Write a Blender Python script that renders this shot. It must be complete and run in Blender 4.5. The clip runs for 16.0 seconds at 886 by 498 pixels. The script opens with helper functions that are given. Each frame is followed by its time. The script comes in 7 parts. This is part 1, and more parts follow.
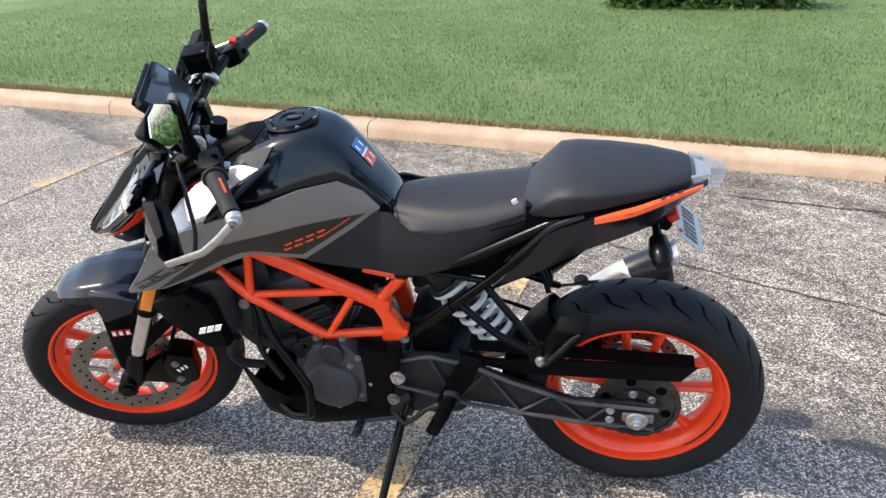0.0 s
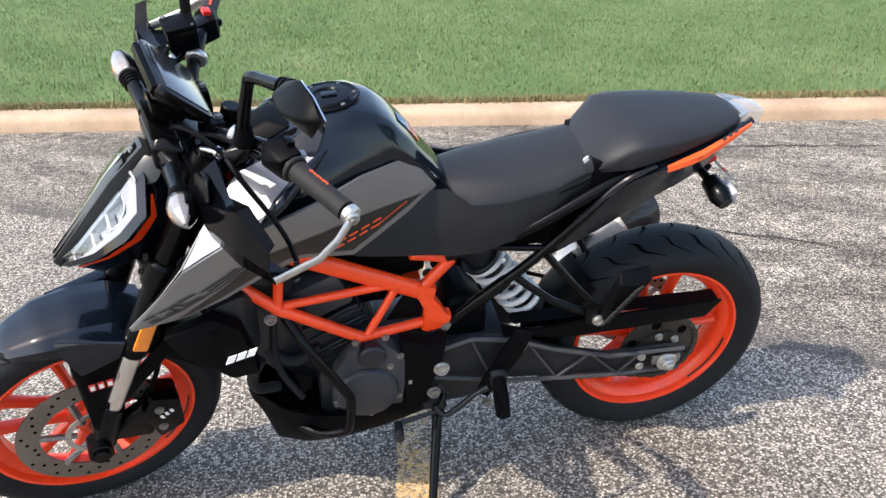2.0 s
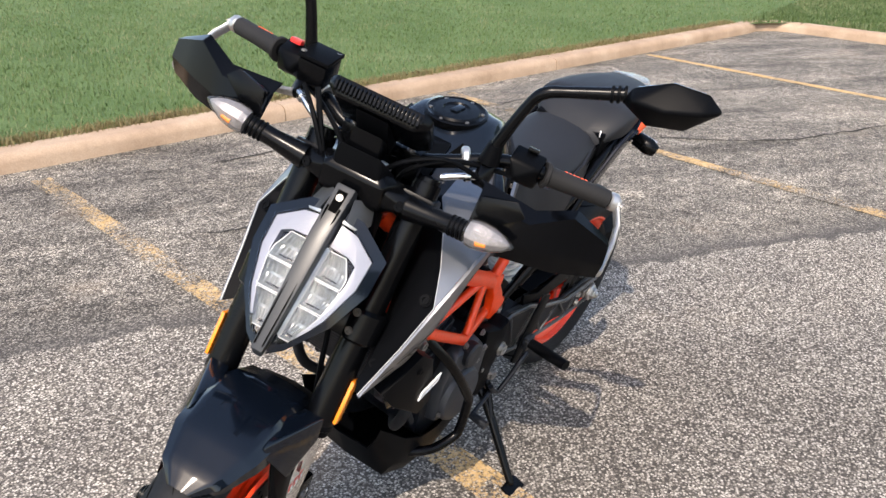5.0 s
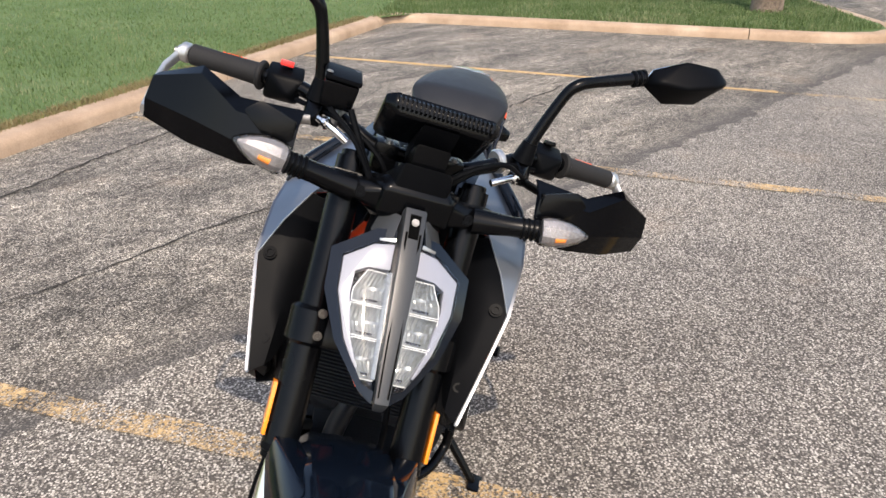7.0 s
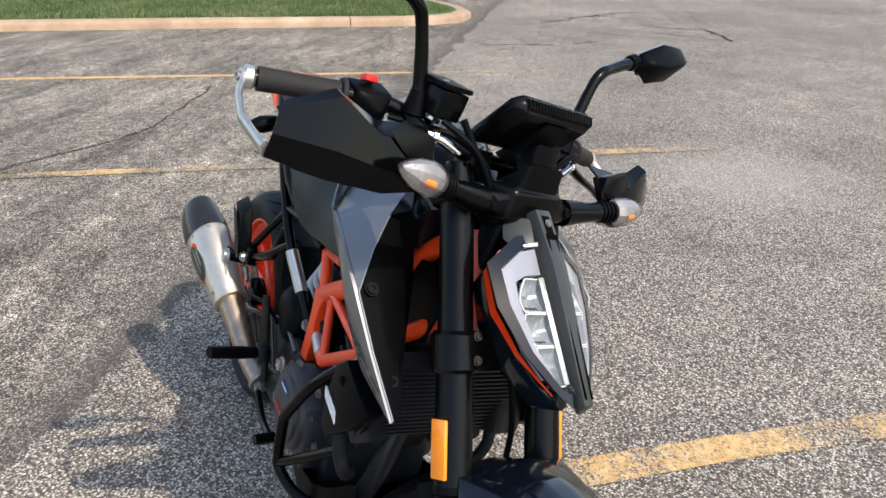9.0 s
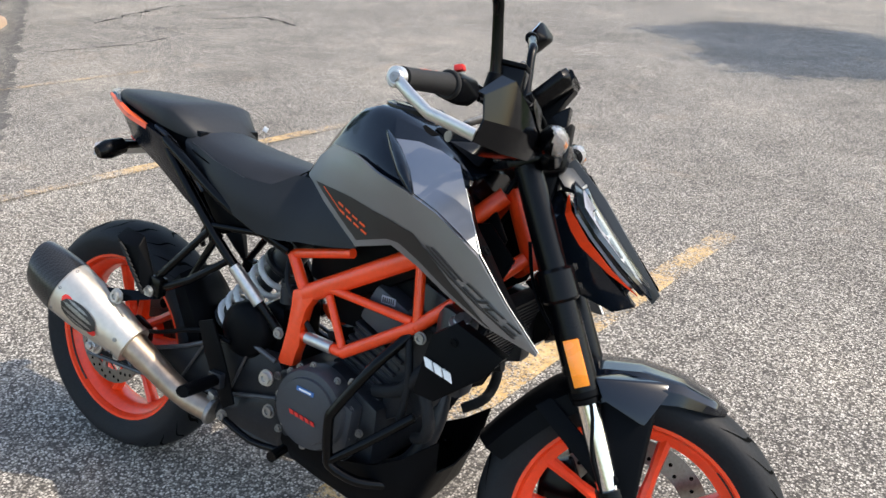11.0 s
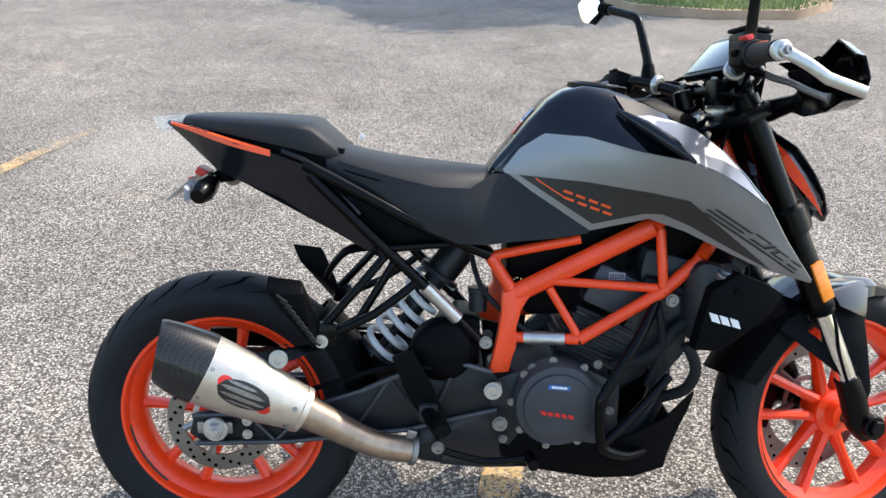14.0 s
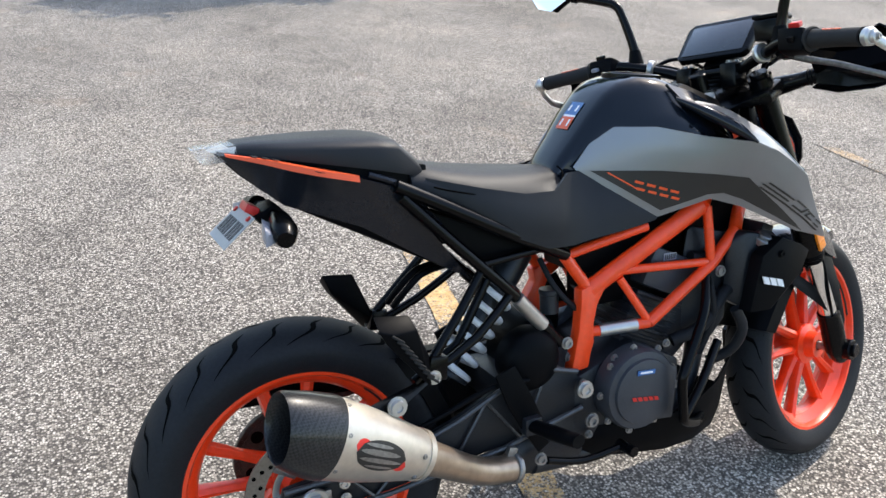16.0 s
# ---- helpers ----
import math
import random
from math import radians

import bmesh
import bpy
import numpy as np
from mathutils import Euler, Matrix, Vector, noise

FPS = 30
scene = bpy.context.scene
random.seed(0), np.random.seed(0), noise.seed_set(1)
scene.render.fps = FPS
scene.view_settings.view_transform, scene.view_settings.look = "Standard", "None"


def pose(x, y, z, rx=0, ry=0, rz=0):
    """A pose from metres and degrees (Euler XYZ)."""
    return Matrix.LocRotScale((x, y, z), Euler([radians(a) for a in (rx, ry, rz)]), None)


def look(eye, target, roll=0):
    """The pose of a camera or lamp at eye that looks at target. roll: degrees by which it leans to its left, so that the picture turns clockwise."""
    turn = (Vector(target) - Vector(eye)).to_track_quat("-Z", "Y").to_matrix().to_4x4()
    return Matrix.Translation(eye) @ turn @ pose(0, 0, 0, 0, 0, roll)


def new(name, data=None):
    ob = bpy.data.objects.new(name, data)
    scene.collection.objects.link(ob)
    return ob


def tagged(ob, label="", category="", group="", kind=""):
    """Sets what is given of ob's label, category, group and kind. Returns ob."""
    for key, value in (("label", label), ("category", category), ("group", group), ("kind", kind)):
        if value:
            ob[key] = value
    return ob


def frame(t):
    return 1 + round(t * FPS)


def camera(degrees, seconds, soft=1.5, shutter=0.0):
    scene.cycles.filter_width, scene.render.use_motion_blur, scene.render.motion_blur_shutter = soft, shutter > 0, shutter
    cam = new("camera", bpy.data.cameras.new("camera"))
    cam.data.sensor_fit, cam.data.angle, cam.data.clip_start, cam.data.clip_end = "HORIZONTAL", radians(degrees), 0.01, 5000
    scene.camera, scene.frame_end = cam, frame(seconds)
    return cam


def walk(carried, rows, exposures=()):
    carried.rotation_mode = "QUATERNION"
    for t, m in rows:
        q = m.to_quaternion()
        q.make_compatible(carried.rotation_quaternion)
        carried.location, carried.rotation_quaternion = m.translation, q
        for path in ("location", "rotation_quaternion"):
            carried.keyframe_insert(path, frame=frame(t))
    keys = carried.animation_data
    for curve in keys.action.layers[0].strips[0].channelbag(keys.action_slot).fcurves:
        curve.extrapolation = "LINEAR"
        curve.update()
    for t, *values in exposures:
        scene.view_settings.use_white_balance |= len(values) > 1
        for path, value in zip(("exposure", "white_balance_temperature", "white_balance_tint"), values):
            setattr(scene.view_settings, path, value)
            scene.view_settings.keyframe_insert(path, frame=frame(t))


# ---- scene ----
cam = camera(57.97, 16.0)
PATH = [
    (0, (0.163, 1.846, 1.398), (0.491, 0.031, 0.625), -1.0),
    (0.5, (0.341, 1.831, 1.368), (0.602, 0.008, 0.587), -0.8),
    (1, (0.483, 1.746, 1.357), (0.627, -0.088, 0.572), -0.5),
    (1.5, (0.660, 1.717, 1.361), (0.602, -0.115, 0.561), -0.2),
    (2, (0.892, 1.713, 1.351), (0.505, -0.065, 0.521), -0.7),
    (2.5, (1.090, 1.680, 1.351), (0.511, -0.037, 0.505), -0.1),
    (3, (1.256, 1.528, 1.336), (0.508, -0.132, 0.509), -0.5),
    (3.5, (1.424, 1.418, 1.346), (0.451, -0.127, 0.531), 0.1),
    (4, (1.650, 1.301, 1.362), (0.436, -0.063, 0.547), 0.8),
    (4.2, (1.741, 1.261, 1.373), (0.466, -0.044, 0.555), 1.1),
    (6.3, (2.270, 0.686, 1.380), (0.508, 0.169, 0.587), 0.9),
    (6.5, (2.276, 0.617, 1.363), (0.488, 0.194, 0.574), 1.0),
    (7, (2.253, 0.407, 1.365), (0.430, 0.197, 0.570), 0.5),
    (7.5, (2.262, 0.211, 1.361), (0.428, 0.283, 0.568), 1.0),
    (8, (2.269, -0.033, 1.390), (0.467, 0.316, 0.596), 0.6),
    (8.5, (2.186, -0.200, 1.365), (0.431, 0.341, 0.573), 0.2),
    (9, (2.091, -0.384, 1.361), (0.432, 0.401, 0.567), 1.4),
    (9.2, (2.077, -0.473, 1.358), (0.465, 0.407, 0.568), 1.7),
    (11.3, (1.545, -1.256, 1.379), (0.755, 0.395, 0.573), 1.2),
    (11.5, (1.480, -1.326, 1.395), (0.771, 0.355, 0.575), 1.1),
    (12, (1.280, -1.373, 1.381), (0.742, 0.357, 0.534), 1.5),
    (12.5, (1.056, -1.394, 1.392), (0.706, 0.371, 0.520), 2.4),
    (13, (0.840, -1.472, 1.385), (0.691, 0.334, 0.538), 2.5),
    (13.5, (0.637, -1.503, 1.393), (0.617, 0.312, 0.553), 1.8),
    (14, (0.433, -1.421, 1.369), (0.477, 0.396, 0.534), 1.0),
    (14.5, (0.241, -1.376, 1.362), (0.450, 0.433, 0.534), 2.1),
    (15, (-0.003, -1.376, 1.346), (0.509, 0.389, 0.556), 3.1),
    (15.5, (-0.179, -1.294, 1.368), (0.524, 0.385, 0.539), 3.1),
    (16, (-0.306, -1.130, 1.371), (0.499, 0.483, 0.506), 3.2),
]
walk(cam, [(t, look(eye, target, roll)) for t, eye, target, roll in PATH],
     exposures=[(0, 1.59, 6880, 11), (2.5, 1.66, 6900, 11), (4.2, 1.47, 6980, 12), (6.4, 1.20, 7250, 13), (9.2, 1.20, 7050, 9), (11.4, 1.47, 6900, 8), (13.5, 1.56, 6700, 8), (16, 1.48, 6700, 8)])
from mathutils.bvhtree import BVHTree


# ---- light ----
SUN_FROM = Vector((0.80, 0.315, 1.0)).normalized()
world = bpy.data.worlds.new("sky")
scene.world = world
world.use_nodes = True
wn = world.node_tree
sky = wn.nodes.new("ShaderNodeTexSky")
sky.sky_type = "NISHITA"
sky.sun_disc = False
sky.sun_elevation = math.asin(SUN_FROM.z)
sky.sun_rotation = math.atan2(SUN_FROM.x, SUN_FROM.y)
sky.air_density, sky.dust_density, sky.ozone_density = 1.0, 1.5, 0.9
wn.links.new(sky.outputs["Color"], wn.nodes["Background"].inputs["Color"])
wn.nodes["Background"].inputs["Strength"].default_value = 0.15
sun = new("sun", bpy.data.lights.new("sun", "SUN"))
sun.data.energy = 2.0
sun.data.angle = radians(0.53)
sun.data.color = (0.90, 0.835, 0.76)
sun.matrix_world = look(SUN_FROM * 40, (0, 0, 0))
scene.view_settings.exposure = 0.92

# ---- materials ----
def mat(name):
    m = bpy.data.materials.new(name)
    m.use_nodes = True
    nt = m.node_tree
    return m, nt, nt.nodes["Principled BSDF"]

def node(nt, kind, **values):
    n = nt.nodes.new(kind)
    for k, v in values.items():
        n.inputs[k].default_value = v
    return n

def coords(nt, space="Object", scale=(1, 1, 1)):
    tc = nt.nodes.new("ShaderNodeTexCoord")
    mp = nt.nodes.new("ShaderNodeMapping")
    mp.inputs["Scale"].default_value = scale
    nt.links.new(tc.outputs[space], mp.inputs["Vector"])
    return mp.outputs["Vector"]

def noise_tex(nt, vec, scale, detail=4.0, rough=0.55):
    n = node(nt, "ShaderNodeTexNoise", Scale=scale, Detail=detail, Roughness=rough)
    nt.links.new(vec, n.inputs["Vector"])
    return n.outputs["Fac"]

def ramp(nt, fac, stops):
    r = nt.nodes.new("ShaderNodeValToRGB")
    el = r.color_ramp.elements
    while len(el) < len(stops):
        el.new(0.5)
    for e, (p, c) in zip(el, stops):
        e.position = p
        e.color = (*c, 1) if len(c) == 3 else c
    nt.links.new(fac, r.inputs["Fac"])
    return r.outputs["Color"]

def mix(nt, fac, a, b, how="MIX"):
    m = nt.nodes.new("ShaderNodeMix")
    m.data_type, m.blend_type = "RGBA", how
    for sock, v in ((m.inputs["Factor"], fac), (m.inputs[6], a), (m.inputs[7], b)):
        if isinstance(v, (int, float)):
            sock.default_value = v
        elif isinstance(v, tuple):
            sock.default_value = (*v, 1)
        else:
            nt.links.new(v, sock)
    return m.outputs[2]

def calc(nt, how, a, b=0.0, c=0.0, clamp=False):
    m = nt.nodes.new("ShaderNodeMath")
    m.operation, m.use_clamp = how, clamp
    for sock, v in zip(m.inputs, (a, b, c)):
        if isinstance(v, (int, float)):
            sock.default_value = v
        else:
            nt.links.new(v, sock)
    return m.outputs[0]

def bump(nt, bsdf, height, strength=0.3, dist=0.002):
    b = node(nt, "ShaderNodeBump", Strength=strength, Distance=dist)
    nt.links.new(height, b.inputs["Height"])
    nt.links.new(b.outputs["Normal"], bsdf.inputs["Normal"])

def surface(name, colour, rough, metal=0.0, coat=0.0, vary=0.25, grain=90.0, relief=0.15, dist=0.0006, dust=0.0, spec=0.5):
    """A plain material with grain, patchy gloss and a film of dust."""
    m, nt, p = mat(name)
    vec = coords(nt)
    fine, broad = noise_tex(nt, vec, grain, 5), noise_tex(nt, vec, 7.0, 3)
    lo = tuple(c * (1 - vary) for c in colour)
    hi = tuple(min(1, c * (1 + vary)) for c in colour)
    col = ramp(nt, mixf(nt, fine, broad), [(0.35, lo), (0.65, hi)])
    if dust:
        speck = ramp(nt, noise_tex(nt, vec, 260.0, 2), [(0.60, (0, 0, 0)), (0.78, (1, 1, 1))])
        film = calc(nt, "MULTIPLY", ramp(nt, broad, [(0.4, (0, 0, 0)), (0.75, (1, 1, 1))]), dust, clamp=True)
        film = calc(nt, "ADD", film, calc(nt, "MULTIPLY", speck, dust * 0.6), clamp=True)
        col = mix(nt, film, col, (0.27, 0.265, 0.26))
    nt.links.new(col, p.inputs["Base Color"])
    r = nt.nodes.new("ShaderNodeMapRange")
    r.inputs["To Min"].default_value, r.inputs["To Max"].default_value = max(0.02, rough - 0.08), min(1, rough + 0.12)
    nt.links.new(broad, r.inputs["Value"])
    nt.links.new(r.outputs["Result"], p.inputs["Roughness"])
    p.inputs["Metallic"].default_value = metal
    p.inputs["Coat Weight"].default_value = coat
    p.inputs["Coat Roughness"].default_value = 0.035
    p.inputs["Specular IOR Level"].default_value = spec
    if relief:
        bump(nt, p, fine, relief, dist)
    return m

def mixf(nt, a, b):
    return calc(nt, "ADD", calc(nt, "MULTIPLY", a, 0.5), calc(nt, "MULTIPLY", b, 0.5))

ORANGE = surface("orange_paint", (0.88, 0.050, 0.006), 0.32, coat=0.22, vary=0.10, relief=0.05, dust=0.015)
FRAME = surface("orange_frame_paint", (0.90, 0.060, 0.007), 0.36, coat=0.2, vary=0.10, relief=0.06, dust=0.01)
PLASTIC = surface("black_plastic", (0.0020, 0.0023, 0.0030), 0.42, vary=0.3, grain=700, relief=0.18, dust=0.001, spec=0.06)
SATIN = surface("satin_black", (0.0013, 0.0015, 0.0020), 0.22, vary=0.3, grain=300, relief=0.05, dust=0.001, spec=0.16)
ENGINE = surface("engine_black", (0.0125, 0.0147, 0.0190), 0.38, metal=0.15, vary=0.35, grain=180, relief=0.35, dust=0.018, spec=0.4)
COVER = surface("grey_engine_cover", (0.041, 0.0450, 0.0535), 0.45, metal=0.3, vary=0.2, grain=400, relief=0.3, dust=0.03)
RUBBER = surface("tyre_rubber", (0.0082, 0.0093, 0.0114), 0.62, vary=0.3, grain=160, relief=0.35, dist=0.001, dust=0.012, spec=0.22)
GRIP = surface("grip_rubber", (0.012, 0.0115, 0.0115), 0.7, vary=0.3, grain=500, relief=0.5, dust=0.02, spec=0.3)
GLOSS = surface("gloss_black_paint", (0.0042, 0.0066, 0.0110), 0.07, coat=0.15, vary=0.1, relief=0.01, dust=0.002, spec=0.30)
GUARD = surface("gloss_black_guard", (0.0012, 0.0014, 0.0020), 0.09, vary=0.2, grain=200, relief=0.02, dust=0.001, spec=0.15)
FENDER = surface("dark_metallic_paint", (0.0018, 0.0034, 0.0068), 0.11, metal=0.0, coat=0.30, vary=0.15, relief=0.02, dust=0.0015, spec=0.30)
GREY = surface("grey_metallic_paint", (0.236, 0.243, 0.260), 0.41, metal=0.85, coat=0.35, vary=0.08, grain=1500, relief=0.03, dust=0.012)
SEAT = surface("seat_vinyl", (0.0155, 0.0166, 0.0194), 0.50, vary=0.2, grain=900, relief=0.35, dust=0.004, spec=0.24)
SIDE_COVER = surface("matte_cover_plastic", (0.0115, 0.0127, 0.0155), 0.46, vary=0.2, grain=900, relief=0.25, dust=0.004, spec=0.24)
SWING = surface("worn_swing_arm_metal", (0.0115, 0.0130, 0.0160), 0.46, metal=0.2, vary=0.3, grain=220, relief=0.2, dust=0.02, spec=0.35)
# paler than the arm: the highlights along the webs are put into this colour
WEB = surface("highlit_web_metal", (0.075, 0.076, 0.080), 0.36, metal=0.5, vary=0.3, grain=220, relief=0.2, dust=0.02)
CAN = surface("warm_brushed_steel", (0.60, 0.545, 0.47), 0.40, metal=0.85, vary=0.10, grain=60, relief=0.08, dust=0.05)
ALU = surface("brushed_aluminium", (0.55, 0.54, 0.52), 0.36, metal=0.9, vary=0.12, grain=60, relief=0.1, dust=0.08)
TITAN = surface("warm_steel", (0.40, 0.31, 0.235), 0.38, metal=0.9, vary=0.25, grain=40, relief=0.12, dust=0.10)
CHROME = surface("chrome", (0.75, 0.74, 0.73), 0.14, metal=1.0, vary=0.05, relief=0.02)
STEEL = surface("grey_steel", (0.28, 0.27, 0.26), 0.40, metal=0.85, vary=0.3, grain=120, relief=0.2, dust=0.1)
DISC = surface("brake_disc_steel", (0.205, 0.188, 0.168), 0.36, metal=0.85, vary=0.25, grain=200, relief=0.1, dust=0.1)
CHAINM = surface("oily_chain_steel", (0.055, 0.048, 0.04), 0.5, metal=0.7, vary=0.4, grain=300, relief=0.4, dust=0.15)
SPRING = surface("white_spring_paint", (0.72, 0.72, 0.71), 0.38, vary=0.08, relief=0.05, dust=0.1)
PLATE = surface("dull_plate_paint", (0.40, 0.40, 0.40), 0.45, vary=0.06, relief=0.0)
WHITE = surface("white_decal", (0.78, 0.78, 0.77), 0.4, vary=0.04, relief=0.0)
DECAL = surface("dark_decal", (0.013, 0.0125, 0.012), 0.42, vary=0.12, grain=900, relief=0.05, dust=0.01)
ORDECAL = surface("orange_decal", (0.75, 0.09, 0.02), 0.4, vary=0.05, relief=0.0)
RED = surface("red_plastic", (0.60, 0.02, 0.015), 0.35, vary=0.08, relief=0.0)
BLUE = surface("blue_decal", (0.035, 0.13, 0.34), 0.4, vary=0.08, relief=0.0)
AMBER = surface("amber_reflector", (0.85, 0.24, 0.015), 0.22, coat=0.6, vary=0.15, grain=420, relief=0.4)
DRL = surface("white_light_guide", (0.27, 0.275, 0.315), 0.3, vary=0.04, relief=0.03)
SCREEN = surface("display_glass", (0.030, 0.031, 0.034), 0.16, coat=0.6, vary=0.05, relief=0.0)
LAMPGREY = surface("lamp_strip_grey", (0.032, 0.034, 0.036), 0.34, metal=0.0, spec=0.4, vary=0.12, grain=500, relief=0.1, dust=0.015)

def carbon():
    m, nt, p = mat("carbon_weave")
    tc = nt.nodes.new("ShaderNodeTexCoord")
    mp = nt.nodes.new("ShaderNodeMapping")
    mp.inputs["Rotation"].default_value = (0.3, 0.9, 0.5)
    nt.links.new(tc.outputs["Object"], mp.inputs["Vector"])
    chk = node(nt, "ShaderNodeTexChecker", Scale=230.0)
    chk.inputs["Color1"].default_value, chk.inputs["Color2"].default_value = (0.0045, 0.0045, 0.005, 1), (0.024, 0.024, 0.025, 1)
    nt.links.new(mp.outputs["Vector"], chk.inputs["Vector"])
    fine = noise_tex(nt, mp.outputs["Vector"], 400, 2)
    nt.links.new(mix(nt, 0.35, chk.outputs["Color"], ramp(nt, fine, [(0.3, (0.004, 0.004, 0.004)), (0.7, (0.03, 0.03, 0.03))])), p.inputs["Base Color"])
    p.inputs["Roughness"].default_value = 0.34
    p.inputs["Specular IOR Level"].default_value = 0.25
    p.inputs["Coat Weight"].default_value = 0.35
    bump(nt, p, chk.outputs["Fac"], 0.15, 0.0004)
    return m
CARBON = carbon()

def cover_glass(name, tint, milk=0.0, ribs=0.0):
    """A thin clear plastic cover: see-through, glossy by Fresnel, with a little milkiness and fine ribs."""
    m, nt, p = mat(name)
    nt.nodes.remove(p)
    tr, gl = nt.nodes.new("ShaderNodeBsdfTransparent"), nt.nodes.new("ShaderNodeBsdfGlossy")
    tr.inputs["Color"].default_value = (*tint, 1)
    gl.inputs["Roughness"].default_value = 0.05
    lw = nt.nodes.new("ShaderNodeLayerWeight")
    lw.inputs["Blend"].default_value = 0.5
    gloss = calc(nt, "ADD", calc(nt, "MULTIPLY", calc(nt, "POWER", lw.outputs["Facing"], 3.0), 0.85), 0.04)
    if ribs:
        b = node(nt, "ShaderNodeBump", Strength=0.6, Distance=0.002)
        nt.links.new(noise_tex(nt, coords(nt), ribs, 2), b.inputs["Height"])
        nt.links.new(b.outputs["Normal"], gl.inputs["Normal"])
    body = tr.outputs[0]
    if milk:
        df = nt.nodes.new("ShaderNodeBsdfTranslucent")
        df.inputs["Color"].default_value = (0.8, 0.8, 0.8, 1)
        mm = nt.nodes.new("ShaderNodeMixShader")
        mm.inputs[0].default_value = milk
        nt.links.new(body, mm.inputs[1])
        nt.links.new(df.outputs[0], mm.inputs[2])
        body = mm.outputs[0]
    ms = nt.nodes.new("ShaderNodeMixShader")
    nt.links.new(gloss, ms.inputs[0])
    nt.links.new(body, ms.inputs[1])
    nt.links.new(gl.outputs[0], ms.inputs[2])
    nt.links.new(ms.outputs[0], nt.nodes["Material Output"].inputs["Surface"])
    return m
LENS = cover_glass("clear_lens", (0.95, 0.96, 0.97))
HAZE = cover_glass("ribbed_lens", (0.95, 0.95, 0.95), 0.20, 260.0)
SPARK = surface("signal_silver", (0.27, 0.255, 0.255), 0.26, metal=0.6, vary=0.45, grain=240, relief=0.9, dist=0.002)
TAILM = surface("dark_tail_paint", (0.0075, 0.0090, 0.0130), 0.18, vary=0.15, grain=300, relief=0.03, dust=0.003, spec=0.38)
BOWL = surface("lamp_reflector", (0.29, 0.31, 0.315), 0.30, metal=0.40, vary=0.4, grain=120, relief=0.5, dist=0.001)

def mirror_glass():
    m, nt, p = mat("mirror_glass")
    p.inputs["Base Color"].default_value = (0.86, 0.88, 0.9, 1)
    p.inputs["Metallic"].default_value = 1.0
    p.inputs["Roughness"].default_value = 0.03
    return m
MIRROR = mirror_glass()

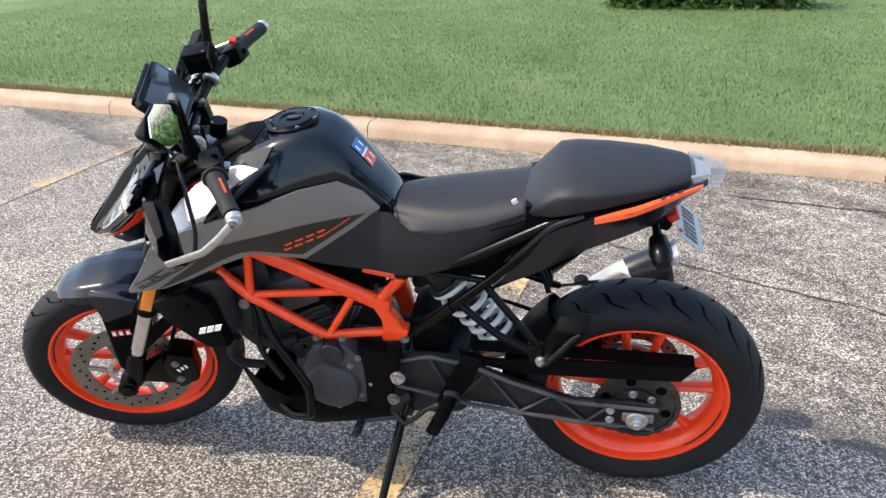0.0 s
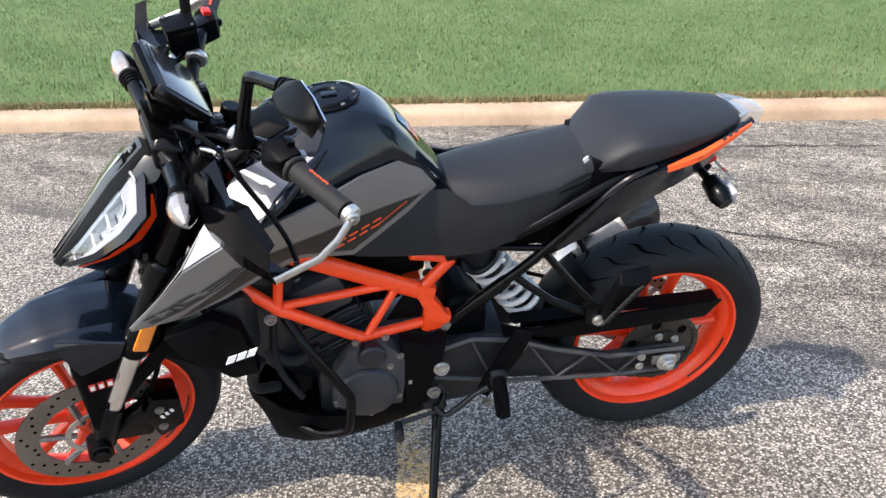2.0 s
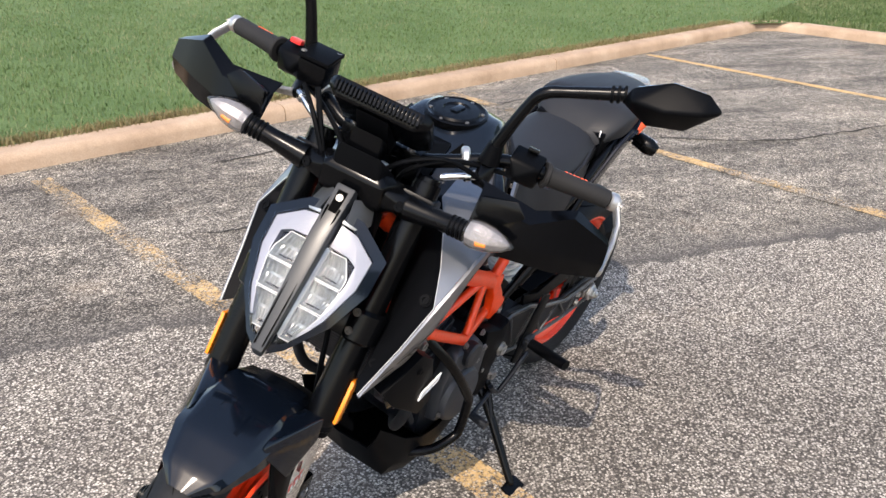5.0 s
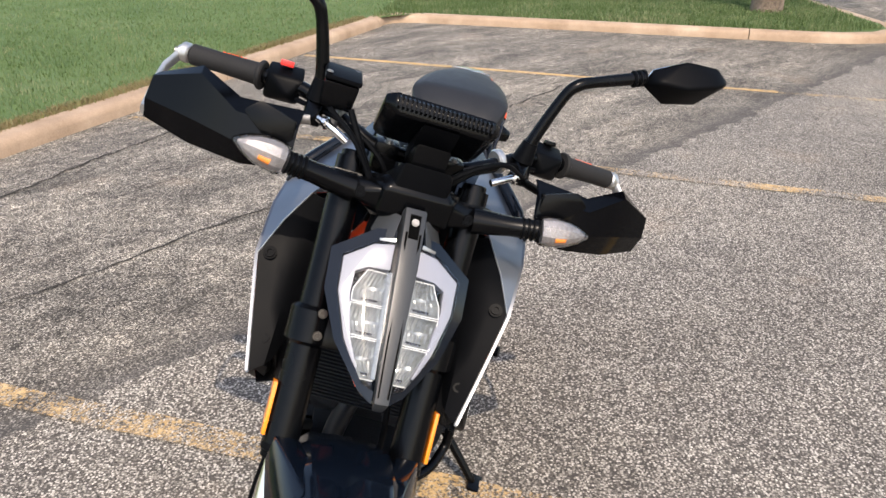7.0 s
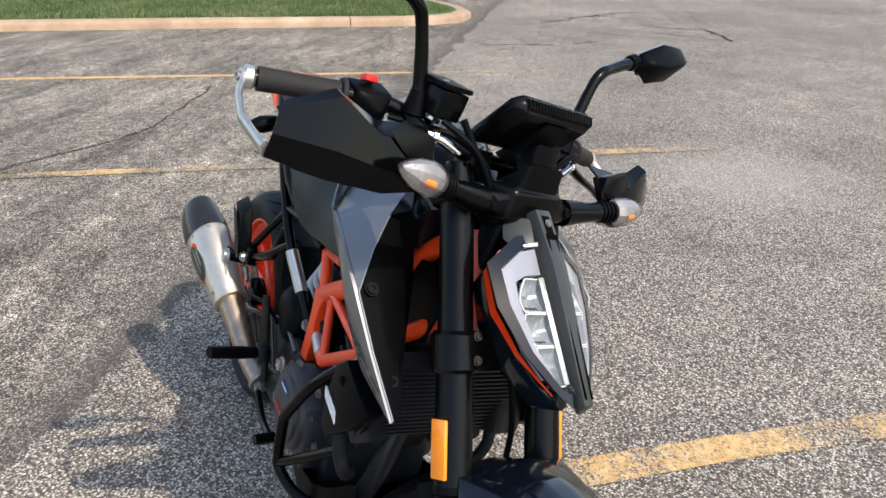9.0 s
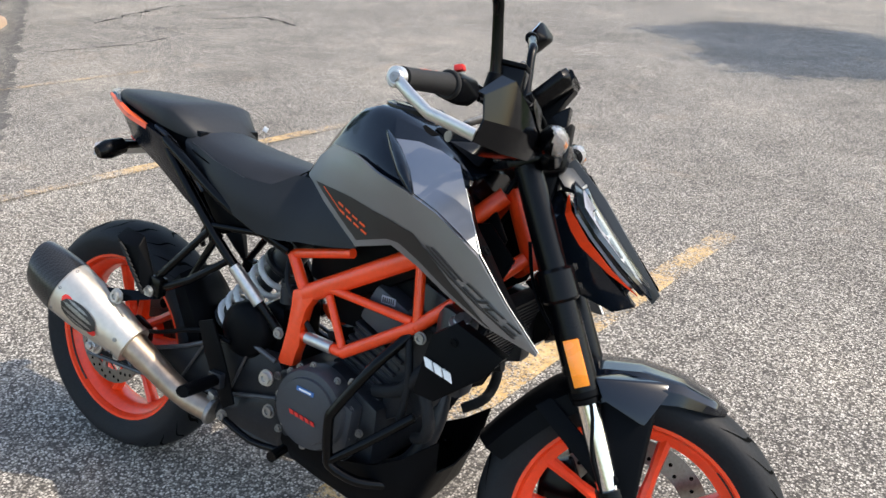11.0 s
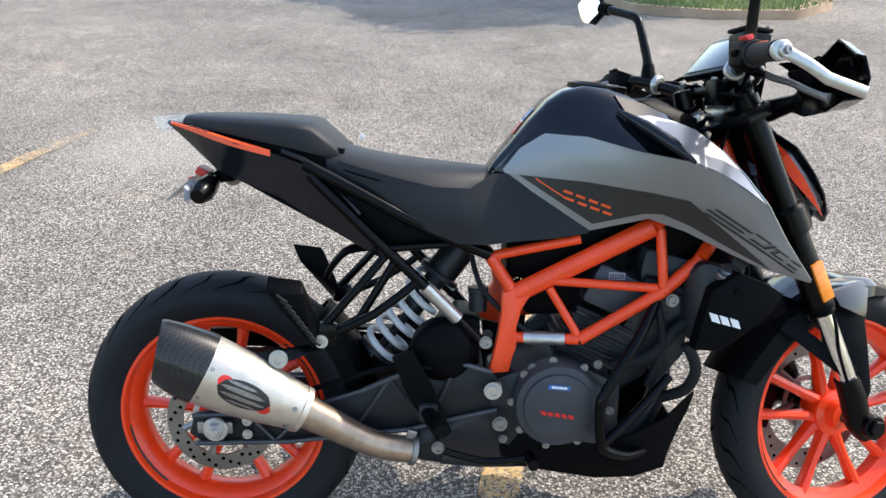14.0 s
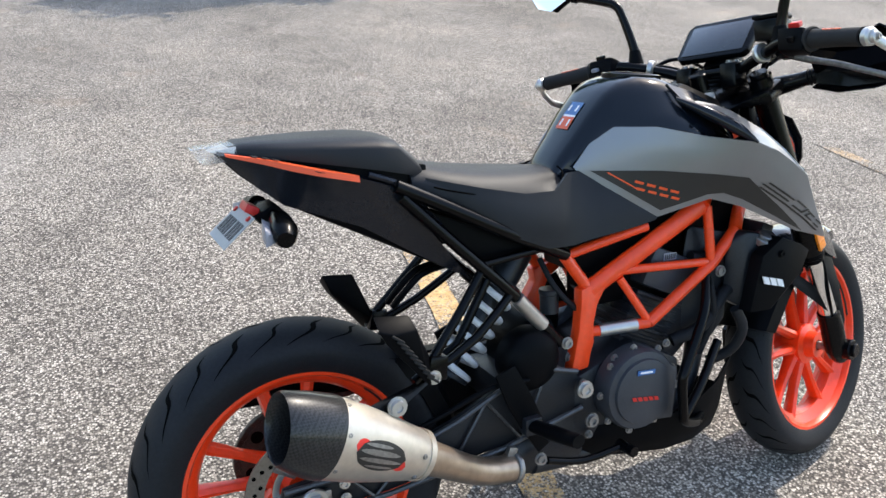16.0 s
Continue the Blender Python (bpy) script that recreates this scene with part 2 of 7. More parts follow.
def asphalt_nodes(nt, p):
    """Worn asphalt with pale stones; the strip toward the kerb is older and darker, past a long straight joint."""
    geo = nt.nodes.new("ShaderNodeNewGeometry")
    pos = geo.outputs["Position"]
    sep = nt.nodes.new("ShaderNodeSeparateXYZ")
    nt.links.new(pos, sep.inputs[0])
    stones = node(nt, "ShaderNodeTexVoronoi", Scale=160.0, Randomness=1.0)
    nt.links.new(pos, stones.inputs["Vector"])
    sepc = nt.nodes.new("ShaderNodeSeparateColor")
    nt.links.new(stones.outputs["Color"], sepc.inputs[0])
    tone = sepc.outputs[0]
    col = ramp(nt, tone, [(0.0, (0.040, 0.036, 0.032)), (0.20, (0.120, 0.108, 0.093)), (0.48, (0.268, 0.245, 0.212)), (0.75, (0.420, 0.387, 0.336)), (1.0, (0.655, 0.605, 0.538))])
    col = mix(nt, ramp(nt, stones.outputs["Distance"], [(0.35, (0, 0, 0)), (0.75, (1, 1, 1))]), col, (0.075, 0.068, 0.062))
    big = noise_tex(nt, pos, 0.55, 5, 0.6)
    mid = noise_tex(nt, pos, 3.5, 5, 0.65)
    wash = ramp(nt, big, [(0.30, (0.72, 0.71, 0.70)), (0.50, (1, 1, 1)), (0.72, (1.28, 1.26, 1.22))])
    col = mix(nt, 1.0, col, wash, "MULTIPLY")
    col = mix(nt, 1.0, col, ramp(nt, mid, [(0.3, (0.84, 0.83, 0.83)), (0.7, (1.14, 1.13, 1.11))]), "MULTIPLY")
    d = calc(nt, "ADD", calc(nt, "ADD", calc(nt, "MULTIPLY", sep.outputs[0], 0.575), calc(nt, "MULTIPLY", sep.outputs[1], 0.818)), 0.50)
    dn = calc(nt, "ADD", d, calc(nt, "MULTIPLY", calc(nt, "SUBTRACT", mid, 0.5), 0.55))
    old = ramp(nt, calc(nt, "ADD", calc(nt, "MULTIPLY", dn, -4.0), 0.35, clamp=True), [(0.0, (0, 0, 0)), (1.0, (1, 1, 1))])
    lane = nt.nodes.new("ShaderNodeCombineXYZ")
    nt.links.new(calc(nt, "MULTIPLY", calc(nt, "SUBTRACT", calc(nt, "MULTIPLY", sep.outputs[1], 0.575), calc(nt, "MULTIPLY", sep.outputs[0], 0.818)), 0.75), lane.inputs[0])
    nt.links.new(calc(nt, "MULTIPLY", d, 2.7), lane.inputs[1])
    streak = noise_tex(nt, lane.outputs[0], 1.35, 7, 0.72)
    oldtone = ramp(nt, streak, [(0.32, (0.42, 0.42, 0.42)), (0.45, (0.79, 0.785, 0.775)), (0.56, (1.06, 1.05, 1.03)), (0.68, (1.46, 1.43, 1.38))])
    col = mix(nt, old, col, mix(nt, 1.0, col, oldtone, "MULTIPLY"))
    grit = noise_tex(nt, pos, 14.0, 6, 0.75)
    col = mix(nt, old, col, mix(nt, 1.0, col, ramp(nt, grit, [(0.32, (0.58, 0.58, 0.57)), (0.5, (1, 1, 0.99)), (0.68, (1.42, 1.39, 1.33))]), "MULTIPLY"))
    ds = calc(nt, "ADD", d, calc(nt, "MULTIPLY", calc(nt, "SUBTRACT", mid, 0.5), 0.30))
    seam = ramp(nt, calc(nt, "ADD", calc(nt, "MULTIPLY", ds, 1.5), 0.7, clamp=True), [(0.0, (0, 0, 0)), (0.36, (0.20, 0.20, 0.20)), (0.58, (0.62, 0.62, 0.62)), (0.68, (1, 1, 1)), (0.71, (1, 1, 1)), (0.75, (0, 0, 0))])
    blot = ramp(nt, streak, [(0.34, (0.35, 0.35, 0.35)), (0.54, (1, 1, 1))])
    col = mix(nt, calc(nt, "MULTIPLY", calc(nt, "MULTIPLY", seam, blot), 0.80), col, (0.060, 0.056, 0.053))
    off = nt.nodes.new("ShaderNodeVectorMath")
    off.operation = "DISTANCE"
    off.inputs[1].default_value = (-1.05, 2.95, 0)
    nt.links.new(pos, off.inputs[0])
    sandy = ramp(nt, calc(nt, "ADD", off.outputs["Value"], calc(nt, "MULTIPLY", calc(nt, "SUBTRACT", mid, 0.5), 1.3)), [(0.25, (1, 1, 1)), (0.75, (0, 0, 0))])
    col = mix(nt, calc(nt, "MULTIPLY", sandy, 0.20), col, (0.60, 0.56, 0.50))
    rust = ramp(nt, noise_tex(nt, pos, 1.7, 4, 0.6), [(0.60, (0, 0, 0)), (0.80, (1, 1, 1))])
    col = mix(nt, calc(nt, "MULTIPLY", rust, 0.30), col, (0.34, 0.24, 0.16))
    h = calc(nt, "SUBTRACT", calc(nt, "MULTIPLY", tone, 0.5), stones.outputs["Distance"])
    b = node(nt, "ShaderNodeBump", Strength=0.36, Distance=0.0025)
    nt.links.new(h, b.inputs["Height"])
    nt.links.new(b.outputs["Normal"], p.inputs["Normal"])
    p.inputs["Roughness"].default_value = 0.85
    p.inputs["Specular IOR Level"].default_value = 0.12
    return col, pos

def asphalt():
    m, nt, p = mat("asphalt")
    col, pos = asphalt_nodes(nt, p)
    nt.links.new(col, p.inputs["Base Color"])
    return m
ASPHALT = asphalt()

def line_paint(name, keep):
    m, nt, p = mat(name)
    col, pos = asphalt_nodes(nt, p)
    wear = mixf(nt, noise_tex(nt, pos, 95.0, 3, 0.7), noise_tex(nt, pos, 3.2, 5, 0.65))
    mask = ramp(nt, wear, [(keep - 0.05, (1, 1, 1)), (keep + 0.06, (0, 0, 0))])
    paint = ramp(nt, noise_tex(nt, pos, 30, 4), [(0.3, (0.44, 0.27, 0.10)), (0.7, (0.62, 0.43, 0.22))])
    nt.links.new(mix(nt, mask, col, paint), p.inputs["Base Color"])
    return m
PAINT_FAINT = line_paint("faint_yellow_paint", 0.45)
PAINT_WORN = line_paint("worn_yellow_paint", 0.475)
PAINT = line_paint("yellow_paint", 0.54)

def concrete():
    m, nt, p = mat("kerb_concrete")
    vec = coords(nt)
    a = noise_tex(nt, vec, 2.2, 6, 0.65)
    f = noise_tex(nt, vec, 120, 4, 0.7)
    col = ramp(nt, a, [(0.25, (0.27, 0.185, 0.12)), (0.5, (0.40, 0.285, 0.195)), (0.75, (0.52, 0.40, 0.29))])
    col = mix(nt, 1.0, col, ramp(nt, f, [(0.3, (0.80, 0.79, 0.78)), (0.7, (1.1, 1.1, 1.1))]), "MULTIPLY")
    nt.links.new(col, p.inputs["Base Color"])
    p.inputs["Roughness"].default_value = 0.9
    bump(nt, p, f, 0.4, 0.003)
    return m
CONCRETE = concrete()

def turf():
    m, nt, p = mat("turf")
    geo = nt.nodes.new("ShaderNodeNewGeometry")
    pos = geo.outputs["Position"]
    a, f = noise_tex(nt, pos, 0.8, 5, 0.6), noise_tex(nt, pos, 70, 4, 0.7)
    col = ramp(nt, mixf(nt, a, f), [(0.35, (0.068, 0.118, 0.038)), (0.5, (0.108, 0.17, 0.058)), (0.68, (0.16, 0.215, 0.092))])
    nt.links.new(col, p.inputs["Base Color"])
    p.inputs["Roughness"].default_value = 0.85
    p.inputs["Specular IOR Level"].default_value = 0.2
    bump(nt, p, f, 0.8, 0.02)
    return m
TURF = turf()

def blade_mat(name, stops, trans=0.35):
    m, nt, p = mat(name)
    geo = nt.nodes.new("ShaderNodeNewGeometry")
    patch = noise_tex(nt, geo.outputs["Position"], 0.9, 4, 0.6)
    patch = ramp(nt, mixf(nt, patch, noise_tex(nt, geo.outputs["Position"], 3.1, 3, 0.6)), [(0.36, (0.1, 0.1, 0.1)), (0.64, (0.95, 0.95, 0.95))])
    fac = calc(nt, "ADD", calc(nt, "MULTIPLY", geo.outputs["Random Per Island"], 0.52), calc(nt, "MULTIPLY", patch, 0.40))
    col = ramp(nt, fac, stops)
    nt.links.new(col, p.inputs["Base Color"])
    p.inputs["Roughness"].default_value = 0.55
    p.inputs["Specular IOR Level"].default_value = 0.25
    tr = nt.nodes.new("ShaderNodeBsdfTranslucent")
    nt.links.new(col, tr.inputs["Color"])
    ms = nt.nodes.new("ShaderNodeMixShader")
    ms.inputs[0].default_value = trans
    nt.links.new(p.outputs[0], ms.inputs[1])
    nt.links.new(tr.outputs[0], ms.inputs[2])
    nt.links.new(ms.outputs[0], nt.nodes["Material Output"].inputs["Surface"])
    return m
BLADE = blade_mat("grass_blades", [(0.15, (0.080, 0.128, 0.040)), (0.45, (0.132, 0.188, 0.070)), (0.66, (0.195, 0.238, 0.108)), (0.90, (0.36, 0.32, 0.19))])
DRY = blade_mat("dry_grass", [(0.15, (0.16, 0.13, 0.06)), (0.5, (0.26, 0.20, 0.10)), (0.9, (0.15, 0.20, 0.06))], 0.2)
LEAF = blade_mat("leaves", [(0.2, (0.035, 0.075, 0.015)), (0.6, (0.07, 0.13, 0.03)), (0.95, (0.12, 0.17, 0.05))], 0.3)
BARK = surface("bark", (0.16, 0.12, 0.09), 0.9, vary=0.45, grain=30, relief=0.9, dist=0.02)

# ---- shapes ----
PHI, STEER = 12.27, 16.42
RAKE = radians(25)
AXIS = Vector((-math.sin(RAKE), 0, math.cos(RAKE)))
AXIS_AT = Vector((1.452, 0, 0))
TURN = Matrix.Translation(AXIS_AT) @ Matrix.Rotation(radians(STEER), 4, AXIS) @ Matrix.Translation(-AXIS_AT)

def finish(bm, angle=38):
    bmesh.ops.remove_doubles(bm, verts=bm.verts, dist=1e-5)
    bmesh.ops.recalc_face_normals(bm, faces=bm.faces)
    for f in bm.faces:
        f.smooth = True
    for e in bm.edges:
        e.smooth = len(e.link_faces) == 2 and e.calc_face_angle(0) < radians(angle)

def part(name, bm, material, parent, label="", steer=False, angle=38, keep=False):
    if steer:
        bm.transform(TURN)
    if keep:
        for f in bm.faces:
            f.smooth = True
    else:
        finish(bm, angle)
    me = bpy.data.meshes.new(name)
    bm.to_mesh(me)
    bm.free()
    me.materials.append(material)
    ob = new(name, me)
    ob.parent = parent
    if label:
        tagged(ob, label)
    return ob

def join(*bms):
    out = bmesh.new()
    for b in bms:
        me = bpy.data.meshes.new("tmp")
        b.to_mesh(me)
        out.from_mesh(me)
        bpy.data.meshes.remove(me)
        b.free()
    return out

def mirror(bm):
    out = bm.copy()
    bmesh.ops.transform(out, matrix=Matrix.Diagonal((1, -1, 1, 1)), verts=out.verts)
    bmesh.ops.reverse_faces(out, faces=out.faces)
    return out

def side_of(bm, s):
    if s > 0:
        return bm
    out = mirror(bm)
    bm.free()
    return out

def bevelled(bm, w, seg=2, angle=25):
    edges = [e for e in bm.edges if len(e.link_faces) == 2 and e.calc_face_angle(0) > radians(angle)]
    if w and edges:
        bmesh.ops.bevel(bm, geom=edges, offset=w, segments=seg, affect="EDGES", profile=0.6, clamp_overlap=True)
    return bm

def hull(points, bevel=0.004, seg=2):
    bm = bmesh.new()
    for p in points:
        bm.verts.new(p)
    r = bmesh.ops.convex_hull(bm, input=bm.verts)
    loose = [v for v in bm.verts if not v.link_faces]
    bmesh.ops.delete(bm, geom=loose, context="VERTS")
    bmesh.ops.dissolve_limit(bm, angle_limit=radians(3), verts=bm.verts, edges=bm.edges)
    return bevelled(bm, bevel, seg)

def box(c, size, rot=(0, 0, 0), bevel=0.003, seg=2):
    bm = bmesh.new()
    bmesh.ops.create_cube(bm, size=1)
    bmesh.ops.transform(bm, matrix=pose(*c, *rot) @ Matrix.Diagonal((*size, 1)), verts=bm.verts)
    return bevelled(bm, bevel, seg)

def prism(poly, y0, y1, bevel=0.003, seg=2):
    """A plate whose outline is given in x and z, from y0 to y1."""
    bm = bmesh.new()
    a = [bm.verts.new((x, y0, z)) for x, z in poly]
    f = bm.faces.new(a)
    r = bmesh.ops.extrude_face_region(bm, geom=[f])
    bmesh.ops.translate(bm, vec=(0, y1 - y0, 0), verts=[v for v in r["geom"] if isinstance(v, bmesh.types.BMVert)])
    bmesh.ops.recalc_face_normals(bm, faces=bm.faces)
    return bevelled(bm, bevel, seg)

def spline(pts, n):
    """Catmull-Rom through pts, n steps a span."""
    P = [Vector(p) for p in pts]
    if n <= 1 or len(P) < 3:
        return P
    out = []
    for i in range(len(P) - 1):
        p0, p1, p2, p3 = P[max(i - 1, 0)], P[i], P[i + 1], P[min(i + 2, len(P) - 1)]
        for k in range(n):
            t = k / n
            out.append(0.5 * ((2 * p1) + (p2 - p0) * t + (2 * p0 - 5 * p1 + 4 * p2 - p3) * t * t + (3 * p1 - p0 - 3 * p2 + p3) * t ** 3))
    return out + [P[-1]]

def loft(rings, cap=True, closed=True):
    bm = bmesh.new()
    vr = [[bm.verts.new(p) for p in r] for r in rings]
    n = len(vr[0])
    for a, b in zip(vr, vr[1:]):
        for i in range(n if closed else n - 1):
            j = (i + 1) % n
            try:
                bm.faces.new((a[i], a[j], b[j], b[i]))
            except ValueError:
                pass
    if cap and closed:
        bm.faces.new(vr[0][::-1])
        bm.faces.new(vr[-1])
    return bm

def tube(pts, r, seg=10, n=1, cap=True, oval=1.0, up=(0, 0, 1)):
    P = spline(pts, n)
    m = len(P)
    radii = [r] * m if isinstance(r, (int, float)) else [float(np.interp(i / (m - 1), np.linspace(0, 1, len(r)), r)) for i in range(m)]
    rings, ref = [], None
    for i, p in enumerate(P):
        d = (P[min(i + 1, m - 1)] - P[max(i - 1, 0)]).normalized()
        if ref is None:
            ref = Vector(up) if abs(d.dot(Vector(up))) < 0.95 else Vector((1, 0, 0))
        side = d.cross(ref).normalized()
        ref = side.cross(d).normalized()
        rings.append([p + (side * math.cos(a) * oval + ref * math.sin(a)) * radii[i] for a in [2 * math.pi * k / seg for k in range(seg)]])
    return loft(rings, cap)

def lathe(profile, centre, axis=(0, 1, 0), seg=48, cap=False):
    """profile: (radius, distance along the axis), turned round the axis."""
    a = Vector(axis).normalized()
    q = a.to_track_quat("Y", "Z")
    c = Vector(centre)
    rings = []
    for k in range(seg):
        t = 2 * math.pi * k / seg
        rings.append([c + q @ Vector((r * math.cos(t), h, r * math.sin(t))) for r, h in profile])
    bm = bmesh.new()
    vr = [[bm.verts.new(p) for p in r] for r in rings]
    for k in range(seg):
        A, B = vr[k], vr[(k + 1) % seg]
        for i in range(len(profile) - 1):
            try:
                bm.faces.new((A[i], A[i + 1], B[i + 1], B[i]))
            except ValueError:
                pass
    bmesh.ops.remove_doubles(bm, verts=bm.verts, dist=1e-6)
    return bm

def disc(centre, r, thick, axis=(0, 1, 0), seg=32, bevel=0.002):
    h = thick / 2
    b = min(bevel, h * 0.9, r * 0.4)
    return lathe([(0, -h), (r - b, -h), (r, -h + b), (r, h - b), (r - b, h), (0, h)], centre, axis, seg)

def skin(rows, thick=0.004, sub=1):
    """A shell through rows of points, thickened inward."""
    bm = loft(rows, cap=False, closed=False)
    if sub:
        bmesh.ops.subdivide_edges(bm, edges=bm.edges, cuts=sub, use_grid_fill=True, smooth=0.35)
    bmesh.ops.recalc_face_normals(bm, faces=bm.faces)
    if thick:
        bmesh.ops.solidify(bm, geom=bm.faces, thickness=thick)
    return bm

def drape(poly, surface_bm, s, off=0.0025, cuts=5, thick=0.0):
    """A flat outline in x and z laid on a body's side s."""
    from_y = 0.6 * s
    tree = BVHTree.FromBMesh(surface_bm)
    bm = bmesh.new()
    vs = [bm.verts.new((x, 0, z)) for x, z in poly]
    bm.faces.new(vs)
    bmesh.ops.triangulate(bm, faces=bm.faces)
    bmesh.ops.subdivide_edges(bm, edges=bm.edges, cuts=cuts, use_grid_fill=True)
    for v in bm.verts:
        hit = tree.ray_cast(Vector((v.co.x, from_y, v.co.z)), Vector((0, -s, 0)))
        if hit[0] is None:
            hit = tree.find_nearest(Vector((v.co.x, 0.19 * s, v.co.z)))
        v.co.y = hit[0].y + off * s
    return bm

def bolt(parent, at, axis=(0, 1, 0), r=0.009, h=0.006, material=None, steer=False, name="bolt"):
    bm = join(lathe([(0, 0), (r * 1.35, 0), (r * 1.35, h * 0.3), (r, h * 0.3), (r, h), (r * 0.55, h), (r * 0.5, h * 0.6), (0, h * 0.6)], at, axis, 12))
    return part(name, bm, material or STEEL, parent, steer=steer)

def slant(x, z, w, h, lean=0.3, rise=0.0):
    """A slanted bar in x and z."""
    return [(x, z), (x + w, z + rise), (x + w + lean * h, z + h + rise), (x + lean * h, z + h)]

# ---- ground, kerbs, lines ----
def sheet(name, quad, z, material, label, category, cuts=0):
    bm = bmesh.new()
    bm.faces.new([bm.verts.new((x, y, z)) for x, y in quad])
    if cuts:
        bmesh.ops.subdivide_edges(bm, edges=bm.edges, cuts=cuts, use_grid_fill=True)
    ob = part(name, bm, material, None)
    return tagged(ob, label, category, kind="structure")

sheet("ground", [(-400, -400), (400, -400), (400, 400), (-400, 400)], 0.0, ASPHALT, "worn sunlit asphalt car park with pale stones", "ground")

KERB_H, KERB_W = 0.10, 0.17
def kerb(name, line, label, widths=None):
    """A rounded concrete kerb; line is its foot, with the grass on its right hand."""
    P = spline([(x, y, 0) for x, y in line], 1)
    rings = []
    prof = [(0, -0.03), (0.0, KERB_H * 0.55), (0.012, KERB_H * 0.82), (0.04, KERB_H * 0.98), (0.07, KERB_H), (KERB_W, KERB_H), (KERB_W, -0.03)]
    for i, p in enumerate(P):
        d = (P[min(i + 1, len(P) - 1)] - P[max(i - 1, 0)]).normalized()
        nrm = Vector((d.y, -d.x, 0))
        if widths:
            w = float(np.interp(i / (len(P) - 1) * (len(widths) - 1), range(len(widths)), widths))
            prof = [(0, -0.03), (0.0, 0.02), (w * 0.30, KERB_H * 0.72), (w * 0.45, KERB_H * 0.95), (w * 0.55, KERB_H), (w, KERB_H), (w, -0.03)]
        rings.append([p + nrm * a + Vector((0, 0, h)) for a, h in prof])
    return tagged(part(name, loft(rings), CONCRETE, None, angle=50), label, "kerb", kind="structure")

KA0, KA1 = Vector((9.0, -4.82, 0)), Vector((-7.35, -1.48, 0))
kd = (KA1 - KA0).normalized()
kn = Vector((kd.y, -kd.x, 0)) * -1
def along(a, off=0.0):
    p = KA0 + kd * a - kn * off
    return (p.x, p.y)
LA = (KA1 - KA0).length
# joints every three metres
cuts = [0.0, 2.35, 5.32, 7.55, 10.7, 13.4, LA]
def stretch(fn, cuts, label):
    for a, b in zip(cuts, cuts[1:]):
        kerb("kerb", [fn(a + 0.004), fn((a + b) / 2), fn(b - 0.004)], label)
# the grass lies on the far side of the kerb from the bike
def along_rev(a):
    return along(LA - a)
stretch(along_rev, [LA - c for c in cuts[::-1]], "tan weathered concrete kerb along the grass")
kerb("kerb", [(-7.35, -1.48), (-7.62, -1.46), (-7.79, -1.30), (-7.80, -1.05)][::-1], "tan concrete kerb corner")
KB = [(-7.80, -1.05), (-7.50, 0.75), (-7.12, 2.70)]
kerb("kerb", KB[::-1], "tan concrete kerb with grass behind it")
kerb("kerb", [(-7.118, 2.71), (-7.00, 3.35), (-7.00, 3.75), (-7.12, 4.15), (-7.45, 4.45), (-7.95, 4.55), (-9.5, 4.45), (-16, 4.0)][::-1], "tan concrete kerb end curving round the grass island")
# island across the drive
IS = [(4.0, 16), (3.15, 11.6), (2.72, 9.8), (2.74, 8.92), (3.10, 8.36), (3.78, 8.08), (4.45, 8.18), (4.98, 8.88), (5.15, 10.2), (6.5, 16)]
IS_W = [0.30, 0.30, 0.30, 0.28, 0.26, 0.26, 0.34, 0.48, 0.52, 0.40]
kerb("kerb", IS, "pale concrete kerb round a grass island", IS_W)

def turf_patch(name, outline, z, label):
    bm = bmesh.new()
    bm.faces.new([bm.verts.new((x, y, z)) for x, y in outline])
    bmesh.ops.triangulate(bm, faces=bm.faces)
    return tagged(part(name, bm, TURF, None), label, "lawn", kind="structure")
g = 0.155
def behind(line, off):
    out = []
    P = [Vector((x, y, 0)) for x, y in line]
    for i, p in enumerate(P):
        d = (P[min(i + 1, len(P) - 1)] - P[max(i - 1, 0)]).normalized()
        out.append((p.x + d.y * off, p.y - d.x * off))
    return out
turf_patch("lawn", [(-7.4, -1.60), *[along(a, -g) for a in (LA - 0.1, 8, 0)], (60, -15.4), (60, -70), (-60, -70), (-60, -1.6)], KERB_H - 0.004, "bright green mown lawn behind the kerb")
turf_patch("lawn", [(-7.30, -1.602), (-7.66, -1.36), *behind(KB[::-1], g)[::-1], (-7.10, 3.35), (-7.10, 3.73), (-7.2, 4.08), (-7.5, 4.34), (-7.95, 4.44), (-9.5, 4.34), (-16, 3.9), (-40, 2.6), (-40, -1.602)], KERB_H - 0.004, "green lawn island end behind the kerb")
turf_patch("lawn", [behind(IS, w - 0.015)[k] for k, w in enumerate(IS_W)], KERB_H - 0.004, "green grass island across the drive")

def stripe(name, a, b, width, material, z=0.004, label="worn yellow parking line on the asphalt"):
    a, b = Vector((*a, 0)), Vector((*b, 0))
    d = (b - a).normalized()
    n = Vector((-d.y, d.x, 0)) * width / 2
    bm = bmesh.new()
    k = max(2, int((b - a).length / 0.12))
    L, Rr = [], []
    rnd = random.Random(int(a.x * 100))
    for i in range(k + 1):
        p = a.lerp(b, i / k)
        L.append(bm.verts.new(p + n * rnd.uniform(0.88, 1.06) + Vector((0, 0, z))))
        Rr.append(bm.verts.new(p - n * rnd.uniform(0.88, 1.06) + Vector((0, 0, z))))
    for i in range(k):
        bm.faces.new((L[i], Rr[i], Rr[i + 1], L[i + 1]))
    return tagged(part(name, bm, material, None), label, "line", group="parking lines", kind="structure")

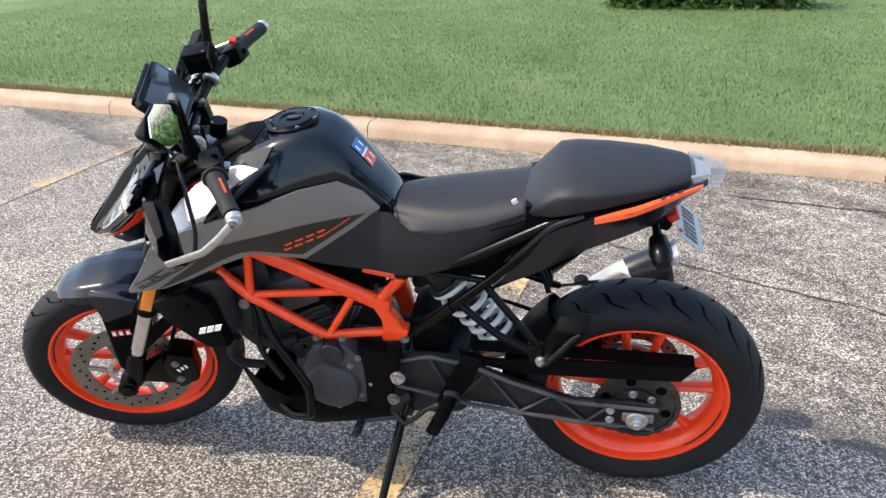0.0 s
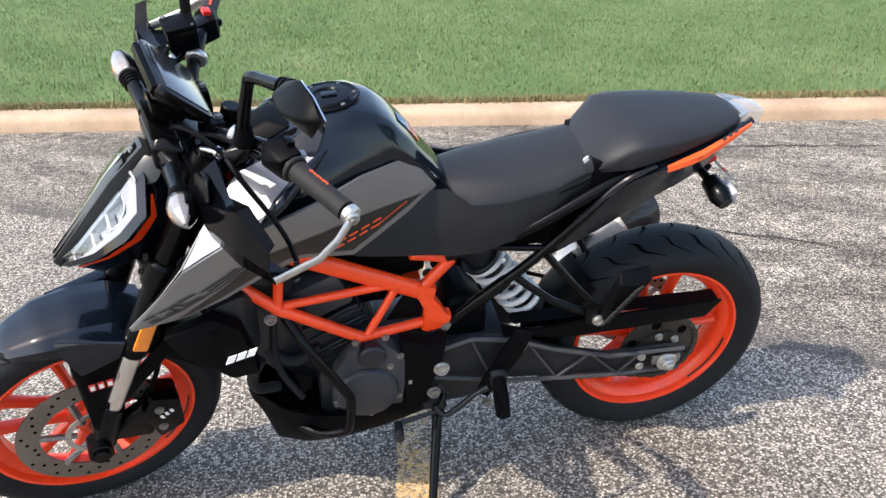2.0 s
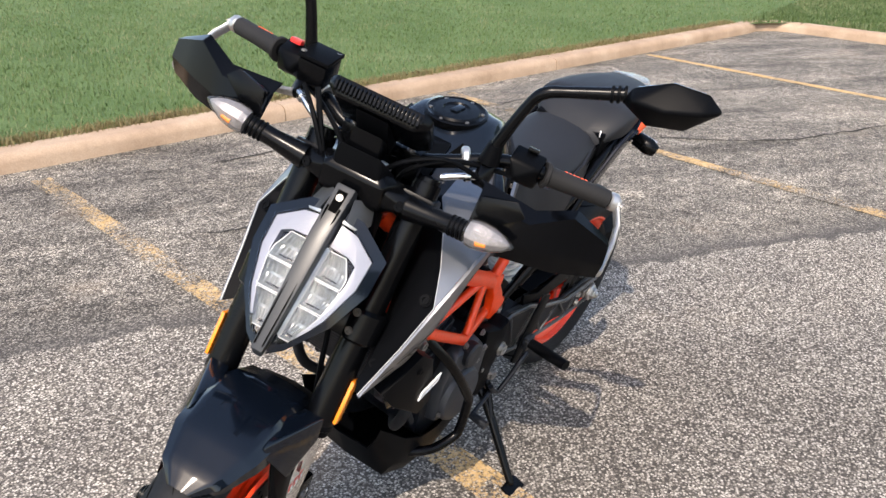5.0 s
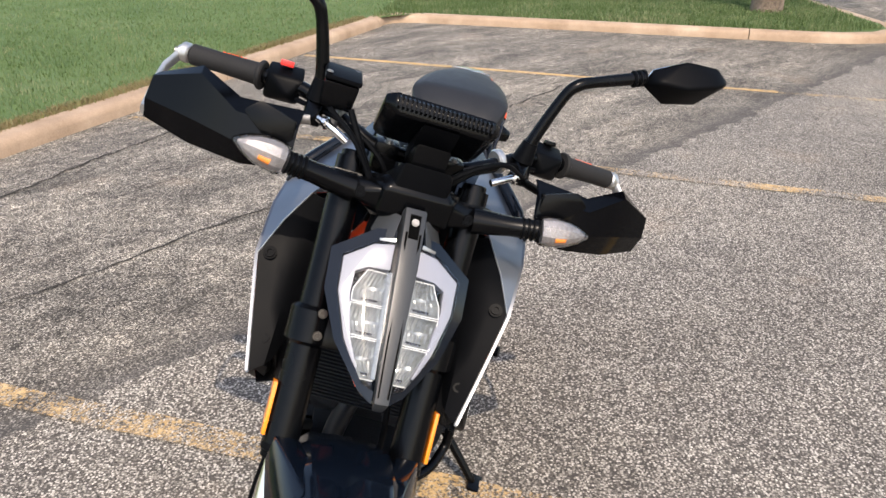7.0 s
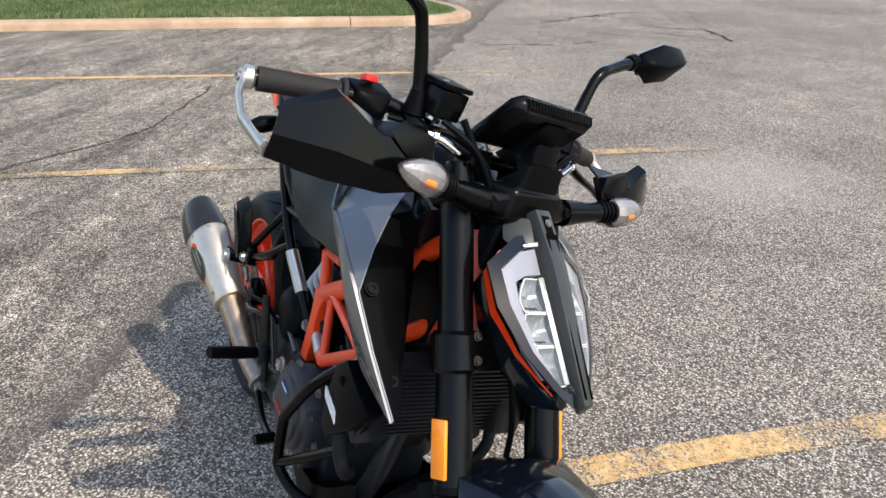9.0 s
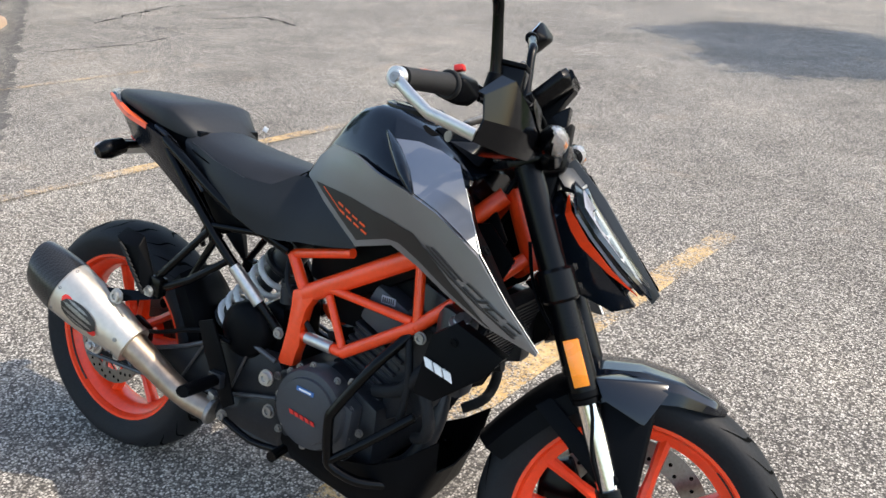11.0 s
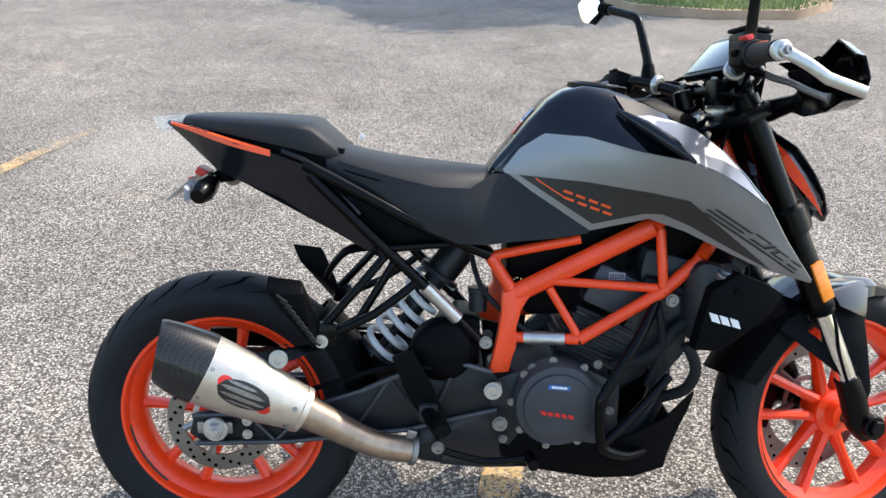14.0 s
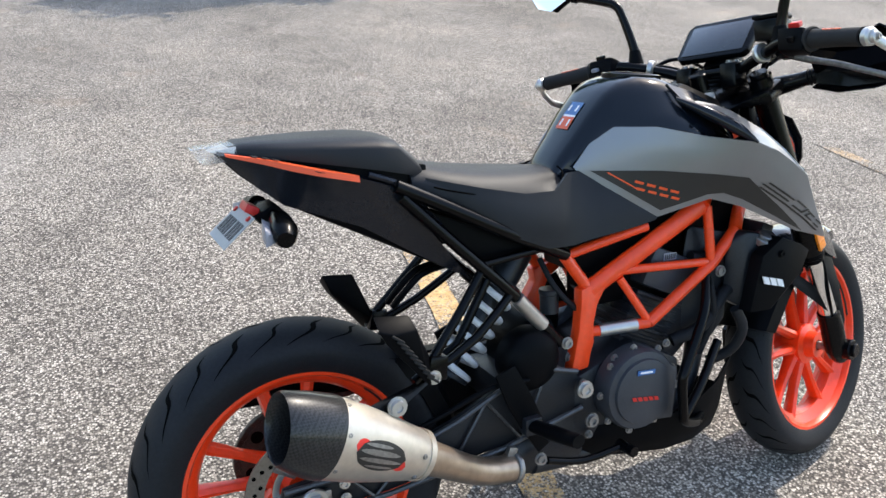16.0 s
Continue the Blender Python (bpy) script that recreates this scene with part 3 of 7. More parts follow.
stripe("parking_line", (0.096, -2.80), (0.420, -1.00), 0.100, PAINT_FAINT)
stripe("parking_line", (0.421, -0.995), (0.667, 0.37), 0.105, PAINT_WORN)
stripe("parking_line", (0.668, 0.375), (1.05, 2.50), 0.110, PAINT_WORN)
stripe("parking_line", (-2.82, -2.33), (-2.240, 0.22), 0.09, PAINT_WORN)
stripe("parking_line", (-2.239, 0.225), (-1.56, 3.22), 0.10, PAINT_FAINT)
stripe("parking_line", (-5.36, -1.83), (-4.355, 2.32), 0.085, PAINT)
stripe("parking_line", (-4.353, 2.325), (-4.02, 3.70), 0.08, PAINT_FAINT)
stripe("parking_line", (3.05, -3.35), (3.70, 2.0), 0.10, PAINT_FAINT)

# ---- grass ----
def inside(poly, x, y):
    r = np.zeros(len(x), bool)
    px, py = np.array(poly).T
    j = len(poly) - 1
    for i in range(len(poly)):
        c = ((py[i] > y) != (py[j] > y)) & (x < (px[j] - px[i]) * (y - py[i]) / (py[j] - py[i] + 1e-12) + px[i])
        r ^= c
        j = i
    return r

def blades(name, pts, z0, h0, h1, w, material, label, seed):
    rng = np.random.default_rng(seed)
    n = len(pts)
    ang, lean_a = rng.uniform(0, 2 * np.pi, n), rng.uniform(0, 2 * np.pi, n)
    h, lean = rng.uniform(h0, h1, n), rng.uniform(0.15, 0.9, n)
    ww = w * rng.uniform(0.6, 1.3, n)
    base = np.column_stack([pts, np.full(n, z0)])
    dx = np.column_stack([np.cos(ang), np.sin(ang), np.zeros(n)]) * ww[:, None]
    ld = np.column_stack([np.cos(lean_a), np.sin(lean_a), np.zeros(n)])
    midp = base + ld * (lean * h * 0.30)[:, None] + np.array([0, 0, 1]) * (h * 0.6)[:, None]
    tip = base + ld * (lean * h)[:, None] + np.array([0, 0, 1]) * (h * (1.05 - 0.35 * lean))[:, None]
    V = np.stack([base - dx, base + dx, midp + dx * 0.7, midp - dx * 0.7, tip], 1).reshape(-1, 3)
    me = bpy.data.meshes.new(name)
    idx = np.arange(n)[:, None] * 5
    loops = np.concatenate([idx + np.array([0, 1, 2, 3]), idx + np.array([3, 2, 4])], 1).ravel()
    me.vertices.add(len(V))
    me.vertices.foreach_set("co", V.ravel())
    me.loops.add(len(loops))
    me.loops.foreach_set("vertex_index", loops)
    starts = np.tile([0, 4], n) + np.repeat(np.arange(n) * 7, 2)
    me.polygons.add(2 * n)
    me.polygons.foreach_set("loop_start", starts)
    me.update(calc_edges=True)
    me.validate()
    me.materials.append(material)
    return tagged(new(name, me), label, "grass", kind="stuff")

def scatter(n, poly, box_, seed, near=None, fall=0.0):
    rng = np.random.default_rng(seed)
    x, y = rng.uniform(box_[0], box_[1], n), rng.uniform(box_[2], box_[3], n)
    k = inside(poly, x, y)
    if near is not None:
        d = np.hypot(x - near[0], y - near[1])
        k &= rng.random(n) < np.clip(1.0 / (1 + (d / fall) ** 2), 0, 1) * 1.6
    return np.column_stack([x[k], y[k]])
GRASS = [*[along(a, -0.215) for a in (LA - 0.1, 8, 0)], (14, -20), (-30, -20), (-30, -1.8), (-7.35, -1.66)]
blades("grass", scatter(430000, GRASS, (-16, 9, -14, -1.4), 3, (0.0, -1.0), 6.5), KERB_H - 0.004, 0.015, 0.042, 0.0034, BLADE, "bright green mown grass blades on the lawn", 5)
ISL = [(-7.42, -1.60), (-7.78, -1.25), *behind(KB[::-1], 0.17)[::-1], (-7.18, 3.3), (-7.18, 3.7), (-7.55, 4.26), (-9.5, 4.26), (-16, 3.8), (-16, -1.6)]
blades("grass", scatter(90000, ISL, (-14, -7, -1.7, 4.5), 7), KERB_H - 0.004, 0.03, 0.08, 0.0045, BLADE, "green grass blades on the island end", 8)
blades("grass", scatter(30000, [behind(IS, w + 0.01)[k] for k, w in enumerate(IS_W)], (2, 6.5, 7.8, 15), 9), KERB_H - 0.004, 0.03, 0.08, 0.0055, BLADE, "green grass blades on the island across the drive", 10)
edge = np.random.default_rng(11)
ea = edge.uniform(0, LA, 30000)
ex = np.array([along(a, 0)[0:2] for a in ea]) + np.outer(edge.normal(0, 1, len(ea)).clip(-2, 2) * 0.038 + 0.215, [kn.x, kn.y])
EDGE_OK = ex
blades("dry_grass", EDGE_OK, KERB_H - 0.01, 0.015, 0.06, 0.003, DRY, "brown dry grass fringe along the back of the kerb", 12)

# ---- trees on the islands ----
def tree(at, height, trunk_r, crown_r, seed, label, leaves=9000):
    rnd = random.Random(seed)
    t = new("tree")
    t.matrix_world = pose(*at)
    tagged(t, label, "tree")
    bms = [tube([(0, 0, -0.05), (0.03, 0.02, height * 0.25), (-0.04, 0.03, height * 0.5), (0.02, -0.03, height * 0.85)], [trunk_r * 1.35, trunk_r, trunk_r * 0.85, trunk_r * 0.3], 12, 6)]
    tips = []
    for k in range(11):
        a = k * 2.4 + rnd.uniform(-0.3, 0.3)
        z0 = height * rnd.uniform(0.38, 0.7)
        r = crown_r * rnd.uniform(0.5, 0.9)
        end = Vector((math.cos(a) * r, math.sin(a) * r, z0 + height * rnd.uniform(0.12, 0.35)))
        bms.append(tube([(0, 0, z0), (end.x * 0.4, end.y * 0.4, z0 + (end.z - z0) * 0.6), end], [trunk_r * 0.45, trunk_r * 0.25, trunk_r * 0.08], 7, 3))
        tips.append(end)
    part("trunk", join(*bms), BARK, t)
    rng = np.random.default_rng(seed)
    cent = []
    for e in tips:
        for k in range(7):
            cent.append([e.x + rng.normal(0, crown_r * 0.22), e.y + rng.normal(0, crown_r * 0.22), e.z + rng.normal(0.1, height * 0.07)])
    n = leaves
    c = np.array(cent)[rng.integers(0, len(cent), n)] + rng.normal(0, crown_r * 0.13, (n, 3))
    u = rng.normal(0, 1, (n, 3)); u /= np.linalg.norm(u, axis=1)[:, None]
    w = np.cross(u, rng.normal(0, 1, (n, 3))); w /= np.linalg.norm(w, axis=1)[:, None]
    s = rng.uniform(0.05, 0.10, n)[:, None]
    V = np.stack([c - u * s, c + w * s * 0.45, c + u * s, c - w * s * 0.45], 1).reshape(-1, 3)
    me = bpy.data.meshes.new("crown")
    me.from_pydata(V.tolist(), [], (np.arange(n)[:, None] * 4 + np.arange(4)).tolist())
    me.materials.append(LEAF)
    new("crown", me).parent = t
    return t
tree((-8.95, 3.32, KERB_H), 5.2, 0.16, 2.0, 21, "young tree with a pale bark trunk on the grass island")
tree((3.95, 10.1, KERB_H), 4.9, 0.11, 1.55, 22, "young leafy tree on the grass island across the drive", 30000)

# ---- cracks in the far asphalt ----
def crack(line, width, seed):
    rnd = random.Random(seed)
    P = spline([(x, y, 0.004) for x, y in line], 9)
    bm = bmesh.new()
    L, Rr = [], []
    for i, p in enumerate(P):
        d = (P[min(i + 1, len(P) - 1)] - P[max(i - 1, 0)]).normalized()
        n = Vector((-d.y, d.x, 0))
        p = p + n * rnd.uniform(-1.7, 1.7) * width
        w = width * rnd.uniform(0.25, 1.2) * (0.15 if i in (0, len(P) - 1) else 1)
        L.append(bm.verts.new(p + n * w))
        Rr.append(bm.verts.new(p - n * w))
    for i in range(len(P) - 1):
        bm.faces.new((L[i], Rr[i], Rr[i + 1], L[i + 1]))
    tagged(part("crack", bm, CRACK, None), "dark crack in the worn asphalt", "crack", group="asphalt cracks", kind="structure")
CRACK = surface("crack_dirt", (0.05, 0.046, 0.04), 0.95, vary=0.3, grain=40, relief=0.2, spec=0.1)
crack([(-6.76, 5.06), (-7.27, 6.33), (-7.38, 6.65), (-7.23, 7.22)], 0.035, 1)
crack([(-6.24, 6.2), (-5.94, 6.39), (-5.69, 6.74), (-4.85, 6.44)], 0.03, 2)
crack([(-5.55, 3.6), (-5.42, 3.87), (-5.27, 4.34), (-5.3, 4.9)], 0.02, 3)
crack([(-7.2, 6.2), (-6.8, 6.5), (-6.6, 7.2)], 0.02, 4)
crack([(-6.0, 5.3), (-5.6, 5.5), (-5.2, 6.0)], 0.015, 5)
crack([(-0.6, -2.36), (-1.2, -2.20), (-1.8, -2.09), (-2.32, -1.96), (-3.2, -1.78)], 0.010, 6)
crack([(0.05, -1.62), (-0.14, -1.50), (-0.53, -1.26), (-1.0, -1.02), (-1.3, -0.80)], 0.007, 7)
crack([(-2.5, -0.95), (-3.08, -0.10), (-3.6, 0.25), (-4.4, 0.65)], 0.010, 8)

# ---- low hedge at the far edge of the lawn ----
def hedge(x0, x1, y0, label, seed):
    h = new("hedge")
    h.matrix_world = pose(x0, y0, KERB_H)
    tagged(h, label, "hedge")
    rng = np.random.default_rng(seed)
    n = 9000
    L = x1 - x0
    c = np.column_stack([rng.uniform(0, L, n), rng.normal(0, 0.28, n), np.abs(rng.normal(0.35, 0.22, n)) * (0.8 + 0.3 * np.sin(rng.uniform(0, 6, n)))])
    u = rng.normal(0, 1, (n, 3)); u /= np.linalg.norm(u, axis=1)[:, None]
    w = np.cross(u, rng.normal(0, 1, (n, 3))); w /= np.linalg.norm(w, axis=1)[:, None]
    sz = rng.uniform(0.03, 0.07, n)[:, None]
    V = np.stack([c - u * sz, c + w * sz * 0.5, c + u * sz, c - w * sz * 0.5], 1).reshape(-1, 3)
    me = bpy.data.meshes.new("foliage")
    me.from_pydata(V.tolist(), [], (np.arange(n)[:, None] * 4 + np.arange(4)).tolist())
    me.materials.append(LEAF)
    new("foliage", me).parent = h
    part("stems", join(*[tube([(rng.uniform(0.1, L - 0.1), 0, -0.02), (rng.uniform(0, L), rng.uniform(-0.1, 0.1), 0.5)], [0.02, 0.008], 6) for k in range(8)]), BARK, h)
hedge(-2.9, -0.1, -10.75, "low dark green hedge at the far edge of the lawn", 31)


# ---- the motorcycle ----
bike = new("motorcycle")
bike.matrix_world = pose(0, 0, 0.0012, -PHI, 0, 0)
tagged(bike, "black, grey and orange naked sports motorcycle leaning on its side stand", "motorcycle")

# wheels
def wheel(name, cx, cz, R, half, rim_half, steer, label):
    """Tyre radius R and half width; rim with five pairs of spokes."""
    c = (cx, 0, cz)
    rim_r = 0.2165
    prof = []
    for k in range(13):
        a = math.pi * (k / 12 - 0.5)
        prof.append((R - (1 - math.cos(a)) * (R - rim_r - 0.012) * 0.62, math.sin(a) * half))
    prof = [(rim_r - 0.004, -rim_half + 0.006), (rim_r + 0.012, -rim_half - 0.004)] + [(r, y) for r, y in prof if r > rim_r + 0.014] + [(rim_r + 0.012, rim_half + 0.004), (rim_r - 0.004, rim_half - 0.006)]
    w = part(name, lathe([(rim_r + 0.013, -rim_half), (rim_r + 0.010, -rim_half + 0.008), (rim_r - 0.006, -rim_half + 0.011), (rim_r - 0.022, -rim_half + 0.028),
                               (rim_r - 0.030, -rim_half * 0.3), (rim_r - 0.030, rim_half * 0.3), (rim_r - 0.022, rim_half - 0.028), (rim_r - 0.006, rim_half - 0.011),
                               (rim_r + 0.010, rim_half - 0.008), (rim_r + 0.013, rim_half), (rim_r - 0.002, rim_half - 0.001), (rim_r - 0.012, rim_half - 0.02), (rim_r - 0.008, 0), (rim_r - 0.012, -rim_half + 0.02), (rim_r - 0.002, -rim_half + 0.001), (rim_r + 0.013, -rim_half)], c, seg=96), ORANGE, bike, label, steer)
    part("tyre", lathe(prof, c, seg=96), RUBBER, w, "black road tyre with curved grooves", steer, angle=60)
    # tread grooves
    gr = []
    for s in (1, -1):
        for k in range(26):
            t0 = 2 * math.pi * k / 26 + (0.12 if s < 0 else 0)
            L, Rr = [], []
            bm = bmesh.new()
            for i in range(9):
                u = i / 8
                y = s * half * (0.10 + 0.78 * u)
                aa = math.asin(max(-1, min(1, y / half)))
                rr = R - (1 - math.cos(aa)) * (R - rim_r - 0.012) * 0.62 + 0.0006
                t = t0 + 0.26 * u ** 1.5 + 0.035 * math.sin(u * 7.0)
                wd = (0.0175 if k % 2 else 0.011) * (1 - (2 * u - 1) ** 4 * 0.9)
                for lst, o in ((L, wd), (Rr, -wd)):
                    tt = t + o
                    lst.append(bm.verts.new((cx + rr * math.cos(tt), y, cz + rr * math.sin(tt))))
            for i in range(8):
                bm.faces.new((L[i], Rr[i], Rr[i + 1], L[i + 1]))
            gr.append(bm)
    tagged(part("tread_groove", join(*gr), GROOVE, w, "dark curved tread grooves", steer), kind="stuff")
    for s in (1, -1):
        for a0 in ((8, 50), (188, 230)):
            line = [radians(a0[0] + (a0[1] - a0[0]) * k / 14) for k in range(15)]
            part("rim_decal", tube([(cx + (rim_r - 0.0075) * math.cos(a), s * (rim_half - 0.0108), cz + (rim_r - 0.0075) * math.sin(a)) for a in line], 0.0026, 6), DECAL, w, "thin dark line on the rim", steer)
    part("hub", lathe([(0.014, -rim_half - 0.008), (0.032, -rim_half - 0.008), (0.036, -0.03), (0.052, -0.024), (0.052, 0.024), (0.036, 0.03), (0.032, rim_half + 0.008), (0.014, rim_half + 0.008)], c, seg=32), ORANGE, w, "", steer)
    for k in range(5):
        for d in (-1, 1):
            a0 = 2 * math.pi * k / 5 + 0.35
            p0 = Vector((math.cos(a0 + d * 0.42) * 0.045, 0, math.sin(a0 + d * 0.42) * 0.045))
            p1 = Vector((math.cos(a0 + d * 0.235) * (rim_r - 0.020), 0, math.sin(a0 + d * 0.235) * (rim_r - 0.020)))
            pm = p0.lerp(p1, 0.5)
            part("spoke", tube([p0 + Vector(c), pm + Vector(c), p1 + Vector(c)], [0.015, 0.0105, 0.014], 8, 3, oval=1.35), ORANGE, w, "", steer)
    return w
GROOVE = surface("tread_groove", (0.0016, 0.0016, 0.0016), 0.9, vary=0.2, relief=0.0, spec=0.05)
rear_wheel = wheel("rear_wheel", 0, 0.306, 0.306, 0.075, 0.057, False, "orange cast rear wheel rim with dust")
front_wheel = wheel("front_wheel", 1.357, 0.293, 0.293, 0.057, 0.045, True, "orange cast front wheel rim")

def brake_disc(name, cx, y, cz, r, steer, parent):
    prof = [(r * 0.70, -0.0022), (r, -0.0022), (r, 0.0022), (r * 0.70, 0.0022), (r * 0.70, -0.0022)]
    d = part(name, lathe(prof, (cx, y, cz), seg=72), DISC, parent, "drilled steel brake disc", steer)
    holes = []
    for k in range(40):
        a = 2 * math.pi * k / 40
        rr = r * (0.78 + 0.075 * (k % 3))
        holes.append(disc((cx + rr * math.cos(a), y, cz + rr * math.sin(a)), 0.0042, 0.0056, seg=8, bevel=0.0003))
    tagged(part("disc_hole", join(*holes), GROOVE, d, "", steer), kind="stuff")
    for a in [k * math.pi / 3 for k in range(6)]:
        part("carrier_arm", tube([(cx + 0.04 * math.cos(a), y, cz + 0.04 * math.sin(a)), (cx + r * 0.72 * math.cos(a + 0.25), y, cz + r * 0.72 * math.sin(a + 0.25))], 0.0075, 6), STEEL, d, "", steer)
    part("sensor_ring", lathe([(0.052, 0.004), (0.064, 0.004), (0.064, 0.007), (0.052, 0.007), (0.052, 0.004)], (cx, y, cz), seg=40), ALU, d, "toothed sensor ring", steer)
brake_disc("front_brake_disc", 1.357, 0.068, 0.293, 0.160, True, bike)
brake_disc("rear_brake_disc", 0, -0.078, 0.306, 0.115, False, bike)

# fork
FA = Vector((1.357, 0, 0.293))
def fork_at(z, y=0.0, ahead=0.0):
    k = (z - 0.293) / math.cos(RAKE)
    p = FA + AXIS * k
    return Vector((p.x + ahead * math.cos(RAKE), y, z + ahead * math.sin(RAKE)))
FY = 0.103
for s in (1, -1):
    leg = part("fork_upper_tube", join(tube([fork_at(0.985, s * FY), fork_at(0.80, s * FY), fork_at(0.60, s * FY), fork_at(0.565, s * FY)], [0.0255, 0.0265, 0.029, 0.029], 20)), SATIN, bike, "black anodised fork tube", True)
    part("fork_cap", disc(fork_at(0.989, s * FY), 0.02, 0.012, AXIS, 20), SATIN, leg, "", True)
    part("seal_collar", join(disc(fork_at(0.560, s * FY), 0.0295, 0.014, AXIS, 20), disc(fork_at(0.548, s * FY), 0.0265, 0.012, AXIS, 20)), PLASTIC, leg, "", True)
    part("fork_slider", tube([fork_at(0.565, s * FY), fork_at(0.385, s * FY)], 0.0215, 20), CHROME, leg, "polished chrome fork slider", True)
    part("fork_foot", join(tube([fork_at(0.40, s * FY), fork_at(0.36, s * FY), fork_at(0.30, s * FY, -0.01), fork_at(0.270, s * FY)], [0.026, 0.028, 0.027, 0.022], 14, 2), disc(fork_at(0.293, s * (FY + 0.012)), 0.026, 0.05), disc(fork_at(0.293, s * (FY + 0.04)), 0.017, 0.012)), SATIN, leg, "", True)
    ref = box(fork_at(0.613, s * (FY + 0.031), 0.002), (0.028, 0.007, 0.085), (0, -25, 0), 0.002)
    part("side_reflector", ref, AMBER, leg, "amber side reflector", True)
    part("clamp_ring", disc(fork_at(0.739, s * FY), 0.037, 0.062, AXIS, 24, 0.006), SATIN, leg, "", True)
    for dz in (0.016, -0.016):
        bolt(leg, fork_at(0.744 + dz, s * (FY - 0.010), 0.035), (math.cos(RAKE), 0, math.sin(RAKE)), 0.0056, 0.006, CHAINM, True)
part("lower_triple_clamp", hull([fork_at(0.757, y, a) for y in (0.1, -0.1) for a in (0.03, -0.03)] + [fork_at(0.712, y, a) for y in (0.1, -0.1) for a in (0.03, -0.03)] + [fork_at(0.75, 0, -0.075)], 0.006), SATIN, bike, "", True)
part("upper_triple_clamp", hull([fork_at(0.965, y, a) for y in (0.135, -0.135) for a in (0.03, -0.03)] + [fork_at(0.938, y, a) for y in (0.135, -0.135) for a in (0.03, -0.03)] + [fork_at(0.952, y, -0.085) for y in (0.04, -0.04)], 0.008), SATIN, bike, "black upper fork clamp", True)
part("steering_nut", disc(fork_at(0.972, 0, -0.055), 0.021, 0.016, AXIS, 6), ALU, bike, "", True)
part("front_axle", tube([fork_at(0.293, 0.145), fork_at(0.293, -0.145)], 0.011, 14), STEEL, bike, "", True)
cal = part("front_brake_caliper", hull([(1.175, y, z) for y in (0.045, 0.112) for z in (0.27, 0.36)] + [(1.232, y, z) for y in (0.045, 0.112) for z in (0.245, 0.385)] + [(1.262, y, 0.33) for y in (0.05, 0.105)], 0.008), SATIN, bike, "black brake caliper with worn lettering", True)
part("caliper_bracket", hull([(1.24, 0.085, 0.38), (1.24, 0.10, 0.25), (1.335, 0.085, 0.33), (1.335, 0.11, 0.29), (1.26, 0.11, 0.36)], 0.005), SATIN, cal, "", True)
for z in (0.345, 0.285):
    bolt(cal, (1.222, 0.112, z), (0, 1, 0), 0.008, 0.006, STEEL, True)
part("caliper_lettering", join(*[prism(slant(1.192 + 0.011 * k, 0.325 - 0.006 * k, 0.007, 0.012), 0.1125, 0.1132, 0) for k in range(3)]), WHITE, cal, "", True)
part("front_brake_hose", tube([(1.235, 0.085, 0.37), (1.19, 0.075, 0.48), (1.175, 0.06, 0.62), (1.12, 0.02, 0.78), (1.10, -0.05, 0.93), (1.04, -0.13, 1.06)], 0.0055, 8, 6), PLASTIC, bike, "black rubber brake hose", True)
part("abs_sensor_cable", tube([(1.33, -0.11, 0.33), (1.27, -0.125, 0.45), (1.24, -0.12, 0.56), (1.12, -0.09, 0.70), (1.08, -0.05, 0.80)], 0.0035, 8, 6), PLASTIC, bike, "", True)

# front mudguard
def arc(c, r, deg, y):
    return (c[0] + r * math.cos(radians(deg)), y, c[1] + r * math.sin(radians(deg)))
FC = (1.357, 0.293)
rows = []
for deg, r0, hw, lift, skirt in ((64, 0.300, 0.022, 0.002, 0.010), (70, 0.305, 0.054, 0.004, 0.020), (82, 0.311, 0.077, 0.006, 0.034), (96, 0.315, 0.085, 0.010, 0.046), (108, 0.319, 0.086, 0.012, 0.050), (120, 0.316, 0.080, 0.006, 0.052)):
    half = [(hw * 1.06, r0 - skirt), (hw * 1.02, r0 - skirt * 0.36), (hw * 0.74, r0 + lift * 0.35), (hw * 0.26, r0 + lift)]
    rows.append([arc(FC, r, deg, -y) for y, r in half] + [arc(FC, r, deg, y) for y, r in half[::-1]])
fend = part("front_mudguard", skin(rows, 0.004, 3), FENDER, bike, "dark blue-black metallic front mudguard", True, angle=30)
rows = []
for deg, r0, hw in ((119, 0.312, 0.076), (128, 0.310, 0.074), (138, 0.308, 0.072), (149, 0.312, 0.070), (159, 0.322, 0.066)):
    rows.append([arc(FC, r0 - 0.055, deg, -hw * 1.05), arc(FC, r0 - 0.02, deg, -hw), arc(FC, r0, deg, -hw * 0.6), arc(FC, r0 + 0.004, deg, 0), arc(FC, r0, deg, hw * 0.6), arc(FC, r0 - 0.02, deg, hw), arc(FC, r0 - 0.055, deg, hw * 1.05)])
part("mudguard_rear", skin(rows, 0.004, 1), PLASTIC, fend, "matte black rear half of the mudguard", True)
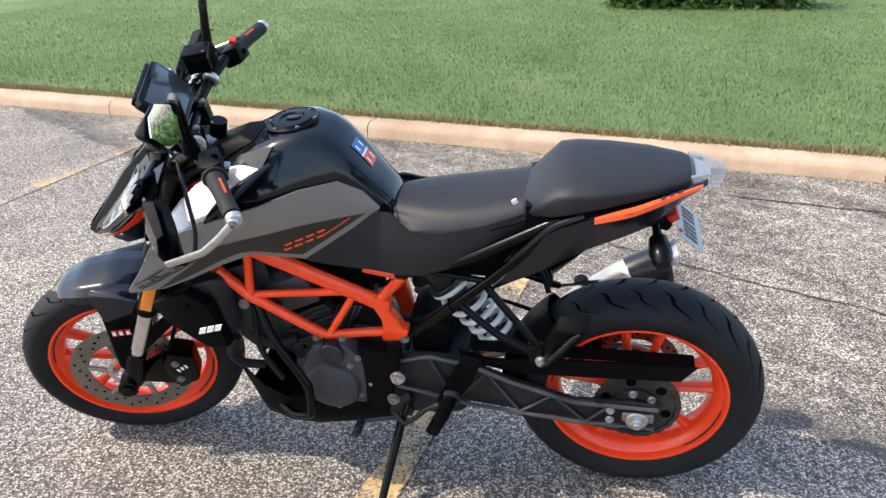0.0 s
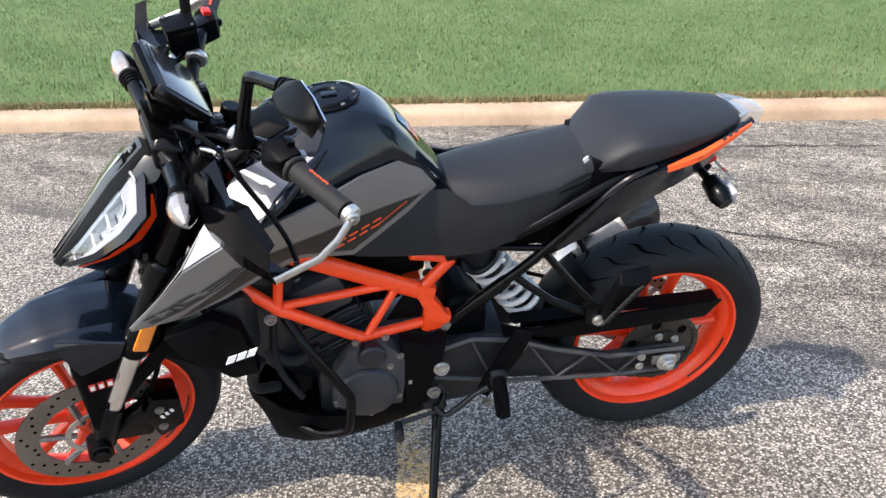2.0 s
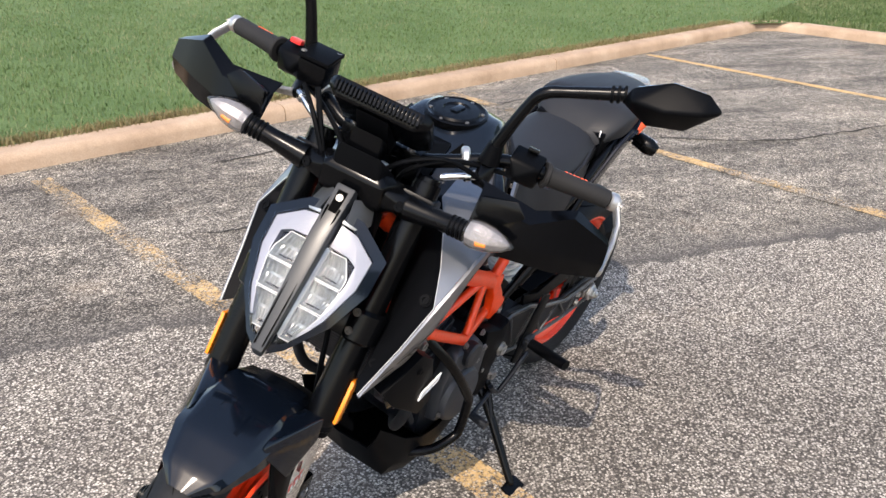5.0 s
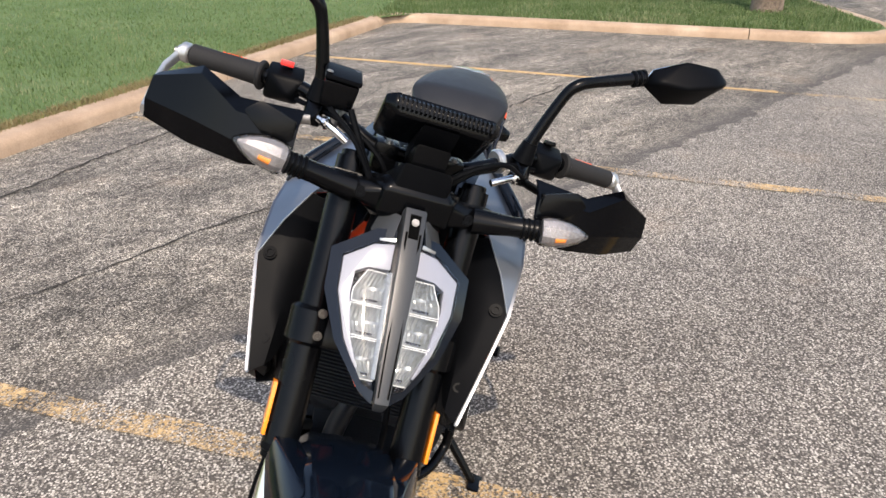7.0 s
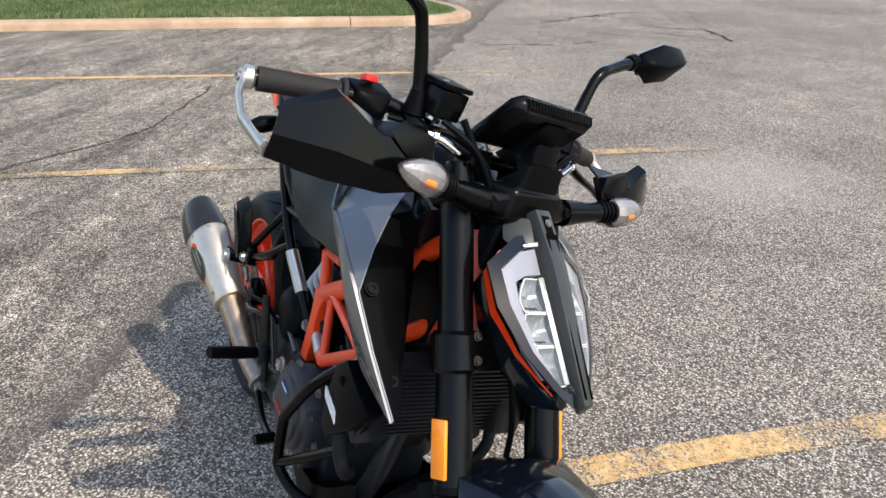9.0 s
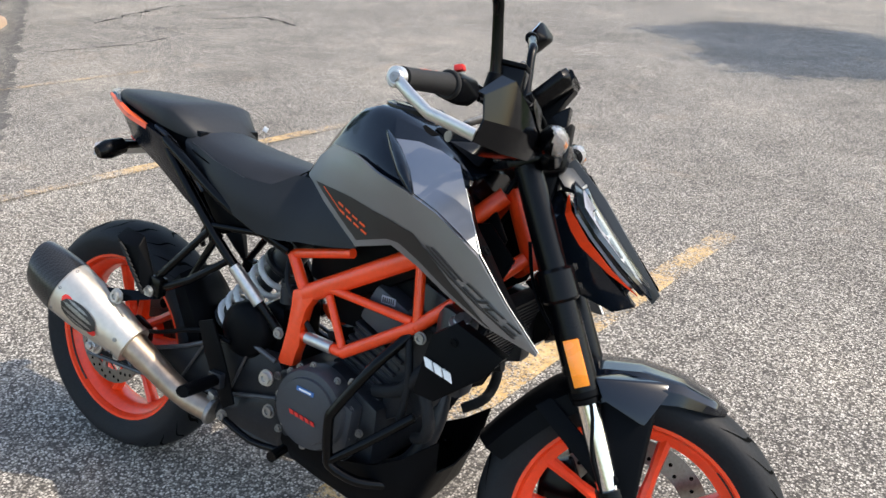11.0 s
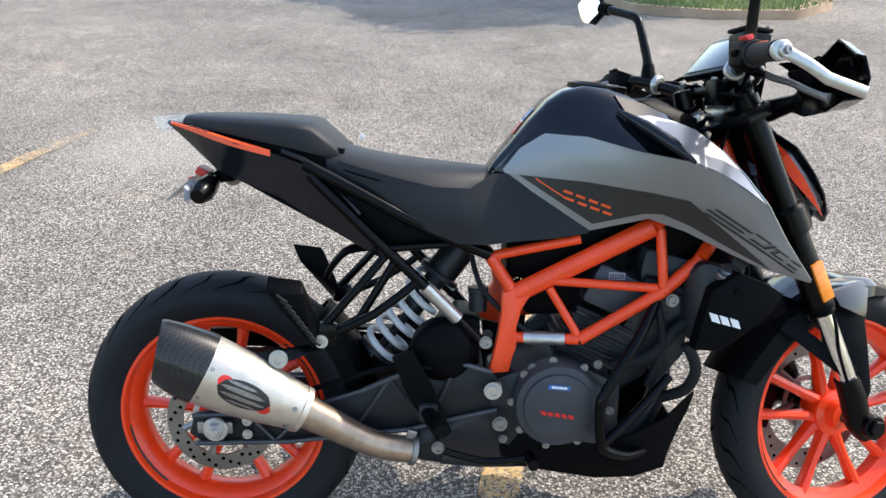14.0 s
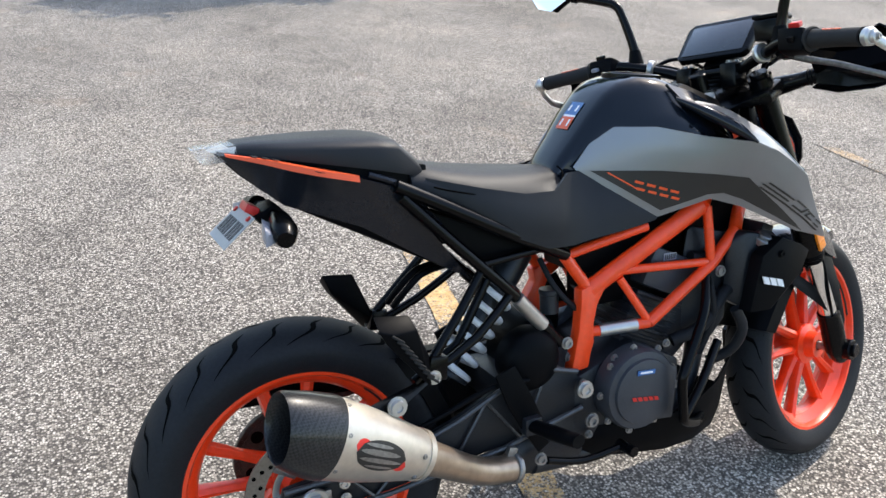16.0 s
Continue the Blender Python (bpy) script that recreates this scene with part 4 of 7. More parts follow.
for s in (1, -1):
    stay = part("mudguard_stay", side_of(hull([(1.262, 0.082, 0.565), (1.360, 0.082, 0.575), (1.362, 0.088, 0.535), (1.266, 0.090, 0.52), (1.352, 0.114, 0.46), (1.356, 0.124, 0.37), (1.340, 0.124, 0.335), (1.330, 0.120, 0.40), (1.308, 0.110, 0.46), (1.325, 0.10, 0.37), (1.335, 0.086, 0.45)], 0.004), s), PLASTIC, fend, "matte black mudguard stay", True)
    part("mudguard_ear", side_of(hull([fork_at(0.580, y, 0.026) for y in (0.078, 0.118)] + [fork_at(0.545, y, 0.030) for y in (0.078, 0.124)] + [arc(FC, 0.316, 101, 0.066), arc(FC, 0.309, 87, 0.070), arc(FC, 0.292, 86, 0.082), (1.345, 0.114, 0.525)], 0.004), s), FENDER, fend, "dark shoulder of the mudguard before the fork", True)
    part("mudguard_strap", side_of(hull([(1.150, 0.086, 0.508), (1.192, 0.086, 0.520), (1.175, 0.080, 0.530), (1.305, 0.120, 0.390), (1.322, 0.122, 0.420), (1.305, 0.112, 0.395), (1.320, 0.112, 0.425), (1.15, 0.078, 0.515)], 0.003), s), PLASTIC, fend, "black strap from mudguard to fork foot", True)
    if s > 0:
        part("mudguard_sticker", join(*[hull([(1.291 + 0.017 * k + o * 0.002, 0.1215 - 0.05 * dz, 0.483 + dz) for o in (0, 6.5) for dz in (0, 0.02)] + [(1.291 + 0.017 * k + 0.004, 0.119, 0.49)], 0) for k in range(3)]), RED, stay, "small red sticker with white bars", True)
        part("sticker_bar", join(*[hull([(1.2935 + 0.017 * k + o * 0.0013, 0.1232 - 0.05 * dz, 0.487 + dz) for o in (0, 6.5) for dz in (0, 0.012)] + [(1.2935 + 0.017 * k + 0.003, 0.1205, 0.492)], 0) for k in range(3)]), WHITE, stay, "", True)

# headlight
LT = Vector((1.126, 0, 0.955)); LB = Vector((1.322, 0, 0.738))
def lamp(u, y, back=0.0):
    """u runs from the top of the lamp to its tip; back is depth behind the face."""
    p = LT.lerp(LB, u)
    return Vector((p.x - back * 0.742, y, p.z - back * 0.67))
FRONT_EDGE = ((0.10, 0.046, 0.008), (0.25, 0.103, 0.021), (0.47, 0.101, 0.022), (0.72, 0.074, 0.018), (0.94, 0.030, 0.010))
REAR_EDGE = ((0.10, 0.032, 0.070), (0.25, 0.050, 0.115), (0.47, 0.048, 0.125), (0.72, 0.033, 0.115), (0.94, 0.018, 0.080))
def lamp_side(u, f):
    """A point on the lamp's side: f runs from the front edge to the rear one."""
    us = [e[0] for e in FRONT_EDGE]
    a = [float(np.interp(u, us, [e[k] for e in FRONT_EDGE])) for k in (1, 2)]
    b = [float(np.interp(u, us, [e[k] for e in REAR_EDGE])) for k in (1, 2)]
    return lamp(u, a[0] + (b[0] - a[0]) * f + 0.0022, a[1] + (b[1] - a[1]) * f)
shell = hull([lamp(u, s * (y + (r[1] - y) * 0.030 / (r[2] - b) - 0.003), b + 0.030) for s in (1, -1) for (u, y, b), r in zip(FRONT_EDGE, REAR_EDGE)] + [lamp(1.0, 0, 0.036)] + [lamp(u, s * y, b) for s in (1, -1) for u, y, b in REAR_EDGE], 0.005)
head = part("headlight", shell, GLOSS, bike, "split pointed headlight with white light guides", True)
def plate_on_lamp(pts, thick):
    """A plate on the lamp's face from (u, y, depth) corners."""
    bm = bmesh.new()
    bm.faces.new([bm.verts.new(lamp(*p)) for p in pts])
    r = bmesh.ops.extrude_face_region(bm, geom=list(bm.faces))
    bmesh.ops.translate(bm, vec=Vector((-0.742, 0, -0.67)) * thick, verts=[v for v in r["geom"] if isinstance(v, bmesh.types.BMVert)])
    bmesh.ops.recalc_face_normals(bm, faces=bm.faces)
    return bm
def face_depth(y):
    return 0.017 * (y / 0.1) ** 1.5
for s in (1, -1):
    # gloss bezel round the light, standing proud of the shell
    outer = [(0.10, 0.020), (0.11, 0.050), (0.25, 0.111), (0.47, 0.109), (0.72, 0.081), (0.94, 0.035), (1.0, 0.012)]
    inner = [(0.17, 0.020), (0.186, 0.050), (0.282, 0.093), (0.47, 0.091), (0.71, 0.070), (0.91, 0.031), (0.94, 0.012)]
    rw = [[lamp(u, y, face_depth(y) + 0.004) for u, y in outer], [lamp(u, y, face_depth(y)) for u, y in inner], [lamp(u, y - 0.002, face_depth(y) + 0.016) for u, y in inner]]
    part("bezel", side_of(skin(rw, 0.003, 0), s), GLOSS, head, "black gloss bezel", True)
    band = [(0.180, 0.020), (0.196, 0.050), (0.290, 0.091), (0.47, 0.089), (0.70, 0.068), (0.84, 0.046), (0.84, 0.041), (0.70, 0.058), (0.47, 0.071), (0.355, 0.070), (0.325, 0.052), (0.320, 0.020)]
    part("light_guide", side_of(bevelled(plate_on_lamp([(u, y, face_depth(y) + 0.003) for u, y in band], 0.02), 0.0012), s), DRL, head, "milky white light guide", True)
    part("lamp_back", side_of(plate_on_lamp([(u, y, 0.050) for u, y in ((0.29, 0.012), (0.29, 0.074), (0.47, 0.072), (0.70, 0.060), (0.93, 0.022), (0.95, 0.010))], 0.004), s), GLOSS, head, "", True)
    # three reflector bowls with pale rims
    for u0, u1, y0, y1 in ((0.338, 0.510, 0.052, 0.068), (0.520, 0.680, 0.068, 0.061), (0.690, 0.885, 0.059, 0.036)):
        n = 11
        QS = [j / 14 for j in range(15)]
        rw = []
        for k in range(n):
            t = k / (n - 1)
            ye = y0 + (y1 - y0) * min(1, t * 1.6) if y0 < y1 else y0 + (y1 - y0) * max(0, (t - 0.45) / 0.55)
            rw.append([lamp(u0 + (u1 - u0) * t, 0.015 + (ye - 0.015) * q, 0.010 + 0.020 * math.sin(math.pi * t) ** 0.7 * math.sin(math.pi * (0.05 + 0.9 * q)) ** 0.7 + (0.0017 if (j + (k // 5)) % 2 else -0.0005) * (0 < j < 14)) for j, q in enumerate(QS)])
        rim = [p for p in rw[0]] + [r[-1] for r in rw[1:]] + rw[-1][::-1][1:]
        bowl = part("reflector_bowl", side_of(skin(rw, 0.0015, 0), s), BOWL, head, "faceted silver reflector bowl", True, angle=12)
        part("bowl_rim", side_of(tube(rim, 0.0009, 6), s), WHITE, bowl, "thin pale rim", True)
        um = u0 + (u1 - u0) * 0.80
        part("bowl_shelf", side_of(hull([lamp(um, 0.018, 0.020), lamp(um, y1 * 0.92, 0.022), lamp(u1 - 0.02, 0.018, 0.018), lamp(u1 - 0.02, y1 * 0.85, 0.020), lamp(um, 0.018, 0.04), lamp(u1, y1 * 0.8, 0.04)], 0.001), s), SCREEN, bowl, "dark glossy shelf in the bowl", True)
    part("inner_guide", side_of(hull([lamp(0.33, 0.0155, 0.004), lamp(0.33, 0.023, 0.008), lamp(0.88, 0.0125, 0.004), lamp(0.88, 0.019, 0.008), lamp(0.33, 0.02, 0.02), lamp(0.88, 0.014, 0.02)], 0.001), s), BOWL, head, "silver inner edge beside the strip", True)
    # curved clear cover
    rw = []
    for v in (0.0, 0.25, 0.5, 0.75, 1.0):
        row = []
        for u, y in inner:
            yy = 0.012 + (y - 0.012) * v
            row.append(lamp(u, yy, face_depth(yy) - 0.004 - 0.004 * math.sin(math.pi * v)))
        rw.append(row)
    ln = part("lens", side_of(skin(rw, 0.0, 1), s), LENS, head, "clear headlight lens", True, angle=80)
    ln.visible_shadow = False
    us = [0.17, 0.26, 0.36, 0.47, 0.58, 0.70, 0.82, 0.92]
    part("side_flash", side_of(skin([[lamp_side(u, 0.15 + 0.06 * (0.94 - u)) for u in us], [lamp_side(u, 0.15 + 0.06 * (0.94 - u) + 0.19 * min(1, 2.0 * (0.95 - u)) * min(1, 6 * (u - 0.14))) for u in us]], 0.002, 1), s), ORANGE, head, "orange flash on the lamp's side", True)
    part("brow", side_of(hull([lamp(0.02, 0.018, 0.0), lamp(0.17, 0.026, -0.004), lamp(0.20, 0.050, 0.012), lamp(0.10, 0.058, 0.03), lamp(-0.04, 0.045, 0.03), lamp(0.12, 0.03, 0.04)], 0.003), s), LAMPGREY, head, "grey brow panel", True)
    part("brow_edge", side_of(hull([lamp(0.155, 0.021, -0.005), lamp(0.178, 0.021, -0.004), lamp(0.165, 0.046, 0.004), lamp(0.178, 0.044, 0.005), lamp(0.165, 0.03, 0.012)], 0.0006), s), ALU, head, "small silver edge", True)
strip = part("centre_strip", hull([lamp(-0.02, s * 0.017, -0.012) for s in (1, -1)] + [lamp(0.30, s * 0.016, -0.020) for s in (1, -1)] + [lamp(1.0, s * 0.011, -0.012) for s in (1, -1)] + [lamp(1.03, s * 0.008, 0.01) for s in (1, -1)] + [lamp(-0.02, s * 0.019, 0.03) for s in (1, -1)], 0.003), LAMPGREY, head, "grey strip down the middle of the lamp", True)
for s in (1, -1):
    part("strip_groove", hull([lamp(0.12, s * 0.0095, -0.0185), lamp(0.12, s * 0.0125, -0.0175), lamp(0.97, s * 0.0085, -0.0148), lamp(0.97, s * 0.0065, -0.0155), lamp(0.12, s * 0.010, -0.01), lamp(0.97, s * 0.007, -0.008)], 0), GROOVE, strip, "", True)
part("strip_recess", hull([lamp(0.015, y, -0.0135) for y in (0.009, -0.009)] + [lamp(0.15, y, -0.0175) for y in (0.008, -0.008)] + [lamp(0.015, 0, -0.008), lamp(0.15, 0, -0.010)], 0.0004), GROOVE, strip, "dark recess at the top of the strip", True)
bolt(strip, lamp(0.06, 0, -0.0155), (0.742, 0, 0.67), 0.0045, 0.003, STEEL, True, "screw")
part("lamp_bracket", hull([(1.07, s * 0.055, z) for s in (1, -1) for z in (0.90, 0.99)] + [(1.115, s * 0.04, z) for s in (1, -1) for z in (0.955, 1.03)] + [(1.10, s * 0.06, 0.85) for s in (1, -1)], 0.006), PLASTIC, head, "black plastic lamp bracket", True)
part("lamp_yoke", hull([(1.068, s * 0.078, z) for s in (1, -1) for z in (0.928, 0.982)] + [(1.120, s * 0.056, z) for s in (1, -1) for z in (0.940, 0.984)] + [(1.10, s * 0.035, 1.004) for s in (1, -1)] + [(1.085, s * 0.040, 0.905) for s in (1, -1)], 0.006), SATIN, head, "black yoke behind the lamp", True)
part("lamp_neck", hull([(1.105, s * 0.028, z) for s in (1, -1) for z in (0.985, 1.06)] + [(1.06, s * 0.03, 1.03) for s in (1, -1)], 0.005), SATIN, head, "", True)

# front turn signals
for s in (1, -1):
    sig = part("turn_signal", join(side_of(hull([(1.075, 0.040, 0.935), (1.075, 0.040, 0.985), (1.115, 0.045, 0.94), (1.115, 0.045, 0.98), (1.085, 0.115, 0.94), (1.085, 0.115, 0.975), (1.105, 0.115, 0.955)], 0.005), s), tube([(1.092, s * 0.10, 0.958), (1.10, s * 0.16, 0.968), (1.107, s * 0.205, 0.977)], [0.023, 0.0165, 0.0165], 14, 3)), SATIN, bike, "black front turn signal on a ribbed stalk", True)
    bolt(sig, (1.108, s * 0.088, 0.962), (0.9, 0, 0.3), 0.007, 0.005, PLASTIC, True, "screw")
    part("stalk_ribs", join(*[disc((1.1035 + 0.0018 * k, s * (0.180 + 0.008 * k), 0.9722 + 0.0014 * k), 0.0185, 0.004, (0.12, s, 0.16), 16, 0.001) for k in range(4)]), PLASTIC, sig, "", True)
    ax = Vector((0.11, s * 0.98, 0.19)).normalized()
    base = Vector((1.107, s * 0.208, 0.977))
    inner_body = part("signal_reflector", lathe([(0.006, 0.001), (0.0195, 0.003), (0.0222, 0.014), (0.0220, 0.027), (0.0185, 0.045), (0.0105, 0.063), (0.002, 0.074)], base, ax, 9), SPARK, sig, "faceted silver reflector", True, angle=10)
    part("bulb", tube([base + ax * 0.022 + Vector((0.017, 0, -0.004)), base + ax * 0.040 + Vector((0.015, 0, -0.004))], [0.0065, 0.005], 10), AMBER, inner_body, "amber bulb", True)
    back = lathe([(0.0225, 0), (0.0258, 0.012), (0.0258, 0.026), (0.0222, 0.046), (0.0140, 0.066), (0.004, 0.081), (0, 0.083)], base, ax, 24)
    bmesh.ops.delete(back, geom=[f for f in back.faces if (f.calc_center_median() - base).dot(Vector((0.98, 0, 0.2))) > ax.x * (f.calc_center_median() - base).length * 0.98 - 0.002], context="FACES")
    part("signal_back", back, SATIN, sig, "black back of the signal", True)
    ln = part("signal_lens", lathe([(0.0215, 0), (0.0245, 0.012), (0.0245, 0.026), (0.021, 0.045), (0.013, 0.064), (0.004, 0.078), (0, 0.081)], base, ax, 20), HAZE, sig, "clear pointed signal lens", True)
    ln.visible_shadow = False

# handlebar and controls
bar = part("handlebar", tube([(0.885, 0.39, 1.028), (0.925, 0.285, 1.040), (0.958, 0.20, 1.045), (1.00, 0.115, 1.020), (1.012, 0.06, 1.005), (1.012, -0.06, 1.005), (1.00, -0.115, 1.020), (0.958, -0.20, 1.045), (0.925, -0.285, 1.040), (0.885, -0.39, 1.028)], 0.0125, 14, 5), SATIN, bike, "black tapered handlebar", True)
for s in (1, -1):
    cl = part("bar_clamp", join(side_of(hull([(1.035, 0.035, 0.97), (1.035, 0.075, 0.97), (0.985, 0.035, 0.97), (0.985, 0.075, 0.97), (1.032, 0.035, 1.022), (1.032, 0.075, 1.022), (0.990, 0.035, 1.022), (0.990, 0.075, 1.022)], 0.006), s)), SATIN, bar, "black handlebar clamp", True)
    for dx in (1.026, 0.998):
        bolt(cl, (dx, s * 0.055, 1.022), (0, 0, 1), 0.006, 0.005, STEEL, True)
    part("clamp_collar", disc((0.985, s * 0.138, 1.031), 0.021, 0.014, (-0.45, s, 0.25), 18, 0.003), ALU, bar, "silver clamp collar", True)
    grip = part("grip", tube([(0.929, s * 0.275, 1.0405), (0.905, s * 0.338, 1.034), (0.888, s * 0.382, 1.029)], [0.0185, 0.0168, 0.0172], 18, 3), GRIP, bar, "black rubber grip with small orange marks", True)
    part("grip_flange", disc((0.931, s * 0.270, 1.041), 0.024, 0.008, (-0.37, s, -0.1), 20), GRIP, grip, "", True)
    marks = []
    for k in range(6):
        q = Vector((0.929, s * 0.275, 1.0405)).lerp(Vector((0.888, s * 0.382, 1.029)), 0.24 + 0.065 * k)
        marks.append(box(q + Vector((-0.006, 0, 0.0166)), (0.004 if k % 2 else 0.006, 0.0045, 0.0015), (0, -18, -20 * s), 0.0003))
    part("grip_marks", join(*marks), ORDECAL, grip, "", True)
    part("bar_end", disc((0.884, s * 0.393, 1.0275), 0.0165, 0.016, (-0.36, s, -0.1), 18, 0.003), ALU, bar, "silver bar end weight", True)
    # switch housing
    sw = part("switch_housing", side_of(hull([(0.955, 0.205, 1.015), (0.920, 0.205, 1.028), (0.965, 0.205, 1.06), (0.925, 0.205, 1.072), (0.945, 0.262, 1.010), (0.905, 0.262, 1.022), (0.955, 0.262, 1.055), (0.915, 0.262, 1.066), (0.975, 0.225, 1.03)], 0.006), s), PLASTIC, bar, "black switch housing", True)
    if s < 0:
        part("kill_switch", box((0.936, -0.236, 1.073), (0.016, 0.022, 0.010), (0, -15, 0), 0.002), RED, sw, "red stop switch", True)
        part("start_button", box((0.912, -0.238, 1.045), (0.008, 0.014, 0.012), (0, -15, 0), 0.002), SATIN, sw, "", True)
    else:
        part("signal_switch", box((0.908, 0.240, 1.044), (0.012, 0.016, 0.008), (0, -15, 0), 0.002), DRL, sw, "pale switch button", True)
        part("horn_button", box((0.914, 0.226, 1.026), (0.010, 0.016, 0.010), (0, -15, 0), 0.002), SATIN, sw, "", True)
        part("light_switch", box((0.926, 0.235, 1.072), (0.014, 0.02, 0.008), (0, -15, 0), 0.002), SATIN, sw, "", True)
    # lever with perch
    perch = part("lever_perch", side_of(hull([(0.985, 0.165, 1.02), (0.985, 0.195, 1.02), (1.02, 0.165, 1.01), (1.02, 0.195, 1.01), (0.98, 0.165, 1.05), (0.98, 0.195, 1.05), (1.025, 0.175, 1.035)], 0.005), s), SATIN, bar, "black lever perch", True)
    part("adjuster", join(tube([(1.018, s * 0.172, 1.026), (1.034, s * 0.150, 1.022), (1.044, s * 0.122, 1.010)], 0.0065, 10, 2), disc((1.026, s * 0.160, 1.024), 0.011, 0.010, (0.6, -s, 0.0), 14)), CHROME, perch, "bright cable adjuster", True)
    lv = [(1.018, s * 0.182, 1.020), (1.008, s * 0.225, 1.006), (0.990, s * 0.290, 0.990), (0.976, s * 0.345, 0.972), (0.974, s * 0.385, 0.958), (0.976, s * 0.396, 0.955)]
    part("lever", tube(lv, [0.008, 0.007, 0.0062, 0.0058, 0.006, 0.0085], 10, 4, oval=0.7), SATIN if s > 0 else STEEL, perch, "black clutch lever" if s > 0 else "silver brake lever", True)
    # hand guard
    a = [(1.020, 0.422, 0.952), (1.055, 0.350, 0.943), (1.078, 0.270, 0.942), (1.085, 0.205, 0.955)]
    b = [(1.030, 0.424, 0.985), (1.066, 0.350, 0.985), (1.086, 0.275, 0.975), (1.088, 0.200, 0.985)]
    c = [(1.024, 0.419, 1.020), (1.052, 0.352, 1.052), (1.072, 0.292, 1.018), (1.074, 0.200, 1.018)]
    lip = [(0.985, 0.415, 0.948), (1.010, 0.350, 0.936), (1.035, 0.270, 0.934), (1.060, 0.205, 0.948)]
    top = [(1.012, 0.412, 1.024), (1.030, 0.352, 1.058), (1.045, 0.290, 1.032), (1.040, 0.195, 1.038)]
    gd = part("hand_guard", side_of(skin([lip, a, b, c, top], 0.003, 1), s), GUARD, bar, "glossy black plastic hand guard", True, angle=20)
    part("guard_wing", side_of(hull([(1.075, 0.285, 1.025), (1.070, 0.262, 1.045), (1.078, 0.205, 1.030), (1.084, 0.200, 0.975), (1.086, 0.235, 0.985), (1.05, 0.20, 1.02)], 0.003), s), SATIN, gd, "", True)
    part("guard_strut", join(tube([(0.884, s * 0.400, 1.026), (0.915, s * 0.418, 1.004), (0.948, s * 0.424, 0.982), (1.020, s * 0.424, 0.962)], 0.0098, 12, 1, oval=0.5), disc((0.885, s * 0.402, 1.026), 0.012, 0.010, (0, 1, 0), 16)), ALU, gd, "silver hand guard strut", True)
    bolt(gd, (0.885, s * 0.407, 1.026), (0, s, 0), 0.006, 0.005, STEEL, True)
    # mirror
    stem = part("mirror_stem", tube([(0.985, s * 0.178, 1.045), (0.985, s * 0.182, 1.085), (0.978, s * 0.205, 1.165), (0.976, s * 0.222, 1.192), (0.968, s * 0.255, 1.206), (0.952, s * 0.335, 1.234)], [0.015, 0.011, 0.0095, 0.0105, 0.0095, 0.0115], 12, 4), SATIN, bike, "black mirror stem", True)
    part("stem_boot", tube([(0.985, s * 0.178, 1.045), (0.985, s * 0.180, 1.080)], [0.019, 0.013], 14), PLASTIC, stem, "", True)
    for k in range(3):
        part("stem_ring", disc((0.955 - 0.003 * k, s * (0.318 + 0.009 * k), 1.228 + 0.003 * k), 0.0145, 0.005, (-0.1, s, 0.3), 14, 0.001), PLASTIC, stem, "", True)
    hd = [(0.955, 0.335, 1.222), (0.955, 0.340, 1.252), (0.952, 0.385, 1.200), (0.957, 0.395, 1.287), (0.955, 0.440, 1.217), (0.957, 0.450, 1.292), (0.956, 0.485, 1.272)]
    pts = [Vector(p) for p in hd] + [Vector((0.985, 0.35, 1.24)), Vector((0.992, 0.40, 1.245)), Vector((0.985, 0.45, 1.262)), Vector((0.975, 0.47, 1.268))]
    mh = part("mirror_head", side_of(hull(pts, 0.007, 3), s), PLASTIC, stem, "pointed black mirror housing", True)
    part("mirror_glass", side_of(hull([(Vector(p) - Vector((0.955, 0.405, 1.25))) * 0.88 + Vector((0.9525 - 0.002 * k + 0.16 * (p[2] - 1.285), 0.405, 1.25)) for p in hd for k in (0, 1)], 0), s), MIRROR, mh, "mirror glass", True)
res = part("brake_reservoir", hull([(0.975, -0.128, 1.055), (1.03, -0.128, 1.05), (0.975, -0.178, 1.055), (1.03, -0.178, 1.05), (0.978, -0.125, 1.098), (1.035, -0.125, 1.093), (0.978, -0.180, 1.098), (1.035, -0.180, 1.093)], 0.005), SATIN, bike, "black brake fluid reservoir", True)
part("reservoir_lid", box((1.006, -0.152, 1.101), (0.060, 0.058, 0.008), (0, 5, 0), 0.003), PLASTIC, res, "", True)
for x, y in ((0.984, -0.13), (1.028, -0.175)):
    bolt(res, (x, y, 1.105), (0, 0, 1), 0.004, 0.002, STEEL, True, "screw")
for k, pts in enumerate(([(1.012, 0.185, 1.02), (1.06, 0.12, 1.05), (1.08, 0.04, 1.0), (1.05, 0.03, 0.90), (0.99, 0.06, 0.80)], [(0.97, 0.21, 1.03), (1.02, 0.13, 1.035), (1.05, 0.06, 0.99), (1.02, 0.05, 0.90)], [(0.97, -0.21, 1.03), (1.03, -0.12, 1.03), (1.055, -0.05, 0.98), (1.02, -0.05, 0.88)], [(1.03, -0.16, 1.05), (1.07, -0.11, 1.02), (1.09, -0.06, 0.95)])):
    part("control_cable", tube(pts, 0.0045, 8, 6), PLASTIC, bike, "black control cable", True)

